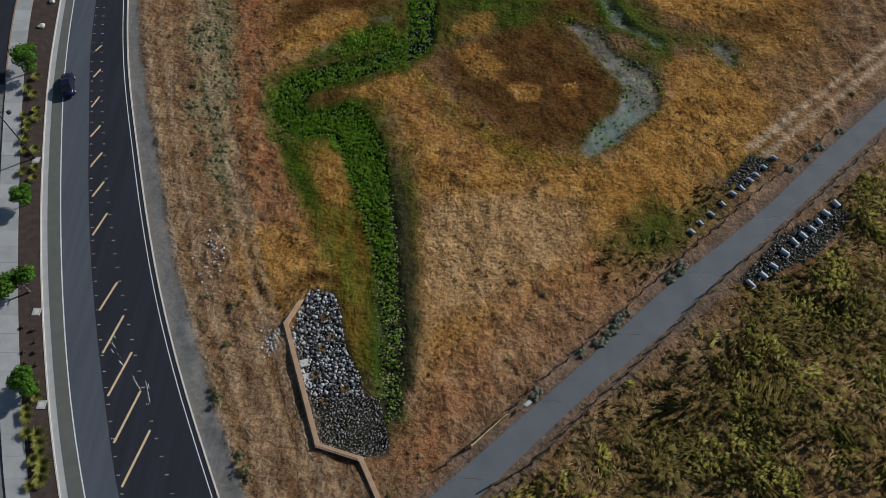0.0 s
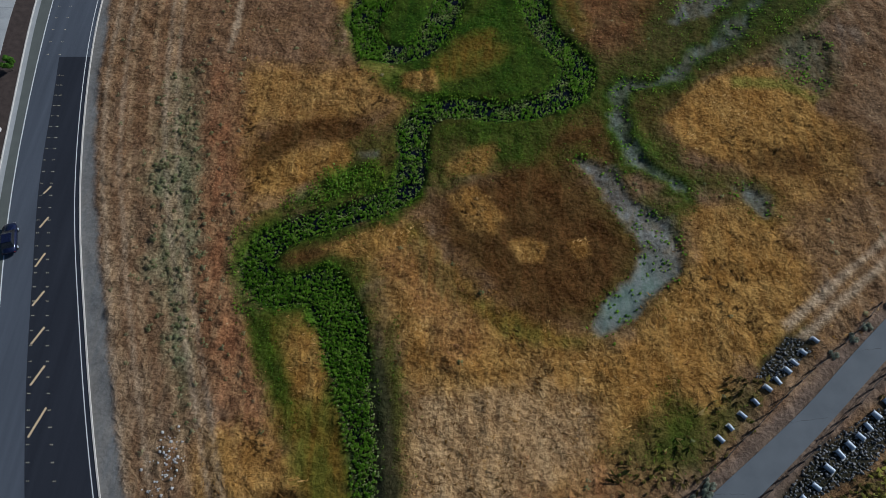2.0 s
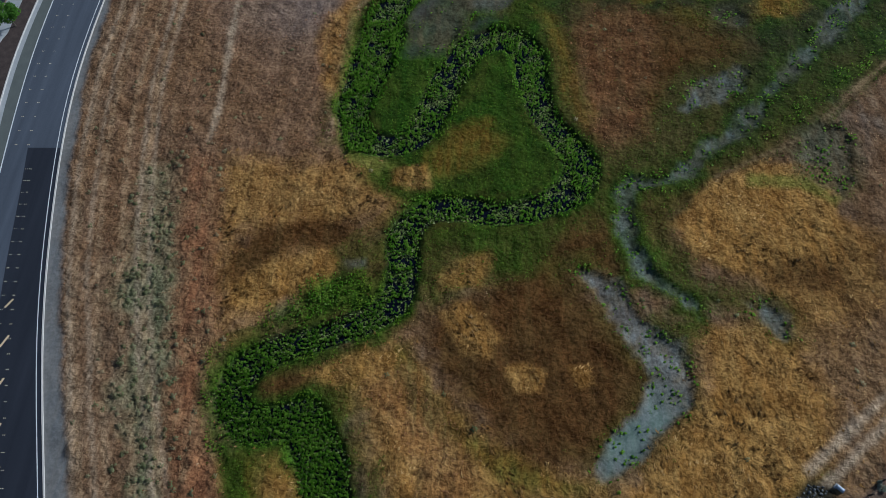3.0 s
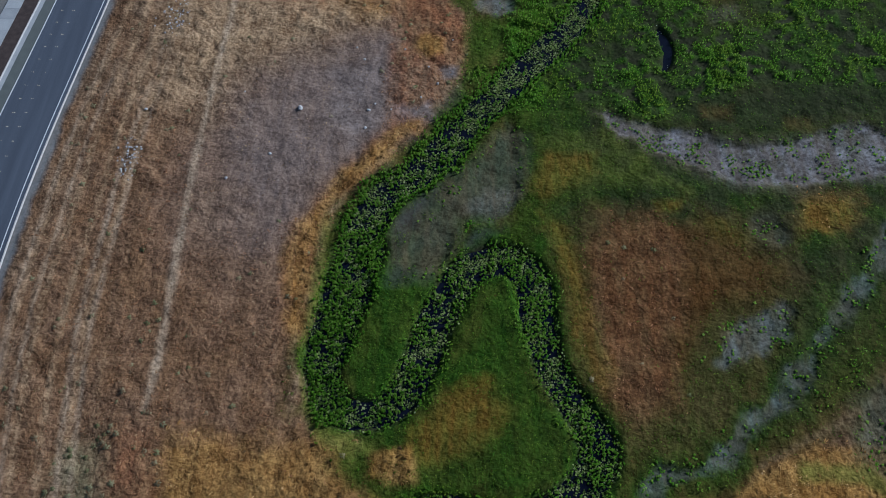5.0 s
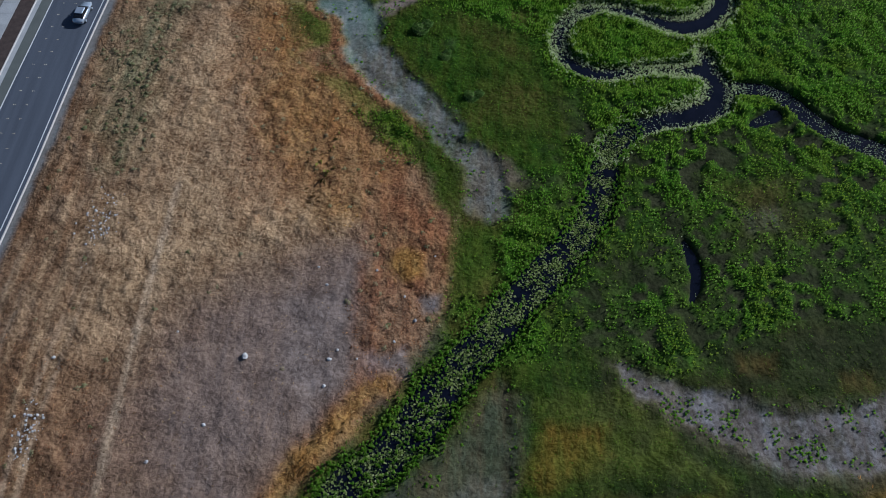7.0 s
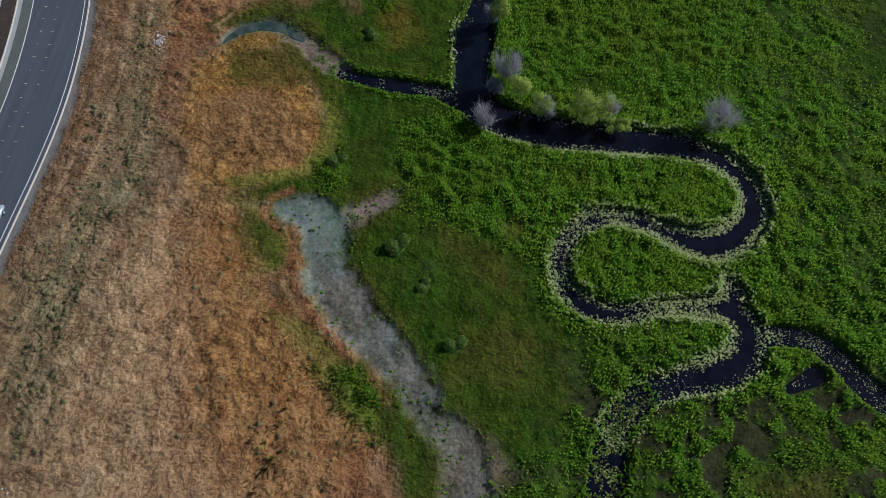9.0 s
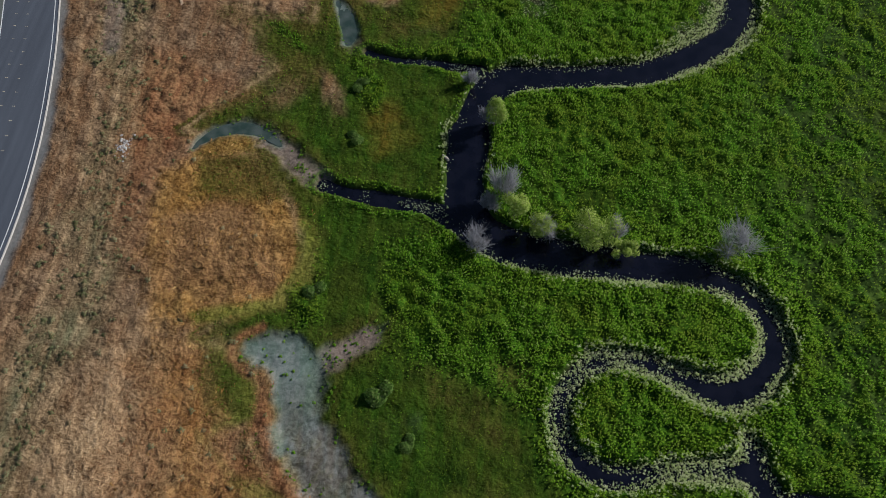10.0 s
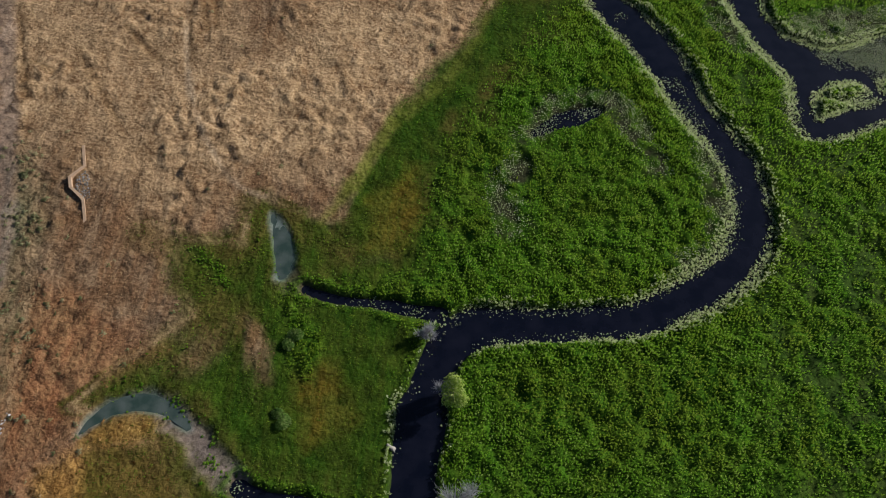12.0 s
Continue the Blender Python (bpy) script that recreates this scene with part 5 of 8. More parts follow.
paint("wet_and_shade", soft(d_weedy + rag, 1.0) * np.clip(0.55 + 0.9 * cloud(2.6, 97), 0, 0.9))
fringe = band(FRINGE)
paint("red", soft(fringe - 0.8 + 0.5 * rag, 1.2) * 0.5)
paint("gold", soft(fringe + 0.4 * rag, 0.8) * 0.7)
marsh = np.clip((gy - 146) / 6, 0, 1) * np.clip((196 - gy) / 10, 0, 1) * np.clip((gx - 17) / 6, 0, 1)
marsh = np.maximum(marsh, 0.45 * np.clip((gx - 50) / 8, 0, 1) * np.clip((gy - 170) / 20, 0, 1)) * np.clip(d_mud / 1.5, 0, 1)
paint("meadow", 0.55 * marsh * weights["lush"] * np.clip(0.6 + cloud(9, 96), 0, 1))
pools = np.clip(2.2 * (-0.8 * cloud(6, 91) - 0.9 * cloud(2.4, 92) - 0.04), 0, 1)
damp = marsh * pools * np.clip(weights["lush"] + 0.6 * weights["meadow"], 0, 1)
paint("wet_and_shade", np.clip(damp, 0, 0.9))
shady = np.clip((gy - 92) / 14, 0, 1) * np.clip((186 - gy) / 20, 0, 1) * np.clip((gx - 14) / 14, 0, 1) * (weights["meadow"] + weights["moss"] + 0.6 * weights["lush"])
paint("wet_and_shade", 0.30 * shady)
boggy = np.clip((gy - 118) / 14, 0, 1) * np.clip((178 - gy) / 20, 0, 1) * np.clip((gx - 16) / 10, 0, 1) * (weights["meadow"] + weights["moss"])
paint("wet_and_shade", boggy * np.clip(0.42 + 0.7 * cloud(5, 95), 0, 0.7))
paint("wet_and_shade", soft(np.minimum(d_brook + 0.1, d_open) - 0.1, 0.4))

# ---- ground ----
height = 0.10 * wobble(gx, gy, 7, 11) + 0.08 * wobble(gx, gy, 2.3, 12) + 0.05 * wobble(gx, gy, 1.3, 6)
upland = weights["straw"] + weights["gold"] + weights["verge"] + weights["red"] + weights["olive"]
lumpy = np.clip(0.55 + 1.1 * wobble(gx, gy, 14, 15), 0.15, 1.0)
height += 0.30 * np.clip(weights["lush"] * 1.4 - 0.3, 0, 1) * np.clip(np.minimum(d_open, d_brook) / 0.7, 0, 1) * (0.7 + 1.2 * wobble(gx, gy, 2.2, 18)) + 0.10 * np.clip(weights["meadow"] + weights["lime"], 0, 1)
height += upland * lumpy * np.interp(gy, [245, 265], [1.0, 1.7]) * (0.30 * np.minimum(np.abs(wobble(gx, gy, 3.4, 13)), 0.8) + 0.20 * np.minimum(np.abs(wobble(gx, gy, 2.0, 14)), 0.8))
WATER = -0.5


def cut(d, depth, slope):
    """A hollow with banks: full depth inside the edge, level ground outside."""
    return depth * np.clip(0.5 - d / slope, 0, 1)


height -= np.maximum.reduce([cut(d_open + 0.2 * rag, 1.25, 1.1), cut(d_wet_brook + 0.15 * rag, 1.15, 1.2), cut(d_dry_brook + 0.15 * rag, 1.0, 1.2) * np.interp(gy, [52, 62], [0.42, 0.72]), cut(d_pond, 0.45, 0.8), cut(d_mud + 0.3 * rag, 0.30, 0.7)])
d_gully = np.minimum.reduce([band(GULLY)] + [band(k, 4.0) + 0.15 * rag for k in RUTS])
height -= cut(d_gully, 0.34, 0.9)
paint("rust", soft(d_gully - 0.2, 0.6) * 0.6)
height += 0.12 * cut(d_wet_brook, 1.0, 1.0) * wobble(gx, gy, 4, 31)


def along(pts, y):
    """x of a line that runs north, at y; straight on beyond its ends."""
    p = smooth(pts, 1.0)
    p = p[np.argsort(p[:, 1])]
    s = np.arange(p[0, 1], p[-1, 1], 1.0)
    x = np.interp(s, p[:, 1], p[:, 0])
    ext = np.r_[x[0] - (x[1] - x[0]) * np.arange(9, 0, -1), x, x[-1] + (x[-1] - x[-2]) * np.arange(1, 10)]
    x = np.convolve(ext, np.ones(19) / 19, "valid")
    return np.interp(y, s, x) + (x[-1] - x[-4]) / 3 * np.clip(y - s[-1], 0, None) * 0.5 + (x[4] - x[0]) / 4 * np.clip(y - s[0], None, 0)


def road_east(y):
    return along(ROAD_EAST, y)


def beside(pts, y):
    """x of a line given by its distance from the road's east kerb, kept beyond its ends."""
    p = np.array(sorted(pts, key=lambda q: q[1]), float)
    s = np.linspace(p[0, 1], p[-1, 1], 60)
    off = along(pts, s) - road_east(s)
    return road_east(y) + np.interp(y, s, np.convolve(np.pad(off, 3, mode="edge"), np.ones(7) / 7, "valid"))


from_kerb = gx - road_east(gy)
shoulder = np.interp(gy, [20, 60, 100, 140], [3.0, 2.6, 1.6, 1.1])
paint("gravel", soft(from_kerb - shoulder + 0.25 * rag, 0.35))
flat = np.clip(1.0 - (from_kerb - 0.5) / 2.5, 0, 1)
height = height * (1 - flat) - 0.06 * flat
stripes = np.clip(np.sin(from_kerb * 2.1 + 0.6 * wobble(gx, gy, 30, 81)) - 0.35, 0, 1) * np.clip((from_kerb - 2.5) / 2, 0, 1) * np.clip((17 - from_kerb) / 5, 0, 1)
paint("verge", np.clip(0.75 * stripes * (0.5 + broken), 0, 0.8))
tread = np.zeros(gx.shape)
for off, half in ((3.1, 0.3), (5.6, 0.25), (11.8, 0.3), (13.4, 0.25)):
    lane = np.abs(from_kerb - off - 0.25 * cloud(25, 82)) - half
    worn = np.clip(0.5 - lane / 0.5, 0, 1) * np.clip((170 - gy) / 30, 0, 1) * (0.55 + 0.45 * broken)
    paint("tread", 0.8 * worn)
    tread = np.maximum(tread, worn)
for line in (TRACK_A, TRACK_B, TRACK_C, TRAIL):
    worn = soft(band(line) + 0.2 * rag, 0.35)
    paint("tread", 0.85 * worn)
    tread = np.maximum(tread, worn)
paint("bare", soft(band(DIRT_ROAD) + 0.3 * rag, 0.5) * 0.6)


def run_on(p, reach=60.0):
    """The line with its two ends drawn out straight."""
    a, b, c, d = (np.array(q, float) for q in (p[0], p[1], p[-2], p[-1]))
    return [tuple(a + (a - b) / np.hypot(*(a - b)) * reach), *p, tuple(d + (d - c) / np.hypot(*(d - c)) * reach)]


d_path = region([*run_on(PATH_NORTH), *run_on(PATH_SOUTH)[::-1]])
paint("bare", soft(d_path - 1.5 + 0.5 * rag, 0.7) * 0.6)
paint("wet_and_shade", soft(d_path - 1.0 + 0.4 * rag, 0.6) * 0.28)
flat = np.clip(1.0 - (d_path - 0.8) / 1.6, 0, 1)
height = height * (1 - flat) - 0.05 * flat
d_rip = region(RIPRAP)
d_stones = np.minimum(region(STONES_NORTH), region(STONES_SOUTH))
paint("wet_and_shade", soft(np.minimum(d_rip, d_stones) + 0.2 * rag, 0.4))
height -= 0.38 * np.clip(0.4 - d_rip / 1.5, 0, 1)
height -= 0.25 * np.clip(0.5 - d_stones / 2.5, 0, 1)


def calm_rim(f, level=None):
    """Evens a field out towards the sheet's four sides, where the ground runs on to the horizon."""
    for g in (f, f[::-1], f.T, f.T[::-1]):
        even = np.convolve(np.pad(g[:24].mean(0), 40, mode="edge"), np.ones(81) / 81, "valid") if level is None else level
        k = np.clip((24 - np.arange(27)) / 22, 0, 1)[:, None]
        g[:27] = g[:27] * (1 - k) + even * k


for c in CLASSES:
    calm_rim(weights[c])
calm_rim(height, -0.05)


def at_field(f, x, y):
    i = np.clip((np.asarray(x) - X0) / CELL, 0, NX - 1.001)
    j = np.clip((np.asarray(y) - Y0) / CELL, 0, NY - 1.001)
    a, b = i.astype(int), j.astype(int)
    u, v = i - a, j - b
    return f[b, a] * (1 - u) * (1 - v) + f[b, a + 1] * u * (1 - v) + f[b + 1, a] * (1 - u) * v + f[b + 1, a + 1] * u * v


TONES = {
    "straw": ((0.106, 0.067, 0.039), (0.305, 0.203, 0.121), (0.092, 0.050, 0.025), (0.242, 0.139, 0.073)),
    "gold": ((0.16, 0.075, 0.016), (0.42, 0.222, 0.056), (0.12, 0.060, 0.015), (0.46, 0.270, 0.080)),
    "rust": ((0.040, 0.017, 0.005), (0.130, 0.062, 0.019), (0.046, 0.024, 0.008), (0.122, 0.068, 0.021)),
    "red": ((0.12, 0.050, 0.024), (0.34, 0.155, 0.070), (0.13, 0.068, 0.034), (0.36, 0.205, 0.098)),
    "meadow": ((0.012, 0.032, 0.003), (0.040, 0.088, 0.007), (0.018, 0.032, 0.004), (0.056, 0.084, 0.009)),
    "lush": ((0.015, 0.044, 0.003), (0.066, 0.165, 0.010), (0.024, 0.054, 0.004), (0.094, 0.176, 0.013)),
    "bare": ((0.128, 0.091, 0.075), (0.240, 0.180, 0.150), (0.122, 0.098, 0.087), (0.255, 0.204, 0.182)),
    "mud": ((0.082, 0.088, 0.086), (0.26, 0.278, 0.28), (0.080, 0.070, 0.062), (0.19, 0.178, 0.165)),
    "weeds": ((0.105, 0.078, 0.040), (0.27, 0.21, 0.115), (0.085, 0.085, 0.042), (0.22, 0.22, 0.125)),
    "olive": ((0.050, 0.042, 0.010), (0.18, 0.145, 0.036), (0.080, 0.050, 0.018), (0.27, 0.19, 0.075)),
    # dark soil of wet beds; also the tone for painted shade along the brook
    "wet_and_shade": ((0.014, 0.012, 0.008), (0.042, 0.036, 0.024), (0.016, 0.016, 0.010), (0.045, 0.042, 0.028)),
    "gravel": ((0.135, 0.136, 0.136), (0.195, 0.196, 0.196), (0.145, 0.138, 0.130), (0.21, 0.20, 0.188)),
    "algae": ((0.085, 0.13, 0.105), (0.15, 0.205, 0.175), (0.11, 0.135, 0.125), (0.21, 0.235, 0.225)),
    "sand": ((0.090, 0.081, 0.079), (0.31, 0.30, 0.312), (0.095, 0.077, 0.069), (0.215, 0.19, 0.178)),
    "verge": ((0.20, 0.125, 0.066), (0.54, 0.372, 0.205), (0.18, 0.102, 0.050), (0.57, 0.405, 0.235)),
    "lime": ((0.10, 0.105, 0.018), (0.24, 0.235, 0.050), (0.08, 0.10, 0.012), (0.21, 0.235, 0.035)),
    "ochre": ((0.085, 0.048, 0.008), (0.21, 0.125, 0.020), (0.055, 0.055, 0.008), (0.145, 0.135, 0.020)),
    "sage": ((0.030, 0.038, 0.028), (0.072, 0.084, 0.066), (0.040, 0.036, 0.028), (0.085, 0.084, 0.068)),
    "tread": ((0.27, 0.19, 0.12), (0.52, 0.40, 0.27), (0.24, 0.17, 0.11), (0.50, 0.38, 0.25)),
    "moss": ((0.030, 0.036, 0.006), (0.078, 0.088, 0.014), (0.050, 0.040, 0.010), (0.120, 0.100, 0.025)),
}


def ground_material():
    m, n, l, b = shader("ground_cover", 1.0, 0.0, 0.04)
    coarse, mid, fine = noise_node(n, l, 0.35, 4), noise_node(n, l, 2.2, 4, warp=0.6), noise_node(n, l, 11.0, 3)
    wide = n.new("ShaderNodeMapRange")
    wide.inputs["From Min"].default_value, wide.inputs["From Max"].default_value = 0.42, 0.58
    two_way = n.new("ShaderNodeMix")
    two_way.inputs[0].default_value = 0.5
    l.new(noise_node(n, l, 0.16, 5, warp=0.8), two_way.inputs[2])
    l.new(noise_node(n, l, 0.9, 4, (1.0, 0.09, 1.0), 0.3), two_way.inputs[3])
    l.new(two_way.outputs[0], wide.inputs["Value"])
    shift = wide.outputs["Result"]
    total = None
    mixv = n.new("ShaderNodeMath")
    mixv.operation = "MULTIPLY_ADD"
    mixv.inputs[1].default_value = 0.72
    l.new(mid, mixv.inputs[0])
    half = n.new("ShaderNodeMath")
    half.operation = "MULTIPLY"
    half.inputs[1].default_value = 0.28
    l.new(fine, half.inputs[0])
    l.new(half.outputs[0], mixv.inputs[2])
    tone = n.new("ShaderNodeMath")
    tone.operation = "MULTIPLY_ADD"
    tone.inputs[1].default_value = 0.35
    l.new(coarse, tone.inputs[0])
    t2 = n.new("ShaderNodeMath")
    t2.operation = "MULTIPLY"
    t2.inputs[1].default_value = 0.65
    l.new(mixv.outputs[0], t2.inputs[0])
    l.new(t2.outputs[0], tone.inputs[2])
    for k, c in enumerate(CLASSES):
        if k % 4 == 0:
            at = n.new("ShaderNodeAttribute")
            at.attribute_name = "cover_%d" % (k // 4)
            sep = n.new("ShaderNodeSeparateColor")
            l.new(at.outputs["Color"], sep.inputs["Color"])
            outs = [sep.outputs[0], sep.outputs[1], sep.outputs[2], at.outputs["Alpha"]]
        one = ramp(n, l, tone.outputs[0], [(0.40, TONES[c][0]), (0.61, TONES[c][1])])
        two = ramp(n, l, tone.outputs[0], [(0.40, TONES[c][2]), (0.61, TONES[c][3])])
        hue = n.new("ShaderNodeMix")
        hue.data_type = "RGBA"
        l.new(shift, hue.inputs[0])
        l.new(one, hue.inputs[6])
        l.new(two, hue.inputs[7])
        col = hue.outputs[2]
        ma = n.new("ShaderNodeVectorMath")
        ma.operation = "SCALE"
        l.new(col, ma.inputs[0])
        l.new(outs[k % 4], ma.inputs["Scale"])
        if total is None:
            total = ma.outputs[0]
        else:
            ad = n.new("ShaderNodeVectorMath")
            ad.operation = "ADD"
            l.new(total, ad.inputs[0])
            l.new(ma.outputs[0], ad.inputs[1])
            total = ad.outputs[0]
    l.new(total, b.inputs["Base Color"])
    lumps = n.new("ShaderNodeTexVoronoi")
    lumps.feature = "SMOOTH_F1"
    lumps.inputs["Scale"].default_value, lumps.inputs["Smoothness"].default_value = 0.8, 0.5
    lumps.inputs["Detail"].default_value = 1.0
    geo = n.new("ShaderNodeNewGeometry")
    l.new(geo.outputs["Position"], lumps.inputs["Vector"])
    both = n.new("ShaderNodeMath")
    both.operation = "MULTIPLY_ADD"
    both.inputs[1].default_value = -0.4
    l.new(lumps.outputs["Distance"], both.inputs[0])
    l.new(tone.outputs[0], both.inputs[2])
    rough = n.new("ShaderNodeAttribute")
    rough.attribute_name = "roughness_of_cover"
    damped = n.new("ShaderNodeMath")
    damped.operation = "MULTIPLY"
    l.new(both.outputs[0], damped.inputs[0])
    l.new(rough.outputs["Fac"], damped.inputs[1])
    bump(n, l, b, damped.outputs[0], 1.0, 0.5)
    return m


def grid_mesh(name, z):
    me = bpy.data.meshes.new(name)
    me.vertices.add(NX * NY)
    far_x, far_y = gx.copy(), gy.copy()
    far_x[:, 0] -= 3000
    far_x[:, -1] += 3000
    far_y[0] -= 3000
    far_y[-1] += 3000
    me.vertices.foreach_set("co", np.stack([far_x, far_y, z], -1).astype(np.float32).ravel())
    j, i = np.meshgrid(np.arange(NY - 1), np.arange(NX - 1), indexing="ij")
    a = (j * NX + i).ravel()
    quads = np.stack([a, a + 1, a + NX + 1, a + NX], -1).astype(np.int32)
    me.loops.add(quads.size)
    me.loops.foreach_set("vertex_index", quads.ravel())
    me.polygons.add(len(quads))
    me.polygons.foreach_set("loop_start", np.arange(0, quads.size, 4, dtype=np.int32))
    me.polygons.foreach_set("use_smooth", np.ones(len(quads), bool))
    me.update(calc_edges=True)
    return me


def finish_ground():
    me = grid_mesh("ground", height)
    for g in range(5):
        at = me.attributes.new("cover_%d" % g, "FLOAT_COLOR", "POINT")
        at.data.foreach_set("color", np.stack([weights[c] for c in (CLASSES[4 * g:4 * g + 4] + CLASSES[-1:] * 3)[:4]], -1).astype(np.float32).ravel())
    flat_cover = weights["mud"] + weights["algae"] + weights["sand"] + weights["sage"] + weights["gravel"] + 0.75 * weights["bare"] + 0.6 * weights["wet_and_shade"] + 0.3 * weights["rust"] + 0.3 * weights["meadow"]
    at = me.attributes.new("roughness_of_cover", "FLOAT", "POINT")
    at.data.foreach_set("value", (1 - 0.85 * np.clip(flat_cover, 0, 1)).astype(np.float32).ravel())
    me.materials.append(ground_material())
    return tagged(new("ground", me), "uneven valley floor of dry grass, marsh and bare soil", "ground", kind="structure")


finish_ground()

# ---- building helpers ----
def part(name, bm, material, parent=None, label=""):
    me = bpy.data.meshes.new(name)
    bm.to_mesh(me)
    bm.free()
    me.materials.append(material)
    ob = new(name, me)
    if parent:
        ob.parent = parent
    if label:
        ob["label"] = label
    return ob


def thing(name, label, category, group="", kind="", place=(0, 0, 0), turn=0.0):
    ob = new(name)
    ob.empty_display_size = 0.2
    ob.matrix_basis = Matrix.LocRotScale(Vector(place), Euler((0, 0, turn)), None)
    return tagged(ob, label, category, group, kind)


def ribbon(left, right, z0, z1, closed_ends=True):
    """A slab between two lines of equal count, from z0 up to z1."""
    bm = bmesh.new()
    rows = []
    for (a, b), (c, d) in zip(left, right):
        rows.append([bm.verts.new(p) for p in ((a, b, z0), (a, b, z1), (c, d, z1), (c, d, z0))])
    for p, q in zip(rows[:-1], rows[1:]):
        for k in range(3):
            bm.faces.new((p[k], q[k], q[k + 1], p[k + 1]))
    if closed_ends:
        bm.faces.new(rows[0])
        bm.faces.new(rows[-1][::-1])
    bmesh.ops.recalc_face_normals(bm, faces=bm.faces)
    return bm


def box_bm(bm, size, m, bevel=0.0):
    made = bmesh.ops.create_cube(bm, size=1.0, matrix=m @ Matrix.Diagonal((*size, 1)))["verts"]
    if bevel:
        es = list({e for v in made for e in v.link_edges})
        bmesh.ops.bevel(bm, geom=es, offset=bevel, segments=1, affect="EDGES")
    return bm


def tube(bm, pts, radii, sides=8, cap=True):
    """A round bar along points with a radius at each."""
    rings = []
    for i, p in enumerate(pts):
        a, b = Vector(pts[max(0, i - 1)]), Vector(pts[min(len(pts) - 1, i + 1)])
        q = (b - a).to_track_quat("Z", "Y")
        rings.append([bm.verts.new(Vector(p) + q @ Vector((radii[i] * math.cos(6.2832 * k / sides), radii[i] * math.sin(6.2832 * k / sides), 0))) for k in range(sides)])
    for r, s in zip(rings[:-1], rings[1:]):
        for k in range(sides):
            bm.faces.new((r[k], r[(k + 1) % sides], s[(k + 1) % sides], s[k]))
    if cap:
        bm.faces.new(rings[0][::-1])
        bm.faces.new(rings[-1])
    return bm


def soup(name, verts, faces, material, label, category, normals=None):
    me = bpy.data.meshes.new(name)
    verts, faces = np.asarray(verts, np.float32), np.asarray(faces, np.int32)
    k = faces.shape[1]
    me.vertices.add(len(verts))
    me.vertices.foreach_set("co", verts.ravel())
    me.loops.add(faces.size)
    me.loops.foreach_set("vertex_index", faces.ravel())
    me.polygons.add(len(faces))
    me.polygons.foreach_set("loop_start", np.arange(0, faces.size, k, dtype=np.int32))
    me.update(calc_edges=True)
    if normals is not None:
        me.normals_split_custom_set_from_vertices(normals)
    me.materials.append(material)
    return tagged(new(name, me), label, category, kind="stuff")


# ---- water ----
def water_material():
    m, n, l, b = shader("still_water", 0.06, 0.0, 0.5)
    b.inputs["IOR"].default_value = 1.33
    l.new(ramp(n, l, noise_node(n, l, 0.5, 3), [(0.35, (0.003, 0.004, 0.010)), (0.7, (0.007, 0.008, 0.016))]), b.inputs["Base Color"])
    bump(n, l, b, noise_node(n, l, 2.5, 2), 0.06, 0.03)
    return m


bm = bmesh.new()
bmesh.ops.create_grid(bm, x_segments=2, y_segments=2, size=0.5, matrix=Matrix.Translation((8, 160, WATER)) @ Matrix.Diagonal((6000, 6000, 1, 1)))
tagged(part("water", bm, water_material()), "dark still water in the winding channels", "water", kind="structure")

pond_mat, n_, l_, b_ = shader("shallow_pond", 0.12, 0.0, 0.4)
l_.new(ramp(n_, l_, noise_node(n_, l_, 0.5, 4), [(0.35, (0.030, 0.052, 0.044)), (0.65, (0.075, 0.095, 0.088))]), b_.inputs["Base Color"])
for key in ("ditch_pond", "pool_b"):
    p = smooth(CHANNELS[key], 1.0)
    d = np.gradient(p[:, :2], axis=0)
    side = np.column_stack([-d[:, 1], d[:, 0]]) / np.linalg.norm(d, axis=1)[:, None] * (p[:, 2:3] + 0.05)
    tagged(part("water", ribbon(p[:, :2] + side, p[:, :2] - side, -0.6, -0.3), pond_mat), "shallow grey-green pond water over mud", "water", kind="structure")

# ---- road ----
old_asphalt = mottled("worn_asphalt", (0.048, 0.056, 0.075), (0.096, 0.111, 0.142), 0.9, 30, 0.85, relief=0.004, stretch=(1.0, 0.05, 1.0))
new_asphalt = mottled("fresh_asphalt", (0.010, 0.012, 0.020), (0.027, 0.031, 0.044), 0.9, 28, 0.8, relief=0.004, stretch=(1.0, 0.05, 1.0))
gutter_grey = mottled("gutter_asphalt", (0.085, 0.095, 0.09), (0.13, 0.14, 0.132), 0.6, 25, 0.85, relief=0.003)
concrete = mottled("pale_concrete", (0.27, 0.28, 0.29), (0.40, 0.41, 0.42), 0.7, 12, 0.8, relief=0.003, vary=0.25)
kerb_concrete = mottled("kerb_concrete", (0.42, 0.40, 0.38), (0.60, 0.57, 0.54), 0.8, 9, 0.8, relief=0.003)
white_paint = mottled("road_paint_white", (0.55, 0.56, 0.58), (0.80, 0.81, 0.82), 2.0, 25, 0.6)
tan_paint = mottled("road_paint_yellow", (0.50, 0.38, 0.22), (0.72, 0.57, 0.36), 2.0, 25, 0.6)
mulch = mottled("bark_mulch", (0.025, 0.018, 0.016), (0.085, 0.062, 0.055), 1.2, 18, 0.95, relief=0.03)
path_asphalt = mottled("path_asphalt", (0.082, 0.094, 0.11), (0.135, 0.15, 0.17), 0.35, 22, 0.85, relief=0.004)

ys = np.arange(-8, 336, 2.0)
E_ = np.column_stack([road_east(ys), ys])


def shifted(line_x, off):
    return np.column_stack([line_x + off, ys])


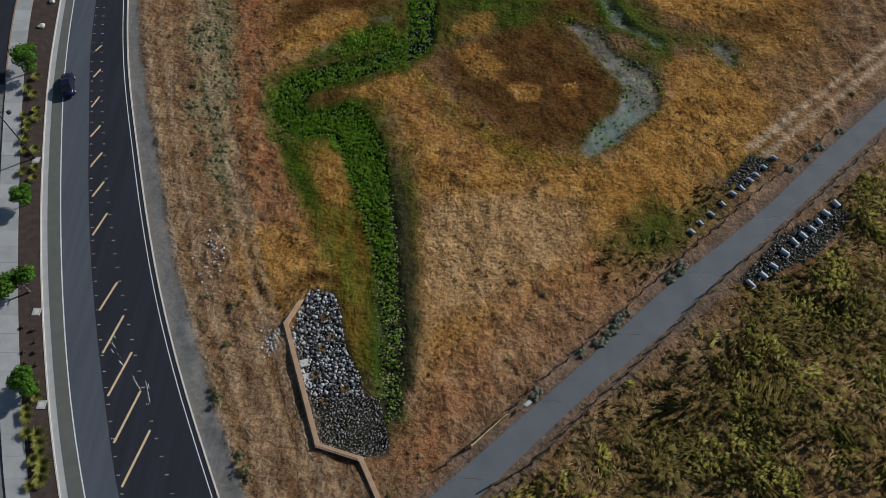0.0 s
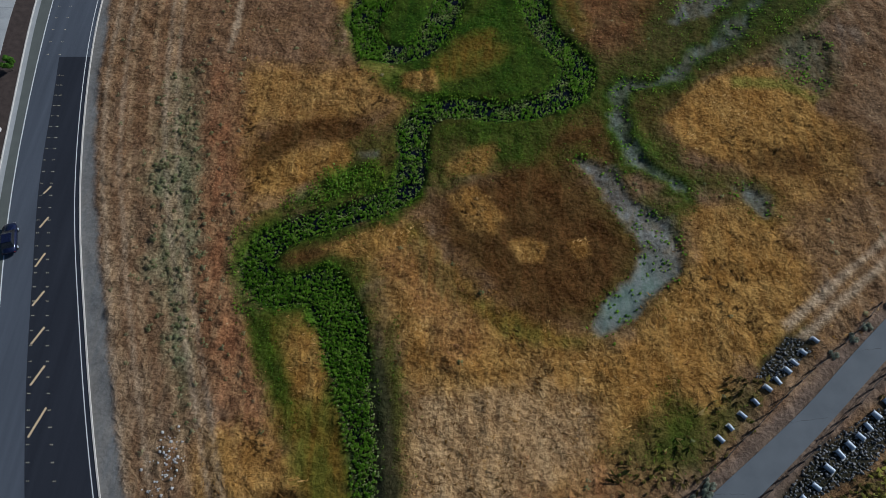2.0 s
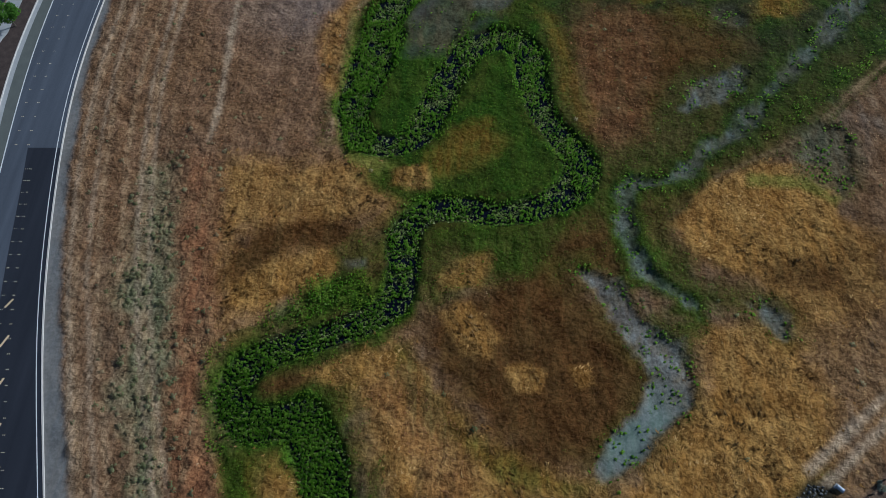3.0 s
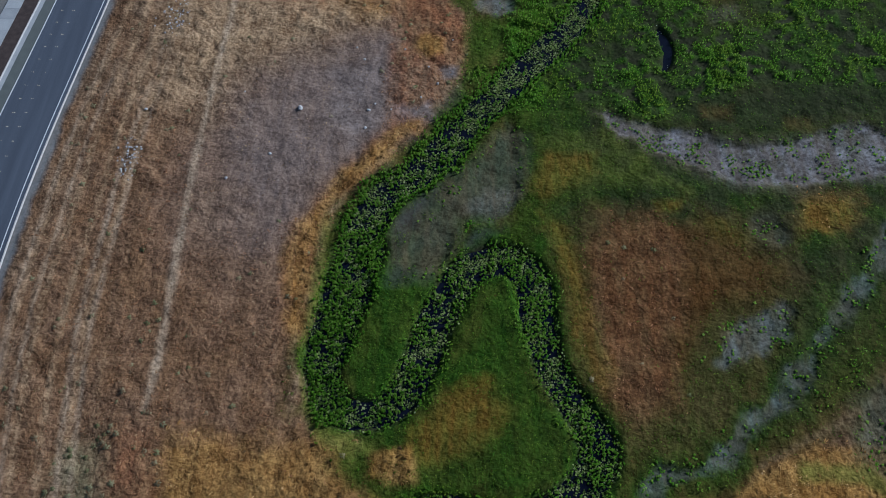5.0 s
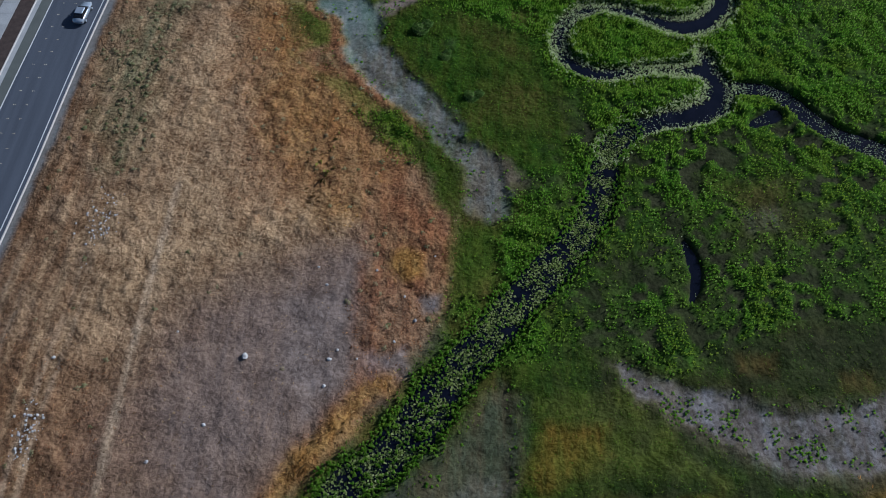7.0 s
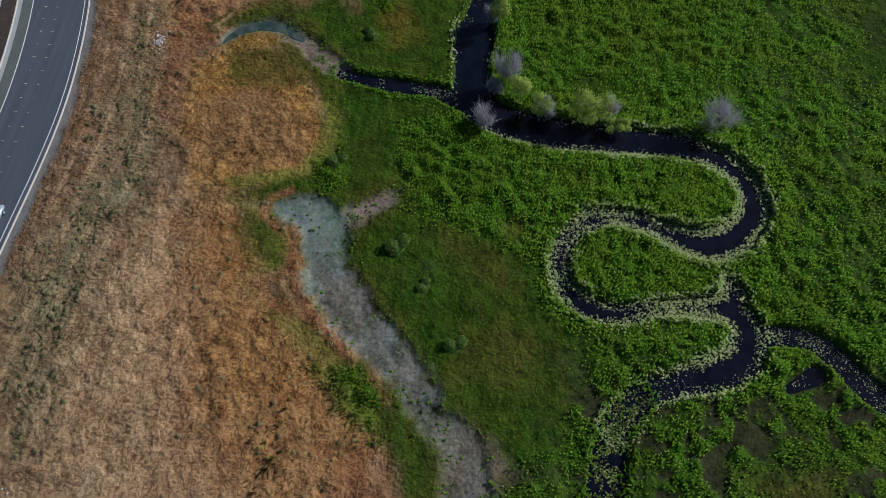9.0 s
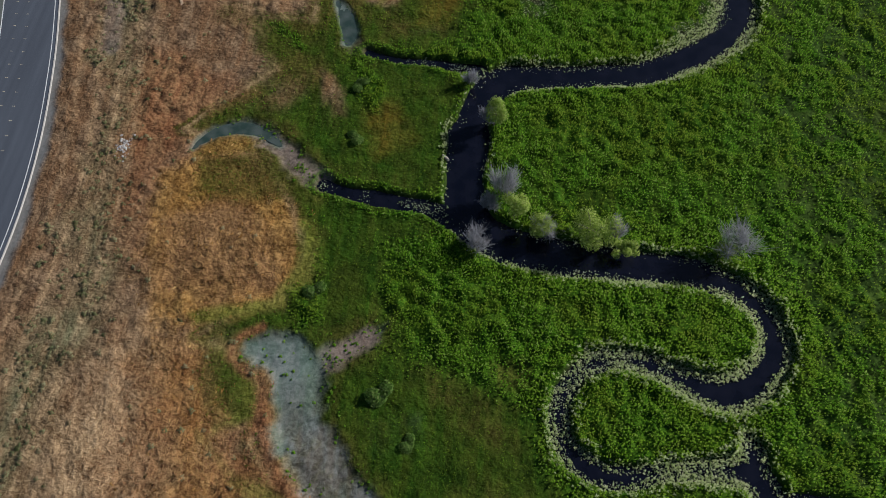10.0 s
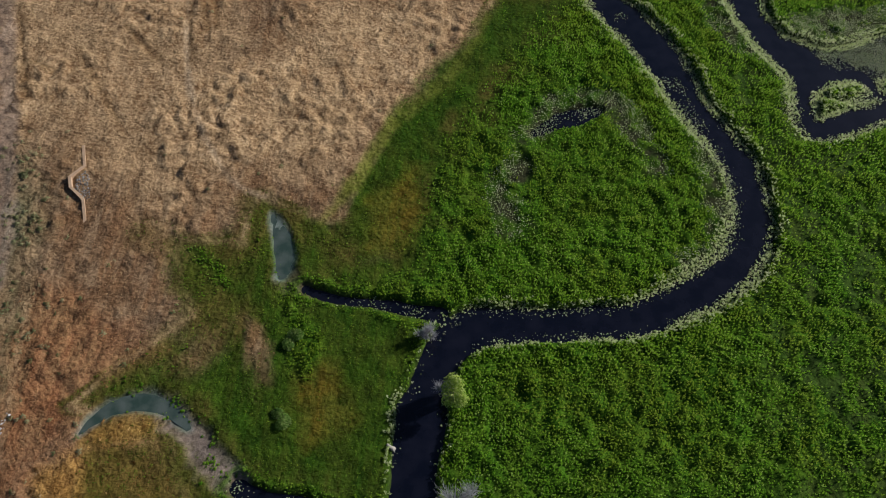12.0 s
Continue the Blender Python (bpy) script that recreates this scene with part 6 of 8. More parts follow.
kw, el = beside(KERB_WEST, ys), beside(EDGE_LINE, ys)
road = thing("road", "curving two-lane asphalt road with a hatched median", "road", kind="structure")
part("carriageway", ribbon(shifted(kw, 0.9), shifted(E_[:, 0], -0.14), -0.3, 0.02), old_asphalt, road)
END = 103.5
keep = ys <= END + 0.1
ys_new = np.append(ys[keep], END)
part("fresh_lane", ribbon(np.column_stack([beside(SEAM, ys_new), ys_new]), np.column_stack([road_east(ys_new) - 0.15, ys_new]), -0.2, 0.026), new_asphalt, road, "newly laid black asphalt lane")
part("gutter", ribbon(shifted(kw, 0.16), shifted(kw, 0.9), -0.3, 0.022), concrete, road, "pale concrete gutter pan")
part("bike_lane", ribbon(shifted(kw, 0.9), shifted(el, -0.08), -0.2, 0.026), gutter_grey, road)
part("edge_line", ribbon(shifted(el, -0.07), shifted(el, 0.07), -0.05, 0.031), white_paint, road)
part("shoulder_line", ribbon(shifted(E_[:, 0], -0.80), shifted(E_[:, 0], -0.69), -0.05, 0.031), white_paint, road)
for x1, y1, x2, y2 in HATCH:
    a, b = Vector((x1, y1, 0)), Vector((x2, y2, 0))
    s = Vector((-(b - a).y, (b - a).x, 0)).normalized() * 0.13
    part("hatch_stripe", ribbon([(a - s).xy, (b - s).xy], [(a + s).xy, (b + s).xy], -0.02, 0.033), tan_paint, road)
marker_bm = bmesh.new()
box_bm(marker_bm, (0.11, 0.09, 0.03), Matrix.Translation((0, 0, 0.035)), 0.008)
marker_mesh = bpy.data.meshes.new("raised_marker")
marker_bm.to_mesh(marker_mesh)
marker_mesh.materials.append(mottled("marker_ceramic", (0.65, 0.55, 0.35), (0.8, 0.72, 0.52), 3.0, 20, 0.5))
for line, shift in ((SEAM, 0.35), (HATCH_EAST, 0.0)):
    for y in np.arange(14, 100, 1.95):
        x = float(beside(line, np.array([y]))[0]) + shift
        for dx in (-0.11, 0.11):
            ob = new("raised_marker", marker_mesh)
            ob.parent, ob.location = road, (x + dx, y, 0)

for off in (-6.7, -4.9):
    for y in np.arange(104, 320, 2.6):
        x = float(road_east(np.array([y]))[0]) + off
        for dx in (-0.11, 0.11):
            ob = new("raised_marker", marker_mesh)
            ob.parent, ob.location = road, (x + dx, y, -0.006)

kerb = thing("kerb", "pale concrete kerb along the road", "kerb", kind="structure")
part("kerb_west", ribbon(shifted(kw, 0.0), shifted(kw, 0.16), -0.3, 0.15), kerb_concrete, kerb)
part("kerb_east", ribbon(shifted(E_[:, 0], -0.14), shifted(E_[:, 0], 0.04), -0.3, 0.09), kerb_concrete, kerb)
we = np.where(ys < 125, beside(WALK_EAST, ys), kw - 2.4)
bed = part("planting_bed", ribbon(shifted(we, 0.0), shifted(kw, 0.0), -0.3, 0.1), mulch)
tagged(bed, "dark bark mulch bed between kerb and pavement", "planting bed", kind="structure")
pavement = thing("pavement", "pale concrete pavement in square slabs", "pavement", kind="structure")
for y in np.arange(-6, 330, 2.4):
    yy = np.array([y + 0.012, y + 1.2, y + 2.388])
    e = np.where(yy < 125, beside(WALK_EAST, yy), beside(KERB_WEST, yy) - 2.4)
    part("slab", ribbon(np.column_stack([e - 2.55, yy]), np.column_stack([e, yy]), -0.2, 0.13), concrete, pavement)

yl = np.arange(72, 150, 2.0)
lot_e = np.where(yl < 125, beside(WALK_EAST, yl), beside(KERB_WEST, yl) - 2.4) - 2.56
part("lot_kerb", ribbon(np.column_stack([lot_e - 0.2, yl]), np.column_stack([lot_e, yl]), -0.2, 0.14), mottled("red_brown_kerb", (0.20, 0.12, 0.08), (0.34, 0.22, 0.16), 1, 10), kerb)
lot = part("side_lot", ribbon(np.column_stack([lot_e - 16, yl]), np.column_stack([lot_e - 0.2, yl]), -0.2, 0.03), new_asphalt)
tagged(lot, "dark asphalt lot beyond the pavement", "parking lot", kind="structure")
rs = np.random.RandomState(17)
for k in range(26):
    t = rs.rand()
    (x1, y1), (x2, y2) = (SPILL[0], SPILL[1]) if k < 18 else (SPILL[2], SPILL[3])
    p = np.array([x1 + (x2 - x1) * t, y1 + (y2 - y1) * t]) + (1 - t) * 0.7 * rs.randn(2) * np.array([0.6, 0.3])
    d = np.array([x2 - x1, y2 - y1])
    d = d / np.linalg.norm(d) * (0.25 + 0.6 * rs.rand())
    s = np.array([-d[1], d[0]]) * 0.05
    part("spill_streak", ribbon([p - s * 0.3, p + d * 0.5 - s, p + d], [p + s * 0.3, p + d * 0.5 + s, p + d + s * 0.1], 0.0, 0.0345), white_paint, road, "dried white splash on asphalt")

dark_seal = mottled("crack_seal", (0.015, 0.015, 0.016), (0.03, 0.03, 0.03), 4, 30, 0.9)

# ---- path ----
def even(line, n):
    p = smooth(line, 0.5)
    s = np.r_[0, np.cumsum(np.linalg.norm(np.diff(p[:, :2], axis=0), axis=1))]
    t = np.linspace(0, s[-1], n)
    return np.column_stack([np.interp(t, s, p[:, 0]), np.interp(t, s, p[:, 1])])


def stretched(line):
    p = np.array(line, float)
    d0, d1 = p[0] - p[-1], p[-1] - p[0]
    return np.vstack([p[0] + d0 * 0.25, p, p[-1] + d1 * 0.8])


pn, ps = even(stretched(PATH_NORTH), 60), even(stretched(PATH_SOUTH), 60)
path = tagged(part("path", ribbon(pn, ps, -0.3, 0.035), path_asphalt), "straight grey asphalt foot and cycle path", "path", kind="structure")
rs = np.random.RandomState(23)
for k in range(3, 57, 5):
    a, b = pn[k] + (ps[k] - pn[k]) * 0.04, pn[k] + (ps[k] - pn[k]) * (0.55 + 0.4 * rs.rand())
    u = (pn[k + 1] - pn[k]) / np.linalg.norm(pn[k + 1] - pn[k])
    mids = [a + (b - a) * q + u * 0.09 * rs.randn() for q in np.linspace(0, 1, 9)]
    part("crack", ribbon([m - u * 0.018 for m in mids], [m + u * 0.018 for m in mids], 0.0, 0.0385), dark_seal, path, "dark sealed crack")

# ---- plants of the valley floor ----
def spots(spacing, density, seed, y_range=(2, 330), x_range=(-62, 92)):
    """Scattered places: one in each cell of a loose grid, kept where the density allows."""
    r = np.random.RandomState(seed)
    x, y = np.meshgrid(np.arange(*x_range, spacing), np.arange(*y_range, spacing))
    x = (x + (r.rand(*x.shape) - 0.5) * spacing * 1.3).ravel()
    y = (y + (r.rand(*y.shape) - 0.5) * spacing * 1.3).ravel()
    ok = r.rand(len(x)) < at_field(density, x, y)
    return x[ok], y[ok], r


def clumps(name, x, y, r, blades, tall, reach, wide, material, label, category, base=None, comb=None, curl=0.55):
    """Clumps of leaf blades from one root; tall, reach and wide give low and high. comb: a common lean."""
    n = len(x)
    z = at_field(height, x, y) - 0.03 if base is None else base
    size = 0.75 + 0.5 * r.rand(n)
    verts = np.zeros((n, 1 + 3 * blades, 3))
    verts[:, 0] = np.stack([x, y, z], -1) if np.ndim(z) else np.stack([x, y, np.full(n, z)], -1)
    root = verts[:, 0].copy()
    for k in range(blades):
        a = 6.283 * (k + r.rand(n)) / blades
        h = (tall[0] + (tall[1] - tall[0]) * r.rand(n)) * size
        q = (reach[0] + (reach[1] - reach[0]) * r.rand(n)) * size
        w = (wide[0] + (wide[1] - wide[0]) * r.rand(n)) * size
        d = np.stack([np.cos(a), np.sin(a), 0 * a], -1)
        lean = d * q[:, None]
        if comb is not None:
            lean = lean * 0.45 + np.stack([comb[0], comb[1], 0 * a], -1) * q[:, None]
        side = np.stack([-d[:, 1], d[:, 0], 0 * a], -1) * w[:, None]
        up = np.stack([0 * a, 0 * a, h], -1)
        mid = root + lean * curl + up * 0.75
        verts[:, 1 + 3 * k] = mid - side
        verts[:, 2 + 3 * k] = root + lean + up
        verts[:, 3 + 3 * k] = mid + side
    nor = verts - root[:, None]
    nor[..., 2] = np.abs(nor[..., 2]) + 0.9 * np.linalg.norm(nor, axis=-1) + 0.05
    nor = (nor / np.linalg.norm(nor, axis=-1)[..., None]).reshape(-1, 3)
    i0 = (np.arange(n) * (1 + 3 * blades))[:, None]
    faces = np.concatenate([np.stack([i0[:, 0], i0[:, 0] + 1 + 3 * k, i0[:, 0] + 2 + 3 * k, i0[:, 0] + 3 + 3 * k], -1) for k in range(blades)])
    return soup(name, verts.reshape(-1, 3), faces, material, label, category, nor)


def pads(name, x, y, r, size, z, material, label, category):
    """Small leaves that lie about flat on water or bank."""
    n = len(x)
    a = 6.283 * r.rand(n)
    s = size[0] + (size[1] - size[0]) * r.rand(n) ** 2
    verts = np.zeros((n, 4, 3))
    for k in range(4):
        b = a + k * 1.5708
        f = s * (0.7 + 0.5 * r.rand(n))
        verts[:, k] = np.stack([x + np.cos(b) * f, y + np.sin(b) * f, z + 0.10 * r.rand(n)], -1)
    faces = np.arange(n * 4).reshape(-1, 4)
    return soup(name, verts.reshape(-1, 3), faces, material, label, category)


tread_gap = 1 - 0.9 * np.clip(tread, 0, 1)
off_water = np.clip((d_open - 0.1) / 0.5, 0, 1)
off_road = np.clip((from_kerb - 1.6) / 1.5, 0, 1) * np.clip((d_path - 0.9) / 0.8, 0, 1) * np.clip(np.minimum(d_rip, d_stones) / 0.5, 0, 1)
clear = off_road * off_water * np.clip(1.1 - soft(d_mud, 0.8) * 1.05, 0, 1)
gaps = 0.5 + 0.5 * np.clip(1.3 * wobble(gx, gy, 4.5, 41) + 1.2 * wobble(gx, gy, 1.8, 42) + 0.3, -1, 1)
tufty = 0.5 + 0.5 * np.clip(1.5 * wobble(gx, gy, 2.6, 43) + wobble(gx, gy, 9, 44), -1, 1)

reed_mat = leafy("reed_leaf", [(0.068, 0.18, 0.008), (0.105, 0.25, 0.011), (0.145, 0.31, 0.016), (0.19, 0.36, 0.025), (0.28, 0.42, 0.09)], [(0.075, 0.15, 0.009), (0.13, 0.22, 0.013), (0.19, 0.30, 0.019), (0.25, 0.34, 0.04)], 26)
meadow_mat = leafy("meadow_blade", [(0.040, 0.10, 0.006), (0.066, 0.145, 0.008), (0.098, 0.18, 0.011), (0.135, 0.18, 0.018)], [(0.048, 0.086, 0.007), (0.082, 0.130, 0.010), (0.125, 0.168, 0.016)], 14)
straw_mat = leafy("straw_blade", [(0.20, 0.13, 0.062), (0.29, 0.195, 0.10), (0.38, 0.27, 0.145), (0.48, 0.35, 0.20)], [(0.16, 0.088, 0.040), (0.24, 0.14, 0.066), (0.32, 0.20, 0.10)], 12)
gold_mat = leafy("gold_blade", [(0.20, 0.105, 0.028), (0.32, 0.175, 0.050), (0.44, 0.265, 0.088), (0.54, 0.36, 0.15)], [(0.16, 0.078, 0.021), (0.25, 0.13, 0.035), (0.34, 0.19, 0.06)], 9)
rust_mat = leafy("rust_blade", [(0.045, 0.022, 0.008), (0.08, 0.04, 0.013), (0.125, 0.065, 0.021), (0.08, 0.064, 0.016)])
red_mat = leafy("red_blade", [(0.17, 0.078, 0.036), (0.28, 0.135, 0.062), (0.38, 0.205, 0.10)])
weed_mat = leafy("weed_leaf", [(0.12, 0.135, 0.055), (0.18, 0.195, 0.09), (0.26, 0.26, 0.14), (0.26, 0.205, 0.115)])
olive_mat = leafy("olive_blade", [(0.055, 0.050, 0.015), (0.11, 0.095, 0.025), (0.18, 0.155, 0.043), (0.25, 0.19, 0.075)])
lime_mat = leafy("lime_blade", [(0.19, 0.20, 0.03), (0.30, 0.30, 0.06), (0.43, 0.41, 0.13)])
bank_mat = leafy("bank_reed_leaf", [(0.33, 0.43, 0.15), (0.43, 0.52, 0.23), (0.50, 0.58, 0.29), (0.60, 0.65, 0.40)])
pad_mat = leafy("pondweed", [(0.20, 0.27, 0.10), (0.30, 0.36, 0.17), (0.42, 0.47, 0.27), (0.52, 0.55, 0.38)])
brook_pad_mat = leafy("brook_pad", [(0.14, 0.21, 0.04), (0.22, 0.29, 0.07), (0.31, 0.37, 0.12), (0.40, 0.44, 0.20)])
young_mat = leafy("young_reed_leaf", [(0.15, 0.30, 0.015), (0.22, 0.40, 0.024), (0.31, 0.49, 0.05)])
mat_leaf = leafy("weed_mat", [(0.022, 0.036, 0.010), (0.040, 0.062, 0.016), (0.065, 0.092, 0.026)])
brook_mat = leafy("brook_leaf", [(0.06, 0.16, 0.008), (0.10, 0.23, 0.013), (0.15, 0.30, 0.020), (0.22, 0.36, 0.05)])

straights = np.maximum(np.clip((gy - 219) / 4, 0, 1) * np.clip((264 - gy) / 4, 0, 1) * np.clip((46 - gx) / 4, 0, 1), np.clip((192 - gy) / 3, 0, 1))
narrows = 1 - 0.8 * np.clip((gx - 7) / 2, 0, 1) * np.clip((21 - gx) / 3, 0, 1) * np.clip((gy - 226) / 3, 0, 1) * np.clip((255 - gy) / 3, 0, 1)
thin = 1 - 0.85 * soft(d_weedy + 0.5 * rag, 0.8)
x, y, r = spots(0.26, weights["lush"] * clear * thin * (0.42 + 0.58 * gaps) * (1 - np.clip(1.2 * damp, 0, 0.93)), 51, x_range=(-32, 84))
clumps("reeds", x, y, r, 4, (0.10, 0.42), (0.07, 0.19), (0.045, 0.085), reed_mat, "dense bright green marsh reeds in clumps", "reeds")
x, y, r = spots(0.34, weights["lush"] * clear * thin * np.clip(1.15 - (d_wide - 0.5) / np.interp(gy, [262, 285], [5, 12]), 0, 1) * (0.35 + 0.5 * gaps), 67, x_range=(-5, 84))
clumps("young_reeds", x, y, r, 4, (0.22, 0.50), (0.06, 0.17), (0.045, 0.08), young_mat, "fresh yellow-green reeds near the open water", "reeds")
x, y, r = spots(0.25, narrows * np.clip(1.5 - np.abs(d_wide - 0.15 - 0.2 * straights + 0.3 * rag) / (0.85 - 0.5 * straights), 0, 0.98) * off_road * np.clip(0.75 + 0.7 * wobble(gx, gy, 16, 79), 0.35, 1), 60)
clumps("bank_reeds", x, y, r, 5, (0.12, 0.42), (0.11, 0.26), (0.045, 0.08), bank_mat, "pale yellow-green reeds along the open water", "reeds", base=np.maximum(at_field(height, x, y), WATER) - 0.02)
sprout = np.clip(0.10 + 0.6 * wobble(gx, gy, 2.2, 45) + 0.35 * wobble(gx, gy, 7.0, 46), 0, 1) * (1 - soft(d_muds["mud_grey"], 1.0)) * (1 - 0.7 * soft(d_muds["mud_flat"], 1.0))
sprout = np.maximum(sprout, soft(d_muds["mud_sand"] - 0.8, 1.2) * np.clip(-0.05 + 0.9 * wobble(gx, gy, 2.6, 45) + 0.7 * wobble(gx, gy, 7.0, 46), 0, 1))
x, y, r = spots(0.45, soft(d_mud - 0.6, 0.8) * off_water * sprout, 61)
clumps("mud_plants", x, y, r, 7, (0.05, 0.22), (0.10, 0.26), (0.05, 0.09), brook_mat, "small green plants sprouting from drying mud", "water plants")
x, y, r = spots(0.52, (weights["meadow"] + weights["moss"] * 0.7) * clear, 52)
clumps("meadow_grass", x, y, r, 5, (0.02, 0.08), (0.12, 0.32), (0.03, 0.06), meadow_mat, "short olive green meadow grass and sedge", "grass")
x, y, r = spots(0.50, (weights["straw"] + 0.9 * weights["verge"] + 0.4 * weights["bare"] * tufty ** 3 + 0.4 * weights["weeds"]) * clear * tread_gap * (0.4 + 0.3 * tufty), 53)
lx, ly = 0.7 * wobble(x, y, 14, 61), 0.7 * wobble(x, y, 14, 62)
clumps("dry_grass", x, y, r, 5, (0.01, 0.06), (0.18, 0.45), (0.025, 0.06), straw_mat, "dry straw-coloured grass, flattened in places", "dry grass", comb=(lx, ly))
x, y, r = spots(0.46, weights["gold"] * clear * (0.45 + 0.55 * tufty), 54)
lx, ly = 1.0 * wobble(x, y, 8, 63), 1.0 * wobble(x, y, 8, 64)
clumps("golden_grass", x, y, r, 5, (0.02, 0.09), (0.3, 0.7), (0.03, 0.07), gold_mat, "tall golden dry grass, lodged in swirls", "dry grass", comb=(lx, ly))
x, y, r = spots(0.55, weights["rust"] * clear, 55)
clumps("rusty_sedge", x, y, r, 5, (0.01, 0.05), (0.15, 0.36), (0.03, 0.06), rust_mat, "rust-brown dried sedge", "sedge")
x, y, r = spots(0.55, weights["red"] * clear, 62)
clumps("reddish_grass", x, y, r, 5, (0.02, 0.08), (0.18, 0.42), (0.03, 0.07), red_mat, "reddish dry grass in lumps", "dry grass")
x, y, r = spots(0.5, (weights["weeds"] * 0.65 + weights["red"] * 0.06 + weights["straw"] * 0.02 * tufty + weights["olive"] * 0.08) * clear * np.clip(gaps * 1.6 - 0.45, 0, 1), 56)
clumps("grey_weeds", x, y, r, 9, (0.05, 0.18), (0.22, 0.5), (0.05, 0.10), weed_mat, "grey-green weeds growing in loose clumps", "weeds")
lodge = wobble(gx, gy, 11, 47) + 0.5 * wobble(gx, gy, 4.5, 48)
pale = np.clip(wobble(gx, gy, 13, 49) * 2.0 + 0.6 * wobble(gx, gy, 4, 50) - 0.05, 0, 1)
x, y, r = spots(0.5, weights["olive"] * clear * np.clip(1.1 - pale, 0, 1), 57)
lx, ly = 1.0 * wobble(x, y, 7, 65), 1.0 * wobble(x, y, 7, 66)
clumps("scrub", x, y, r, 7, (0.12, 0.5), (0.35, 0.95), (0.05, 0.12), olive_mat, "matted olive and brown scrub grass", "scrub", comb=(lx, ly))
x, y, r = spots(0.42, weights["olive"] * clear * np.clip(3.4 * lodge - 0.7, 0, 1), 63)
lx, ly = 1.1 * wobble(x, y, 4, 67), 1.1 * wobble(x, y, 4, 68)
clumps("lime_grass", x, y, r, 7, (0.12, 0.45), (0.3, 0.75), (0.05, 0.11), lime_mat, "yellow-green long grass, combed over by wind", "grass", comb=(lx, ly))
x, y, r = spots(0.5, weights["olive"] * clear * pale, 64)
lx, ly = 1.1 * wobble(x, y, 5, 69), 1.1 * wobble(x, y, 5, 70)
clumps("lodged_straw", x, y, r, 6, (0.08, 0.3), (0.4, 1.0), (0.03, 0.07), straw_mat, "pale lodged straw lying in swirls", "dry grass", comb=(lx, ly))
shelf = (1 - 0.75 * straights) * np.clip(1 - np.abs(d_wide + 0.45 + 0.4 * rag) / 0.8, 0, 1) * (0.5 + 0.5 * np.clip(0.6 + wobble(gx, gy, 12, 71), 0, 1))
shelf = shelf * narrows
shelf = np.maximum(shelf, 0.30 * narrows * soft(d_open, 0.5) * np.clip(0.25 + wobble(gx, gy, 9, 72) + 0.5 * wobble(gx, gy, 2.5, 73), 0, 1) * (d_wide > 0.3))
shelf = np.maximum(shelf, 0.45 * soft(band(CHANNELS["river_east"]), 0.6) * np.clip(0.5 + wobble(gx, gy, 4, 80), 0, 1))
shelf = np.maximum(shelf, 0.95 * soft(band(WEEDY["weedy_lagoon"]) + rag, 1.0) * np.clip(0.8 + 0.6 * wobble(gx, gy, 5, 78), 0, 1))
brook_shelf = (0.9 * soft(d_brook + 0.3, 0.5) * np.clip(0.62 + 0.9 * wobble(gx, gy, 2.4, 74), 0, 1))
shelf = np.maximum(shelf, 0.55 * soft(d_weedy + 0.6 * rag, 0.7) * np.clip(0.6 + 0.7 * wobble(gx, gy, 4, 77), 0, 1))
x, y, r = spots(0.15, np.clip(shelf * 1.1, 0, 1) * 0.9, 58)
pads("pondweed", x, y, r, (0.055, 0.13), np.maximum(at_field(height, x, y), WATER) + 0.02, pad_mat, "pale floating pondweed along the banks", "pondweed")
x, y, r = spots(0.30, np.clip(soft(d_brook + 0.2, 0.5) * (0.5 + 0.7 * wobble(gx, gy, 3, 74)), 0, 1), 66)
pads("brook_mats", x, y, r, (0.10, 0.26), np.maximum(at_field(height, x, y), WATER) + 0.01, mat_leaf, "dull dark green weed mats lying on the brook", "water plants")
x, y, r = spots(0.19, np.clip(brook_shelf, 0, 1), 65)
pads("brook_pads", x, y, r, (0.07, 0.20), np.maximum(at_field(height, x, y), WATER) + 0.02, brook_pad_mat, "yellow-green floating leaves on the brook", "water plants")
rows_ = np.clip(0.5 + 0.9 * wobble(gx, gy, 3.2, 75) + 0.5 * wobble(gx, gy, 1.4, 76), 0, 1)
south = np.clip((80 - gy) / 20, 0, 1)
wet_edge = np.clip(1.15 - np.abs(d_wet_brook - 0.25 + 0.4 * rag) / 0.7, 0, 1)
fill = soft(d_dry_brook + 0.1, 0.5) * (0.10 + 0.70 * south + 0.5 * rows_) + 0.75 * wet_edge + soft(d_wet_brook + 0.3, 0.6) * (0.02 + 0.40 * rows_ * np.clip((155 - gy) / 15, 0, 1))
fill = fill * np.interp(gy, [22, 36, 54], [0.06, 0.25, 1.0])
x, y, r = spots(0.26, np.clip(fill, 0, 1) * off_road * np.clip(band(CHANNELS["bank_shade"]) / 0.8 + 0.2, 0.04, 1), 59)
clumps("brook_plants", x, y, r, 6, (0.22, 0.62), (0.10, 0.25), (0.05, 0.09), brook_mat, "lush broad-leaved plants filling the brook", "water plants",
       base=np.maximum(at_field(height, x, y), WATER) - 0.02)

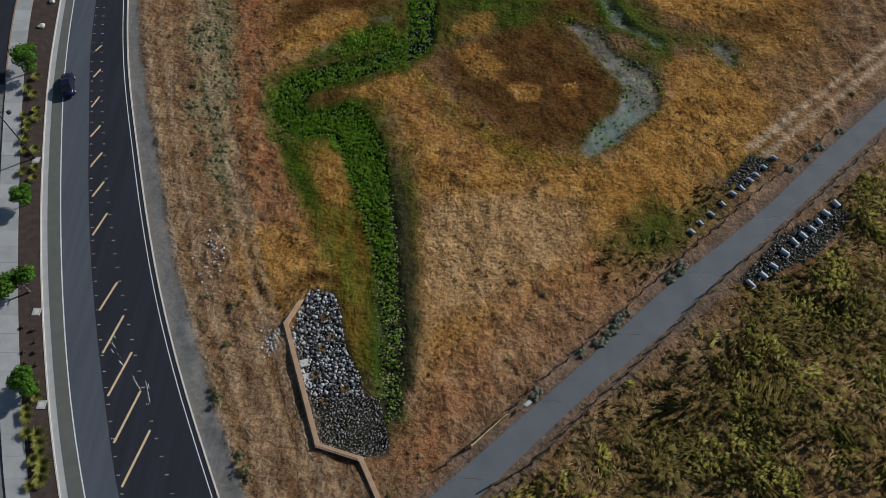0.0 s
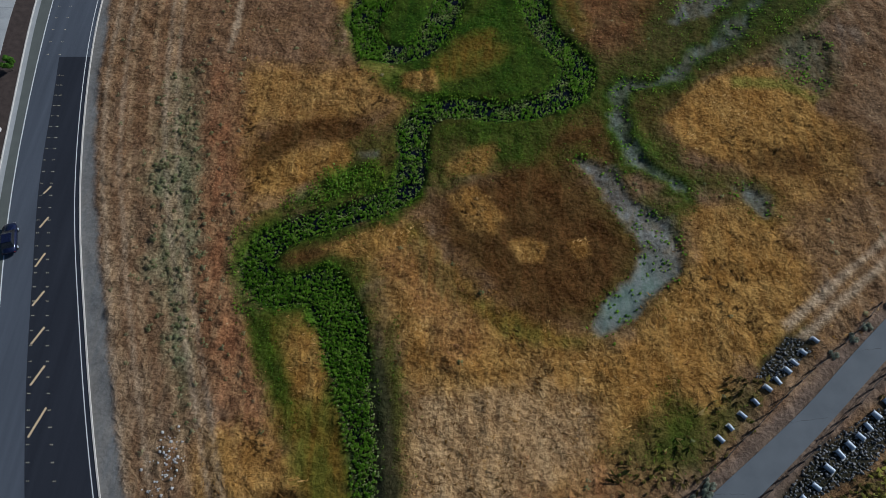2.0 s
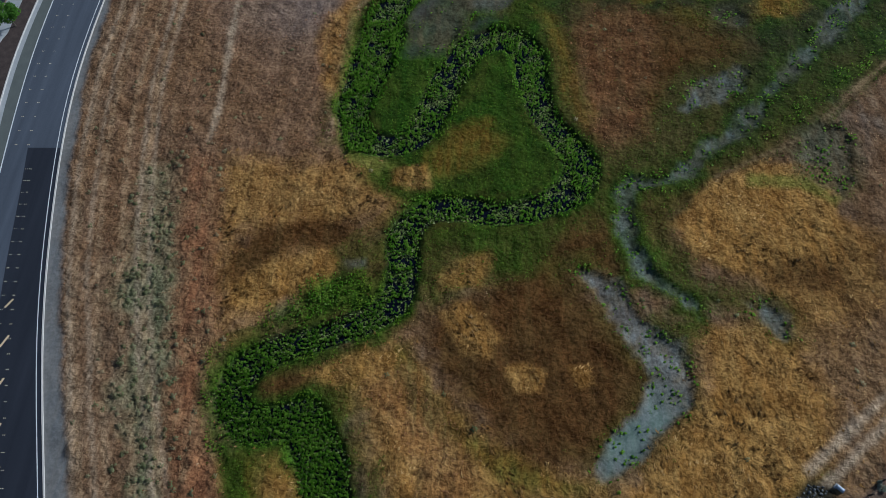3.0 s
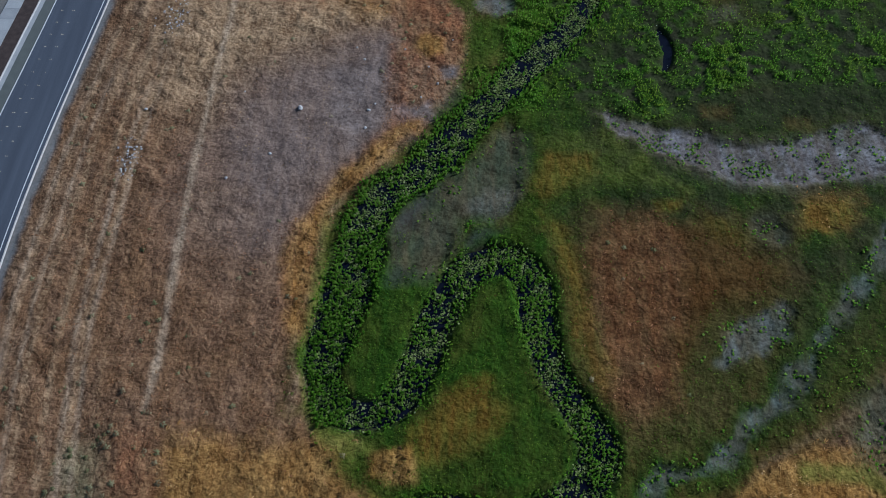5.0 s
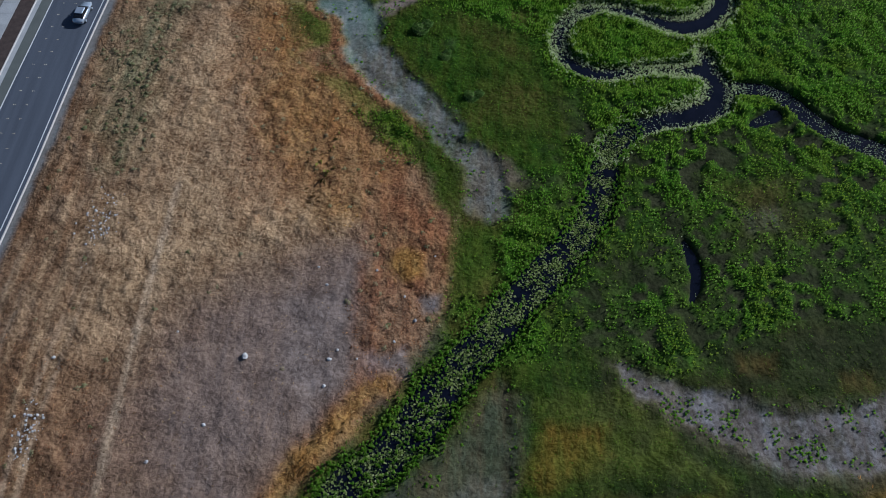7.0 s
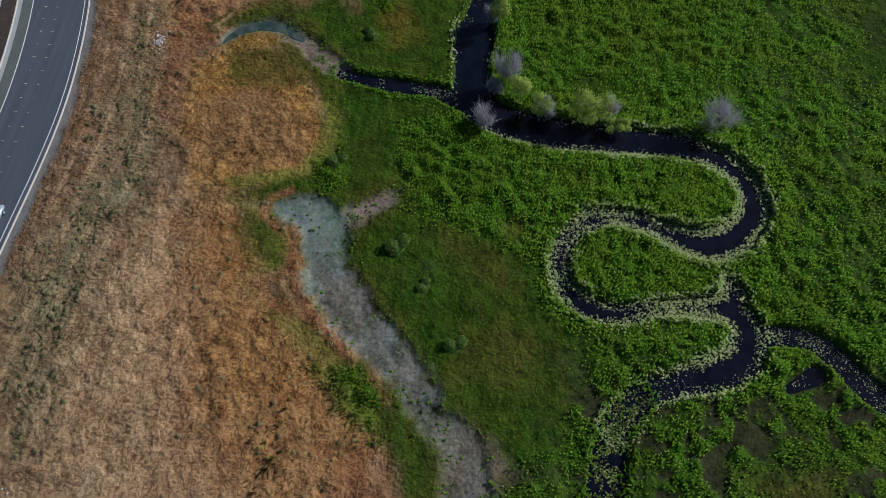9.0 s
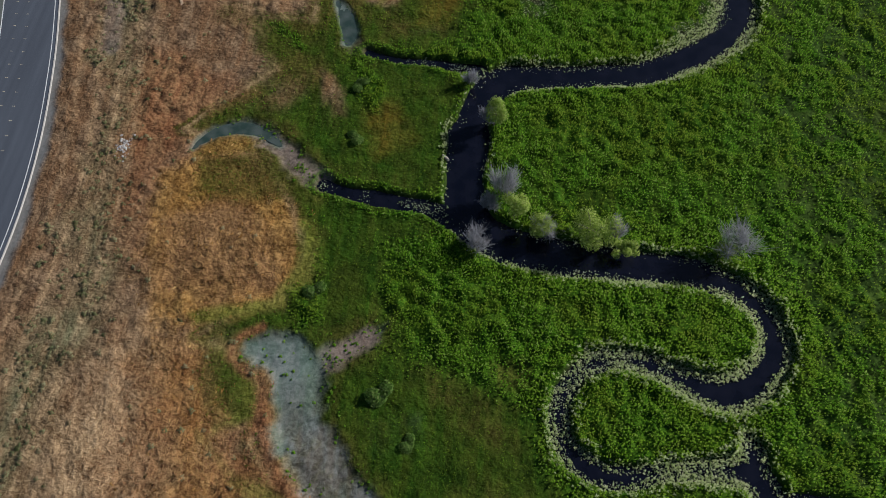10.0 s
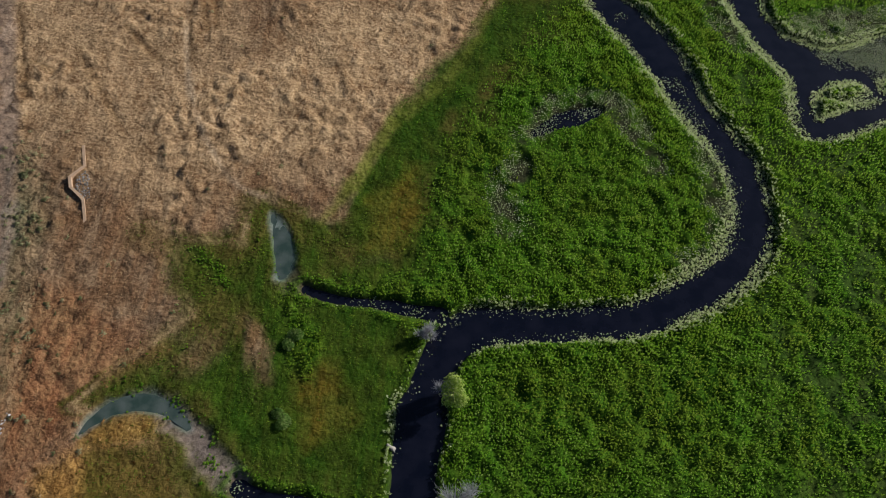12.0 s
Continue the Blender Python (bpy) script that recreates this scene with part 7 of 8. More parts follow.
# ---- outfall walls, stones and pipes ----
tan_wall = mottled("tan_block_wall", (0.30, 0.20, 0.13), (0.48, 0.34, 0.23), 1.5, 14, 0.9, relief=0.01)
wood = mottled("weathered_post_wood", (0.045, 0.035, 0.03), (0.11, 0.09, 0.075), 3.0, 30, 0.9, relief=0.005)
dark_steel = mottled("dark_painted_steel", (0.012, 0.012, 0.013), (0.03, 0.03, 0.032), 3.0, 30, 0.5)
zinc = mottled("galvanised_steel", (0.26, 0.31, 0.39), (0.42, 0.48, 0.57), 1.5, 14, 0.5, 0.3, 0.4)
stone_mat = mottled("grey_riprap", (0.06, 0.064, 0.074), (0.40, 0.41, 0.44), 0.9, 6, 0.85, relief=0.012, vary=0.75)
gravel_mat = mottled("dark_riprap", (0.055, 0.058, 0.06), (0.26, 0.26, 0.265), 1.6, 9, 0.85, relief=0.01, vary=0.5)


def stone_meshes(material, count, seed):
    made = []
    for k in range(count):
        r = random.Random(seed + k)
        bm = bmesh.new()
        bmesh.ops.create_icosphere(bm, subdivisions=1, radius=0.5)
        f = (1.0, 0.6 + 0.35 * r.random(), 0.45 + 0.3 * r.random())
        for v in bm.verts:
            v.co = Vector([c * s * (0.85 + 0.45 * r.random()) for c, s in zip(v.co, f)])
        for cut_face in range(7):
            n = Vector((r.uniform(-1, 1), r.uniform(-1, 1), r.uniform(-0.8, 0.8))).normalized()
            reach = max(v.co.dot(n) for v in bm.verts) * r.uniform(0.55, 0.75)
            for v in bm.verts:
                v.co -= n * max(0.0, v.co.dot(n) - reach)
        me = bpy.data.meshes.new("stone")
        bm.to_mesh(me)
        bm.free()
        me.materials.append(material)
        made.append(me)
    return made


STONES, PEBBLES = stone_meshes(stone_mat, 7, 100), stone_meshes(gravel_mat, 6, 200)


def in_poly(poly, x, y):
    c = False
    for (ax, ay), (bx, by) in zip(poly, poly[1:] + poly[:1]):
        if (ay > y) != (by > y) and x < (bx - ax) * (y - ay) / (by - ay) + ax:
            c = not c
    return c


def stone_bed(owner, poly, spacing, sizes, meshes, seed, limit, rest_name):
    """Stones laid over an outline: the first ones as pieces of their own, what is left as one heap."""
    r = random.Random(seed)
    xs, ys_ = [p[0] for p in poly], [p[1] for p in poly]
    places, y = [], min(ys_)
    while y < max(ys_):
        x = min(xs)
        while x < max(xs):
            px, py = x + (r.random() - 0.5) * spacing, y + (r.random() - 0.5) * spacing
            if in_poly(poly, px, py):
                places.append((px, py))
            x += spacing
        y += spacing * 0.85
    r.shuffle(places)
    verts, faces = [], []
    for i, (px, py) in enumerate(places):
        s = sizes[0] + (sizes[1] - sizes[0]) * r.random() ** 2
        m = Matrix.LocRotScale((px, py, float(at_field(height, px, py)) + 0.12 * s), Euler((r.random() * 0.7, r.random() * 0.7, r.random() * 6.28)), Vector((s, s, s)))
        me = meshes[i % len(meshes)]
        if i < limit:
            ob = new("stone", me)
            ob.parent, ob.matrix_basis = owner, m
        else:
            b = len(verts)
            verts += [tuple(m @ v.co) for v in me.vertices]
            faces += [[b + k for k in p.vertices] for p in me.polygons]
    if verts:
        ob = soup(rest_name, verts, faces, meshes[0].materials[0], "", "")
        ob.parent = owner


def split(poly, y_cut):
    """The outline cut by a line of constant y: its northern and southern parts."""
    north, south = [], []
    for a, b in zip(poly, poly[1:] + poly[:1]):
        (north if a[1] >= y_cut else south).append(a)
        if (a[1] >= y_cut) != (b[1] >= y_cut):
            t = (y_cut - a[1]) / (b[1] - a[1])
            p = (a[0] + t * (b[0] - a[0]), y_cut)
            north.append(p)
            south.append(p)
    return north, south


rip_n, rip_s = split(RIPRAP, RIPRAP[6][1])
heap = thing("riprap", "bed of pale grey broken boulders below the outfall", "stones", kind="stuff")
stone_bed(heap, rip_n, 0.32, (0.26, 0.78), STONES, 31, 280, "loose_rest")
heap = thing("riprap", "bed of small dark grey stones beside the boulders", "stones", kind="stuff")
stone_bed(heap, rip_s, 0.28, (0.24, 0.48), PEBBLES, 32, 260, "loose_rest")
for k, poly in enumerate((STONES_NORTH, STONES_SOUTH)):
    heap = thing("riprap", "apron of dark stones round the culvert pipes", "stones", kind="stuff")
    stone_bed(heap, poly, 0.38, (0.28, 0.6), PEBBLES, 33 + k, 220, "loose_rest")
heap = thing("riprap", "small fan of dark stones below the outfall", "stones", kind="stuff")
stone_bed(heap, OUTFALL_STONES, 0.3, (0.25, 0.5), PEBBLES, 36, 200, "loose_rest")


def wall_run(owner, line, top, bottom, thick, cap=True):
    """Straight wall panels with a cap, end to end along a line."""
    for i, (a, b) in enumerate(zip(line[:-1], line[1:])):
        a, b = Vector((*a, 0)), Vector((*b, 0))
        mid, d = (a + b) / 2, b - a
        m = Matrix.Translation((mid.x, mid.y, 0)) @ Matrix.Rotation(math.atan2(d.y, d.x), 4, "Z")
        z0, z1 = (top[i], top[i + 1])
        bm = bmesh.new()
        box_bm(bm, (d.length + thick * 0.9, thick, 1), m)
        for v in bm.verts:
            u = ((v.co - a).dot(d)) / d.length_squared
            v.co.z = bottom if v.co.z < 0 else z0 + (z1 - z0) * min(1, max(0, u))
        part("panel", bm, tan_wall, owner)
        if cap:
            bm = bmesh.new()
            box_bm(bm, (d.length + thick * 1.1, thick + 0.1, 0.09), m, 0.015)
            for v in bm.verts:
                u = ((v.co - a).dot(d)) / d.length_squared
                v.co.z += z0 + (z1 - z0) * min(1, max(0, u)) + 0.05
            part("cap", bm, tan_wall, owner)


def railing(owner, line, foot, tall, spacing, material):
    for a, b in zip(line[:-1], line[1:]):
        a, b = Vector((*a, foot)), Vector((*b, foot))
        n = max(1, round((b - a).length / spacing))
        for i in range(n + 1):
            p = a.lerp(b, i / n)
            bm = tube(bmesh.new(), [p, p + Vector((0, 0, tall))], [0.03, 0.03], 6)
            part("post", bm, material, owner)
        for h in (0.12, 0.55, 1.0):
            bm = tube(bmesh.new(), [a + Vector((0, 0, tall * h)), b + Vector((0, 0, tall * h))], [0.022, 0.022], 6)
            part("rail", bm, material, owner)
        k = int((b - a).length / 0.16)
        bm = bmesh.new()
        for i in range(k):
            p = a.lerp(b, (i + 0.5) / k)
            tube(bm, [p + Vector((0, 0, 0.1)), p + Vector((0, 0, tall))], [0.008, 0.008], 3, False)
        part("infill", bm, material, owner)


wall = thing("retaining_wall", "angled tan block retaining wall round a stone basin", "wall")
wall_run(wall, WALL_LINE, [-0.1, 0.45, 0.45, 0.4, 0.15], -1.2, 0.45)
for k in range(2):
    a, b = Vector(WALL_LINE[1]), Vector(WALL_LINE[2])
    p = a.lerp(b, 0.33 + 0.12 * k)
    bm = bmesh.new()
    box_bm(bm, (1.1, 0.9, 0.5), pose(p.x + 0.85, p.y, -0.4, 0, 12, math.degrees(math.atan2((b - a).x, -(b - a).y))), 0.04)
    part("outlet_block", bm, concrete, wall, "pale concrete pipe outlet")
guard = thing("guard_rail", "dark steel bar railing behind the retaining wall", "railing")
railing(guard, [(p[0] - 0.35, p[1] - 0.1) for p in WALL_LINE], 0.0, 1.15, 2.2, dark_steel)
outfall = thing("outfall_wall", "small tan outfall headwall with two wing walls", "wall")
wall_run(outfall, OUTFALL[:5], [0.0, 0.45, 0.75, 0.75, 0.5], -0.6, 0.3)
wall_run(outfall, OUTFALL[4:], [0.5, 0.35, 0.0], -0.6, 0.3)


def pipe(x, y, turn, long, wide):
    ob = thing("culvert_pipe", "galvanised steel culvert pipe end among stones", "pipe", "culvert pipes", place=(x, y, float(at_field(height, x, y)) + 0.18), turn=turn)
    bm = bmesh.new()
    n, prof = 14, []
    for k in range(10):
        s = -0.25 + 1.25 * k / 9
        prof.append((s * long, wide * (1.0 + 0.04 * (k % 2)) + (0.05 if k == 9 else 0)))
    rings = []
    for inner in (0, 1):
        seq = prof if not inner else prof[::-1]
        for s, rad in seq:
            q = rad - 0.03 * inner
            rings.append([bm.verts.new((s, q * math.cos(6.2832 * i / n), q * math.sin(6.2832 * i / n))) for i in range(n)])
    for r0, r1 in zip(rings, rings[1:] + rings[:1]):
        for i in range(n):
            bm.faces.new((r0[i], r0[(i + 1) % n], r1[(i + 1) % n], r1[i]))
    bmesh.ops.recalc_face_normals(bm, faces=bm.faces)
    part("barrel", bm, zinc, ob)
    bm = bmesh.new()
    box_bm(bm, (0.25, wide * 2.6, 0.2), pose(-0.3 * long, 0, -wide * 0.9), 0.02)
    part("cradle", bm, concrete, ob)
    return ob


pd = Vector(PATH_NORTH[-1]) - Vector(PATH_NORTH[0])
across = math.atan2(pd.x, -pd.y)
rp = random.Random(77)
for x, y in PIPES_NORTH:
    pipe(x, y, across + math.pi + rp.uniform(-0.15, 0.15), rp.uniform(0.6, 0.8), rp.uniform(0.22, 0.28))
for x, y in PIPES_SOUTH:
    pipe(x, y, across + rp.uniform(-0.15, 0.15), rp.uniform(0.65, 0.9), rp.uniform(0.26, 0.33))


# ---- fences, gate and sign by the path ----
def fence(line, label, seed):
    r = random.Random(seed)
    ob = thing("fence", label, "fence")
    pts = even(line, max(2, int(np.linalg.norm(np.diff(np.array(line), axis=0), axis=1).sum() / 2.45)))
    tops = []
    for x, y in pts:
        x, y = x + r.uniform(-0.08, 0.08), y + r.uniform(-0.08, 0.08)
        z = float(at_field(height, x, y))
        lean = Vector((r.uniform(-0.06, 0.06), r.uniform(-0.06, 0.06), 1))
        foot = Vector((x, y, z - 0.2))
        part("post", tube(bmesh.new(), [foot, foot + lean * 1.25, foot + lean * 1.3], [0.085, 0.08, 0.05], 8), wood, ob)
        tops.append(foot + lean * 1.1)
    for a, b in zip(tops[:-1], tops[1:]):
        for drop in (0.0, 0.5):
            mid = (a + b) / 2 - Vector((0, 0, drop + 0.06))
            part("cable", tube(bmesh.new(), [a - Vector((0, 0, drop)), mid, b - Vector((0, 0, drop))], [0.025] * 3, 5), dark_steel, ob)
    return ob


fence(FENCE_NORTH, "weathered post and cable fence on the marsh side of the path", 5)
fence(FENCE_SOUTH, "weathered post and cable fence on the scrub side of the path", 6)
gate_yellow = mottled("faded_yellow_paint", (0.42, 0.32, 0.12), (0.62, 0.50, 0.22), 2, 20, 0.6)
ga, gb = Vector((*GATE_ENDS[0], 0)), Vector((*GATE_ENDS[1], 0))
gate = thing("barrier_gate", "faded yellow steel barrier gate beside the path", "gate", place=ga)
part("arm", tube(bmesh.new(), [(0, 0, 0.95), tuple(gb - ga + Vector((0, 0, 0.95)))], [0.06, 0.05], 8), gate_yellow, gate)
part("brace", tube(bmesh.new(), [(0, 0, 0.45), tuple((gb - ga) * 0.6 + Vector((0, 0, 0.92)))], [0.04, 0.04], 6), gate_yellow, gate)
part("hinge_post", tube(bmesh.new(), [(0, 0, -0.2), (0, 0, 1.15)], [0.11, 0.11], 10), gate_yellow, gate)
part("rest_post", tube(bmesh.new(), [tuple(gb - ga + Vector((0, 0, -0.2))), tuple(gb - ga + Vector((0, 0, 0.95)))], [0.07, 0.07], 8), gate_yellow, gate)
board_mat = mottled("sign_board", (0.42, 0.55, 0.54), (0.62, 0.74, 0.72), 4, 30, 0.5)
sx, sy = SIGN_FOOT[0]
sign = thing("trail_sign", "small pale green sign board tilted on a post", "sign", place=(sx, sy, 0), turn=across)
part("post", tube(bmesh.new(), [(0, 0, -0.2), (0, 0, 0.95)], [0.05, 0.05], 6), wood, sign)
bm = bmesh.new()
box_bm(bm, (0.62, 0.85, 0.04), pose(0, 0, 1.0, 0, 35, 0), 0.01)
panel = part("board", bm, board_mat, sign)
for k in range(3):
    bm = bmesh.new()
    box_bm(bm, (0.05, 0.6 - 0.12 * k, 0.012), pose(0, 0, 1.0, 0, 35, 0) @ pose(-0.15 + 0.13 * k, 0, 0.026))
    part("text_bar", bm, white_paint, panel, "pale bar of small writing")


# ---- leafy things ----
def leaf_cloud(n, seed, shape, leaf, lumps=9):
    """Loose leaves gathered in lumps inside an ellipsoid: points and quads."""
    r = np.random.RandomState(seed)
    cen = r.randn(lumps, 3)
    cen = cen / np.linalg.norm(cen, axis=1)[:, None] * (0.35 + 0.45 * r.rand(lumps))[:, None]
    which = r.randint(0, lumps, n)
    d = r.randn(n, 3)
    d /= np.linalg.norm(d, axis=1)[:, None]
    p = (cen[which] + d * (0.42 * r.rand(n) ** 0.4)[:, None]) * np.array(shape)
    up = 0.9 * d + np.array([0, 0, 0.55]) + 0.35 * r.randn(n, 3)
    up /= np.linalg.norm(up, axis=1)[:, None]
    a = np.cross(up, r.randn(n, 3))
    a /= np.linalg.norm(a, axis=1)[:, None]
    b = np.cross(up, a)
    s = leaf * (0.6 + 0.8 * r.rand(n))[:, None]
    v = np.stack([p - a * s, p - b * s * 0.55, p + a * s, p + b * s * 0.55], 1)
    return v.reshape(-1, 3), np.arange(4 * n).reshape(-1, 4)


def leaf_part(name, v, f, material, parent, label=""):
    ob = soup(name, v, f, material, label, "")
    del ob["kind"]
    ob.parent = parent
    return ob


bark = mottled("grey_bark", (0.09, 0.075, 0.06), (0.2, 0.17, 0.145), 3, 30, 0.9, relief=0.01)
twig_mat = leafy("bare_twig", [(0.24, 0.24, 0.26), (0.36, 0.36, 0.39), (0.48, 0.48, 0.52)])
tree_leaf = leafy("street_tree_leaf", [(0.04, 0.105, 0.012), (0.075, 0.17, 0.02), (0.12, 0.23, 0.035)])
pale_leaf = leafy("willow_leaf", [(0.17, 0.27, 0.045), (0.27, 0.38, 0.06), (0.38, 0.48, 0.10), (0.46, 0.52, 0.20)])
tussock_mat = leafy("tussock_blade", [(0.24, 0.27, 0.05), (0.36, 0.37, 0.09), (0.48, 0.46, 0.16)])
marsh_leaf = leafy("marsh_bush_leaf", [(0.055, 0.12, 0.02), (0.09, 0.17, 0.03), (0.14, 0.22, 0.05), (0.20, 0.26, 0.09)])
sage_mat = leafy("sage_leaf", [(0.17, 0.20, 0.15), (0.27, 0.30, 0.23), (0.38, 0.41, 0.33)])
low_mat = leafy("low_shrub_leaf", [(0.06, 0.05, 0.02), (0.10, 0.085, 0.03), (0.15, 0.09, 0.03)])


def limbs(bm, top, reach, count, r, base_r):
    tube(bm, [(0, 0, -0.2), (0.03, 0.02, top * 0.5), (0, 0, top)], [base_r, base_r * 0.7, base_r * 0.25], 7)
    for k in range(count):
        a, h = 6.283 * (k + r.random()) / count, top * (0.4 + 0.45 * r.random())
        e = Vector((math.cos(a) * reach, math.sin(a) * reach, h + reach * 0.6))
        tube(bm, [(0, 0, h), tuple(e * 0.5 + Vector((0, 0, h * 0.55))), tuple(e)], [base_r * 0.45, base_r * 0.25, base_r * 0.08], 5)


def tree(name, label, category, x, y, tall, spread, seed, leaf_material, leaf, count, group=""):
    r = random.Random(seed)
    ob = thing(name, label, category, group, place=(x, y, float(at_field(height, x, y))))
    bm = bmesh.new()
    limbs(bm, tall * 0.7, spread * 0.6, 6, r, 0.035 * tall)
    part("trunk", bm, bark, ob)
    v, f = leaf_cloud(count, seed, (spread, spread, tall * 0.36), leaf)
    v[:, 2] += tall * 0.66
    leaf_part("crown", v, f, leaf_material, ob)
    return ob


def bare_shrub(x, y, tall, spread, seed):
    """Grey twigs spraying up from one root."""
    r = np.random.RandomState(seed)
    ob = thing("bare_shrub", "leafless grey shrub of fine twigs at the water", "shrub", "river shrubs", place=(x, y, max(float(at_field(height, x, y)), WATER) - 0.05))
    n = 1100
    stem = r.randint(0, 9, n)
    root = (r.rand(9, 2) - 0.5)[stem] * spread * 0.9
    aim = (r.rand(9, 2) - 0.5)[stem] * spread * 1.1
    h = tall * (0.45 + 0.55 * r.rand(n))
    tip = np.column_stack([root + aim * (h / tall)[:, None] + 0.24 * spread * r.randn(n, 2), h])
    low = 0.25 + 0.55 * r.rand(n)
    foot = np.column_stack([root + aim * (low * h / tall)[:, None] * 0.8, low * h])
    mid = 0.55 * foot + 0.45 * tip + 0.05 * r.randn(n, 3)
    a = 6.283 * r.rand(n)
    w = np.stack([-np.sin(a), np.cos(a), 0 * a], -1) * 0.022
    v = np.stack([foot, mid - w, tip, mid + w], 1)
    leaf_part("twig_spray", v.reshape(-1, 3), np.arange(4 * n).reshape(-1, 4), twig_mat, ob)
    bm = bmesh.new()
    for k in range(6):
        b = 6.283 * k / 6
        tube(bm, [(math.cos(b) * spread * 0.15, math.sin(b) * spread * 0.15, -0.3), (math.cos(b) * spread * 0.4, math.sin(b) * spread * 0.4, tall * 0.7)], [0.05, 0.015], 5)
    part("stem", bm, bark, ob)
    return ob


for k, (x, y, tall, spread) in enumerate(STREET_TREES):
    tree("street_tree", "young green street tree in the mulch bed", "tree", x, y, tall * 1.1, spread * 1.35, 300 + k, tree_leaf, 0.19, int(1100 * spread), "street trees")
for k, (x, y, tall, spread, bare) in enumerate(WILLOWS):
    tall, spread = tall * 1.1, spread * 1.25
    if bare:
        bare_shrub(x, y, tall * 1.6, spread * 1.6, 400 + k)
    else:
        tree("willow", "pale green willow leaning over the channel", "tree", x, y, tall * 1.5, spread * 1.3, 400 + k, pale_leaf, 0.12, int(1500 * spread), "river willows")


def tussock(label, material, blades, tall, reach, seed, name="tussock", category="grass", group=""):
    r = np.random.RandomState(seed)
    a, q = 6.283 * r.rand(blades), reach * (0.3 + 0.7 * r.rand(blades))
    h = tall * (0.4 + 0.6 * r.rand(blades))
    d = np.stack([np.cos(a), np.sin(a), 0 * a], -1)
    side = np.stack([-np.sin(a), np.cos(a), 0 * a], -1) * 0.03
    mid = d * (q * 0.45)[:, None] + np.stack([0 * a, 0 * a, h * 0.95], -1)
    tip = d * q[:, None] + np.stack([0 * a, 0 * a, h * 0.65], -1)
    v = np.stack([0.06 * d, mid - side, tip, mid + side], 1).reshape(-1, 3)
    ob = thing(name, label, category, group)
    leaf_part("blade_clump", v, np.arange(4 * blades).reshape(-1, 4), material, ob)
    return ob


def bush(label, material, n, shape, leaf, seed, name="bush", category="bush", group=""):
    ob = thing(name, label, category, group)
    v, f = leaf_cloud(n, seed, shape, leaf, 7)
    v[:, 2] = np.abs(v[:, 2] + shape[2] * 0.55)
    leaf_part("foliage", v, f, material, ob)
    bm = bmesh.new()
    for k in range(4):
        tube(bm, [(0, 0, -0.1), (math.cos(k * 1.6) * shape[0] * 0.4, math.sin(k * 1.6) * shape[1] * 0.4, shape[2] * 0.8)], [0.03, 0.01], 5)
    part("stem", bm, bark, ob)
    return ob


def scatter(proto, places, seed, lift=None):
    """The first place takes the thing itself, the others copies, each turned and sized a little differently."""
    r = random.Random(seed)
    for i, p in enumerate(places):
        s = (p[2] if len(p) > 2 else 1.0) * r.uniform(0.85, 1.15)
        z = float(at_field(height, p[0], p[1])) if lift is None else lift
        m = Matrix.LocRotScale((p[0], p[1], z), Euler((0, 0, r.random() * 6.28)), None)
        ob = proto if i == 0 else copy_thing(proto, m)
        ob.matrix_basis = m @ Matrix.Diagonal((s, s, s, 1))


scatter(tussock("yellow-green ornamental grass tussock in bark mulch", tussock_mat, 220, 0.9, 1.05, 1, group="bed tussocks"), GRASS_BEDS, 11, 0.09)
scatter(bush("low brown-green clipped shrub in bark mulch", low_mat, 220, (0.42, 0.42, 0.3), 0.07, 2, "low_shrub", "shrub", "bed shrubs"), LOW_SHRUBS, 12, 0.09)
scatter(bush("round sage-grey shrub at the path edge", sage_mat, 420, (0.7, 0.7, 0.45), 0.09, 3, "sage_shrub", "shrub", "path shrubs"), PATH_SHRUBS, 13)
scatter(bush("soft grey-green marsh bush standing in sedge", marsh_leaf, 1500, (1.25, 1.25, 0.32), 0.10, 4, "marsh_bush", "bush", "marsh bushes"), MARSH_BUSHES, 14)
scatter(bush("grey-green weed bush in dry grass", weed_mat, 260, (0.8, 0.8, 0.4), 0.10, 6, "weed_bush", "bush", "verge bushes"), VERGE_BUSHES, 15)

scatter(tussock("dry yellowish tuft growing between stones", straw_mat, 90, 0.6, 0.8, 8, "dry_tuft", "grass", "tufts in stones"), STONE_TUFTS, 16)

# ---- loose stones, lids and street furniture ----
pale_stone = mottled("pale_boulder", (0.30, 0.29, 0.29), (0.55, 0.54, 0.53), 1.5, 9, 0.9, relief=0.02, vary=0.4)


def boulder(x, y, size, seed, label, z=None):
    r = random.Random(seed)
    bm = bmesh.new()
    bmesh.ops.create_icosphere(bm, subdivisions=2, radius=size * 0.6)
    for v in bm.verts:
        k = 1 + 0.35 * noise.noise(v.co * 2.2 / size + Vector((seed, 0, 0)))
        v.co = Vector((v.co.x * k, v.co.y * k * 0.8, v.co.z * k * 0.65))
    ob = part("boulder", bm, pale_stone)
    base = float(at_field(height, x, y)) if z is None else z
    ob.matrix_basis = Matrix.LocRotScale((x, y, base + size * 0.12), Euler((0, 0, r.random() * 6.28)), None)
    return tagged(ob, label, "boulder", "loose boulders")


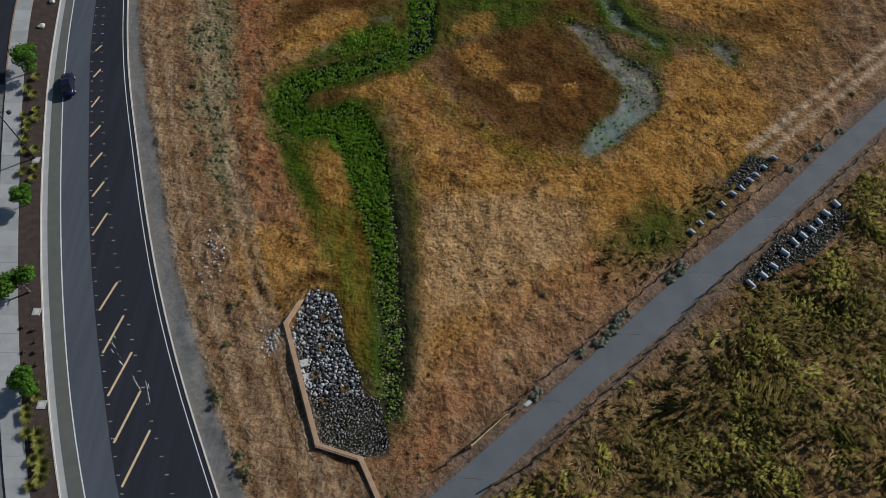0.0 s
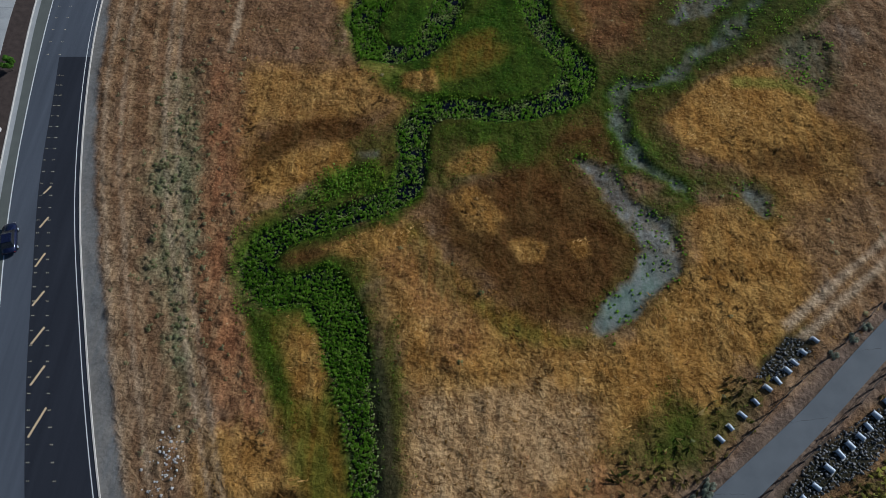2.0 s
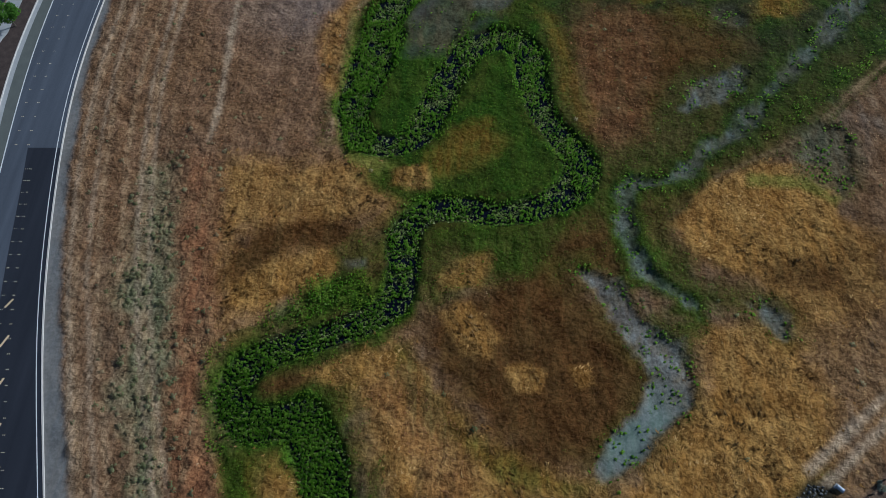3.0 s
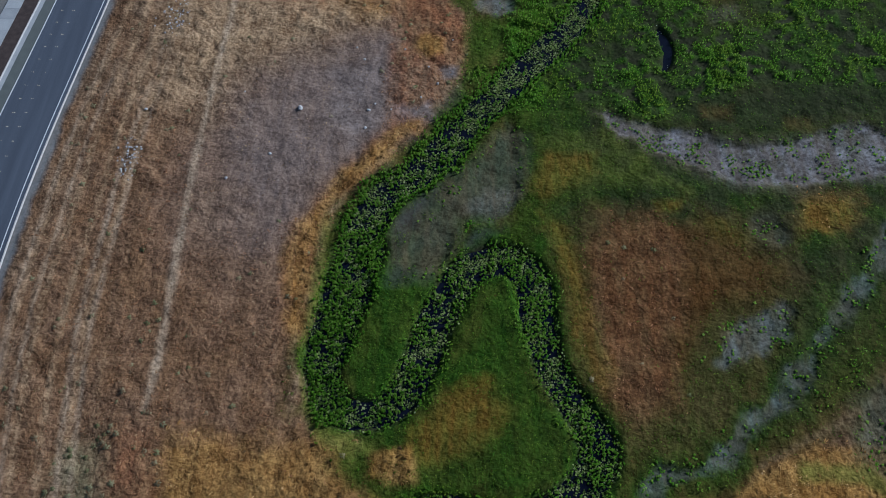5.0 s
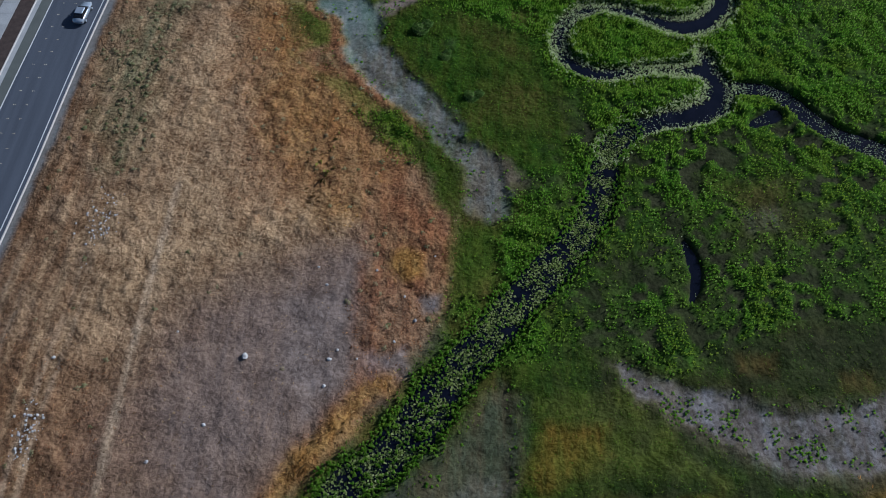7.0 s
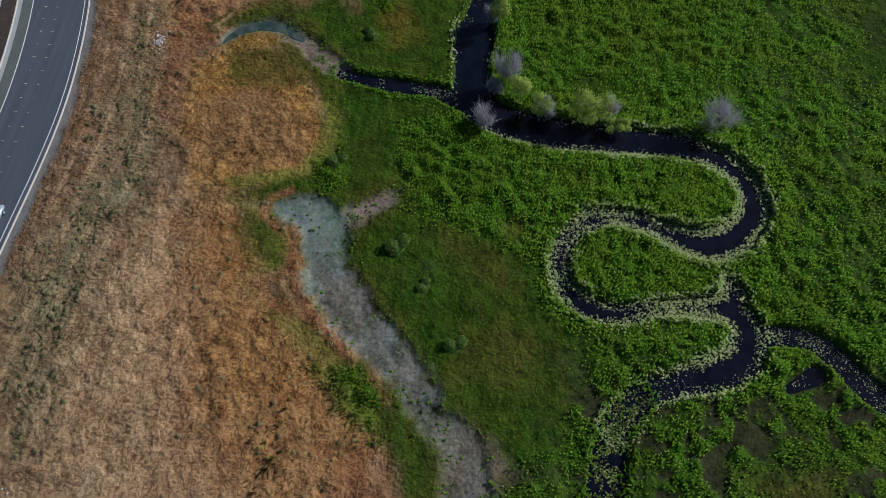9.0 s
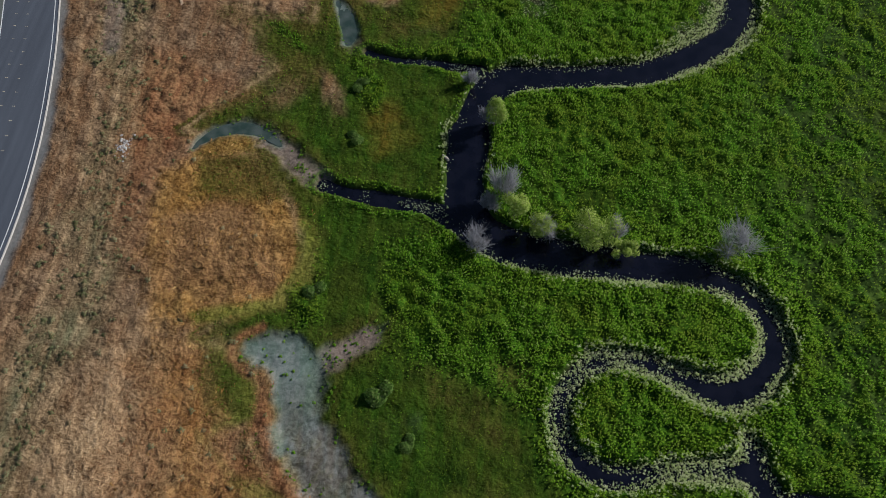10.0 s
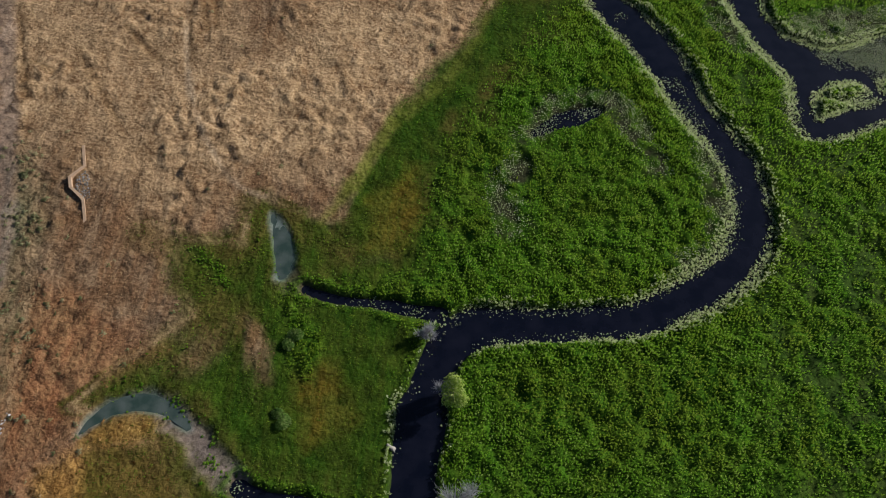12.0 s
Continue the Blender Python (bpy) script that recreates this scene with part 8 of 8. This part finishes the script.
for k, (x, y, s) in enumerate(BOULDERS):
    boulder(x, y, s, 500 + k, "pale grey boulder lying on bare soil")
for k, (x, y) in enumerate(WHITE_ROCKS):
    boulder(x, y, 0.9, 540 + k, "white landscape rock in bark mulch", 0.1)
verts, faces = [], []
r = np.random.RandomState(9)
for x, y, s in GRAVEL_SPILLS:
    for k in range(90):
        px, py, q = x + s * 0.5 * r.randn(), y + s * r.randn(), 0.06 + 0.14 * r.rand() ** 2
        z = float(at_field(height, px, py))
        b = len(verts)
        verts += [(px - q, py - q * 0.6, z), (px + q * 0.8, py - q, z), (px + q, py + q * 0.7, z), (px - q * 0.7, py + q, z), (px, py, z + q * 1.2)]
        faces += [(b, b + 1, b + 4), (b + 1, b + 2, b + 4), (b + 2, b + 3, b + 4), (b + 3, b, b + 4)]
soup("rubble", verts, faces, pale_stone, "loose pale rubble scattered in dry grass", "stones")
for x, y in LIDS:
    ob = thing("utility_lid", "square pale concrete utility box lid", "utility box", "utility lids", place=(x, y, 0.1))
    bm = bmesh.new()
    box_bm(bm, (1.0, 1.0, 0.08), pose(0, 0, 0.04), 0.02)
    part("collar", bm, concrete, ob)
    bm = bmesh.new()
    box_bm(bm, (0.55, 0.6, 0.02), pose(0, 0, 0.088), 0.005)
    part("cover", bm, kerb_concrete, ob, "grey cover plate")
mx, my = MANHOLE[0]
ob = thing("manhole", "round concrete manhole ring with a dark lid", "manhole", place=(mx, my, float(at_field(height, mx, my))))
part("ring", tube(bmesh.new(), [(0, 0, -0.1), (0, 0, 0.1), (0, 0, 0.13)], [0.75, 0.75, 0.7], 24), concrete, ob)
part("lid", tube(bmesh.new(), [(0, 0, 0.1), (0, 0, 0.15)], [0.42, 0.40], 20), wood, ob, "dark iron lid")
lx0, ly0 = LAMP_FOOT[0]
lamp = thing("street_lamp", "tall dark steel street lamp with one arm", "street lamp", place=(lx0, ly0, 0.1))
part("base", tube(bmesh.new(), [(0, 0, 0), (0, 0, 0.25), (0, 0, 0.35)], [0.24, 0.22, 0.12], 12), dark_steel, lamp)
part("pole", tube(bmesh.new(), [(0, 0, 0.2), (0, 0, 4.5), (0, 0, 9.2)], [0.10, 0.08, 0.06], 10), dark_steel, lamp)
part("arm", tube(bmesh.new(), [(0, 0, 9.0), (0.5, 0, 9.45), (1.5, 0, 9.5)], [0.05, 0.045, 0.04], 8), dark_steel, lamp)
head = part("head", tube(bmesh.new(), [(1.5, 0, 9.62), (1.5, 0, 9.5), (1.5, 0, 9.3)], [0.10, 0.28, 0.30], 14), dark_steel, lamp)
part("lens", tube(bmesh.new(), [(1.5, 0, 9.3), (1.5, 0, 9.26)], [0.24, 0.22], 14), white_paint, head, "pale lamp lens")
tx, ty = STUMP[0]
stump = thing("dead_stump", "bleached dead stump at the water's edge", "stump", place=(tx, ty, float(at_field(height, tx, ty))))
bm = bmesh.new()
tube(bm, [(0.3, 0.2, -0.4), (0.1, 0.1, 0.3), (-0.5, 0.5, 0.55)], [0.3, 0.24, 0.12], 9)
tube(bm, [(0.1, 0.1, 0.25), (0.5, -0.4, 0.6)], [0.15, 0.05], 7)
part("trunk", bm, mottled("bleached_wood", (0.22, 0.20, 0.18), (0.42, 0.39, 0.36), 4, 30, 0.9, relief=0.01), stump)


# ---- cars ----
def car(place, turn, body_mat, label):
    """A saloon: lofted body, glass house, wheels, lamps and mirrors; it faces along +y."""
    ob = thing("car", label, "car", place=place, turn=turn)
    glass = mottled("car_glass", (0.01, 0.012, 0.016), (0.02, 0.022, 0.026), 2, 8, 0.08, 0.0, 0.6)
    bm = bmesh.new()
    secs = [(-2.3, 0.70, 0.45, 0.78), (-2.15, 0.84, 0.32, 0.95), (-1.2, 0.90, 0.25, 1.0), (0.6, 0.90, 0.25, 0.98), (1.7, 0.86, 0.28, 0.86), (2.2, 0.74, 0.35, 0.72), (2.32, 0.6, 0.42, 0.62)]
    rings = []
    for yy, w, lo, hi in secs:
        rings.append([bm.verts.new(p) for p in ((-w * 0.9, yy, lo), (-w, yy, (lo + hi) / 2), (-w * 0.92, yy, hi), (0, yy, hi + 0.05), (w * 0.92, yy, hi), (w, yy, (lo + hi) / 2), (w * 0.9, yy, lo))])
    for a, b in zip(rings[:-1], rings[1:]):
        for k in range(7):
            bm.faces.new((a[k], a[(k + 1) % 7], b[(k + 1) % 7], b[k]))
    bm.faces.new(rings[0][::-1])
    bm.faces.new(rings[-1])
    bmesh.ops.recalc_face_normals(bm, faces=bm.faces)
    body = part("body", bm, body_mat, ob)
    for f in body.data.polygons:
        f.use_smooth = True
    low = [p for p in ((-0.8, -1.75, 0.98), (0.8, -1.75, 0.98), (0.8, 1.0, 0.98), (-0.8, 1.0, 0.98))]
    top = [p for p in ((-0.6, -1.05, 1.42), (0.6, -1.05, 1.42), (0.6, 0.2, 1.42), (-0.6, 0.2, 1.42))]
    for k, kind in enumerate(("rear_window", "side_window", "windscreen", "side_window")):
        bm = bmesh.new()
        bm.faces.new([bm.verts.new(q) for q in (low[k], low[(k + 1) % 4], top[(k + 1) % 4], top[k])])
        part(kind, bm, glass, ob, "dark tinted glass")
    bm = bmesh.new()
    box_bm(bm, (1.28, 1.35, 0.06), pose(0, -0.42, 1.435), 0.03)
    part("roof", bm, body_mat, ob)
    rubber = mottled("tyre_rubber", (0.01, 0.01, 0.01), (0.03, 0.03, 0.03), 4, 20, 0.9)
    for sx_ in (-1, 1):
        for yy in (-1.35, 1.4):
            w = part("wheel", tube(bmesh.new(), [(sx_ * 0.70, yy, 0.33), (sx_ * 0.90, yy, 0.33)], [0.33, 0.33], 16), rubber, ob)
            part("rim", tube(bmesh.new(), [(sx_ * 0.88, yy, 0.33), (sx_ * 0.915, yy, 0.33)], [0.21, 0.19], 12), zinc, w, "pale alloy rim")
        bm = bmesh.new()
        box_bm(bm, (0.16, 0.1, 0.1), pose(sx_ * 0.98, 0.75, 1.0), 0.02)
        part("mirror", bm, body_mat, ob)
        bm = bmesh.new()
        box_bm(bm, (0.34, 0.12, 0.12), pose(sx_ * 0.56, 2.22, 0.62, 0, 0, -sx_ * 18), 0.03)
        part("headlight", bm, white_paint, ob, "clear headlight")
        bm = bmesh.new()
        box_bm(bm, (0.3, 0.08, 0.12), pose(sx_ * 0.6, -2.24, 0.74), 0.02)
        part("tail_light", bm, mottled("red_lens", (0.25, 0.01, 0.01), (0.4, 0.02, 0.02), 4, 20, 0.3), ob, "red tail light")
    return ob


blue_paint = mottled("dark_blue_paint", (0.012, 0.016, 0.05), (0.02, 0.028, 0.08), 0.6, 4, 0.22, 0.5, 0.6)
silver = mottled("silver_blue_paint", (0.34, 0.40, 0.48), (0.46, 0.52, 0.60), 0.6, 4, 0.25, 0.5, 0.6)
for (x, y), mat_, label in zip(CARS, (blue_paint, silver), ("dark blue saloon car on the worn lane", "silver-blue hatchback car on the open road")):
    ahead = road_east(np.array([y + 3.0]))[0] - road_east(np.array([y - 3.0]))[0]
    car((x, y, 0.03), -math.atan2(ahead, 6.0), mat_, label)
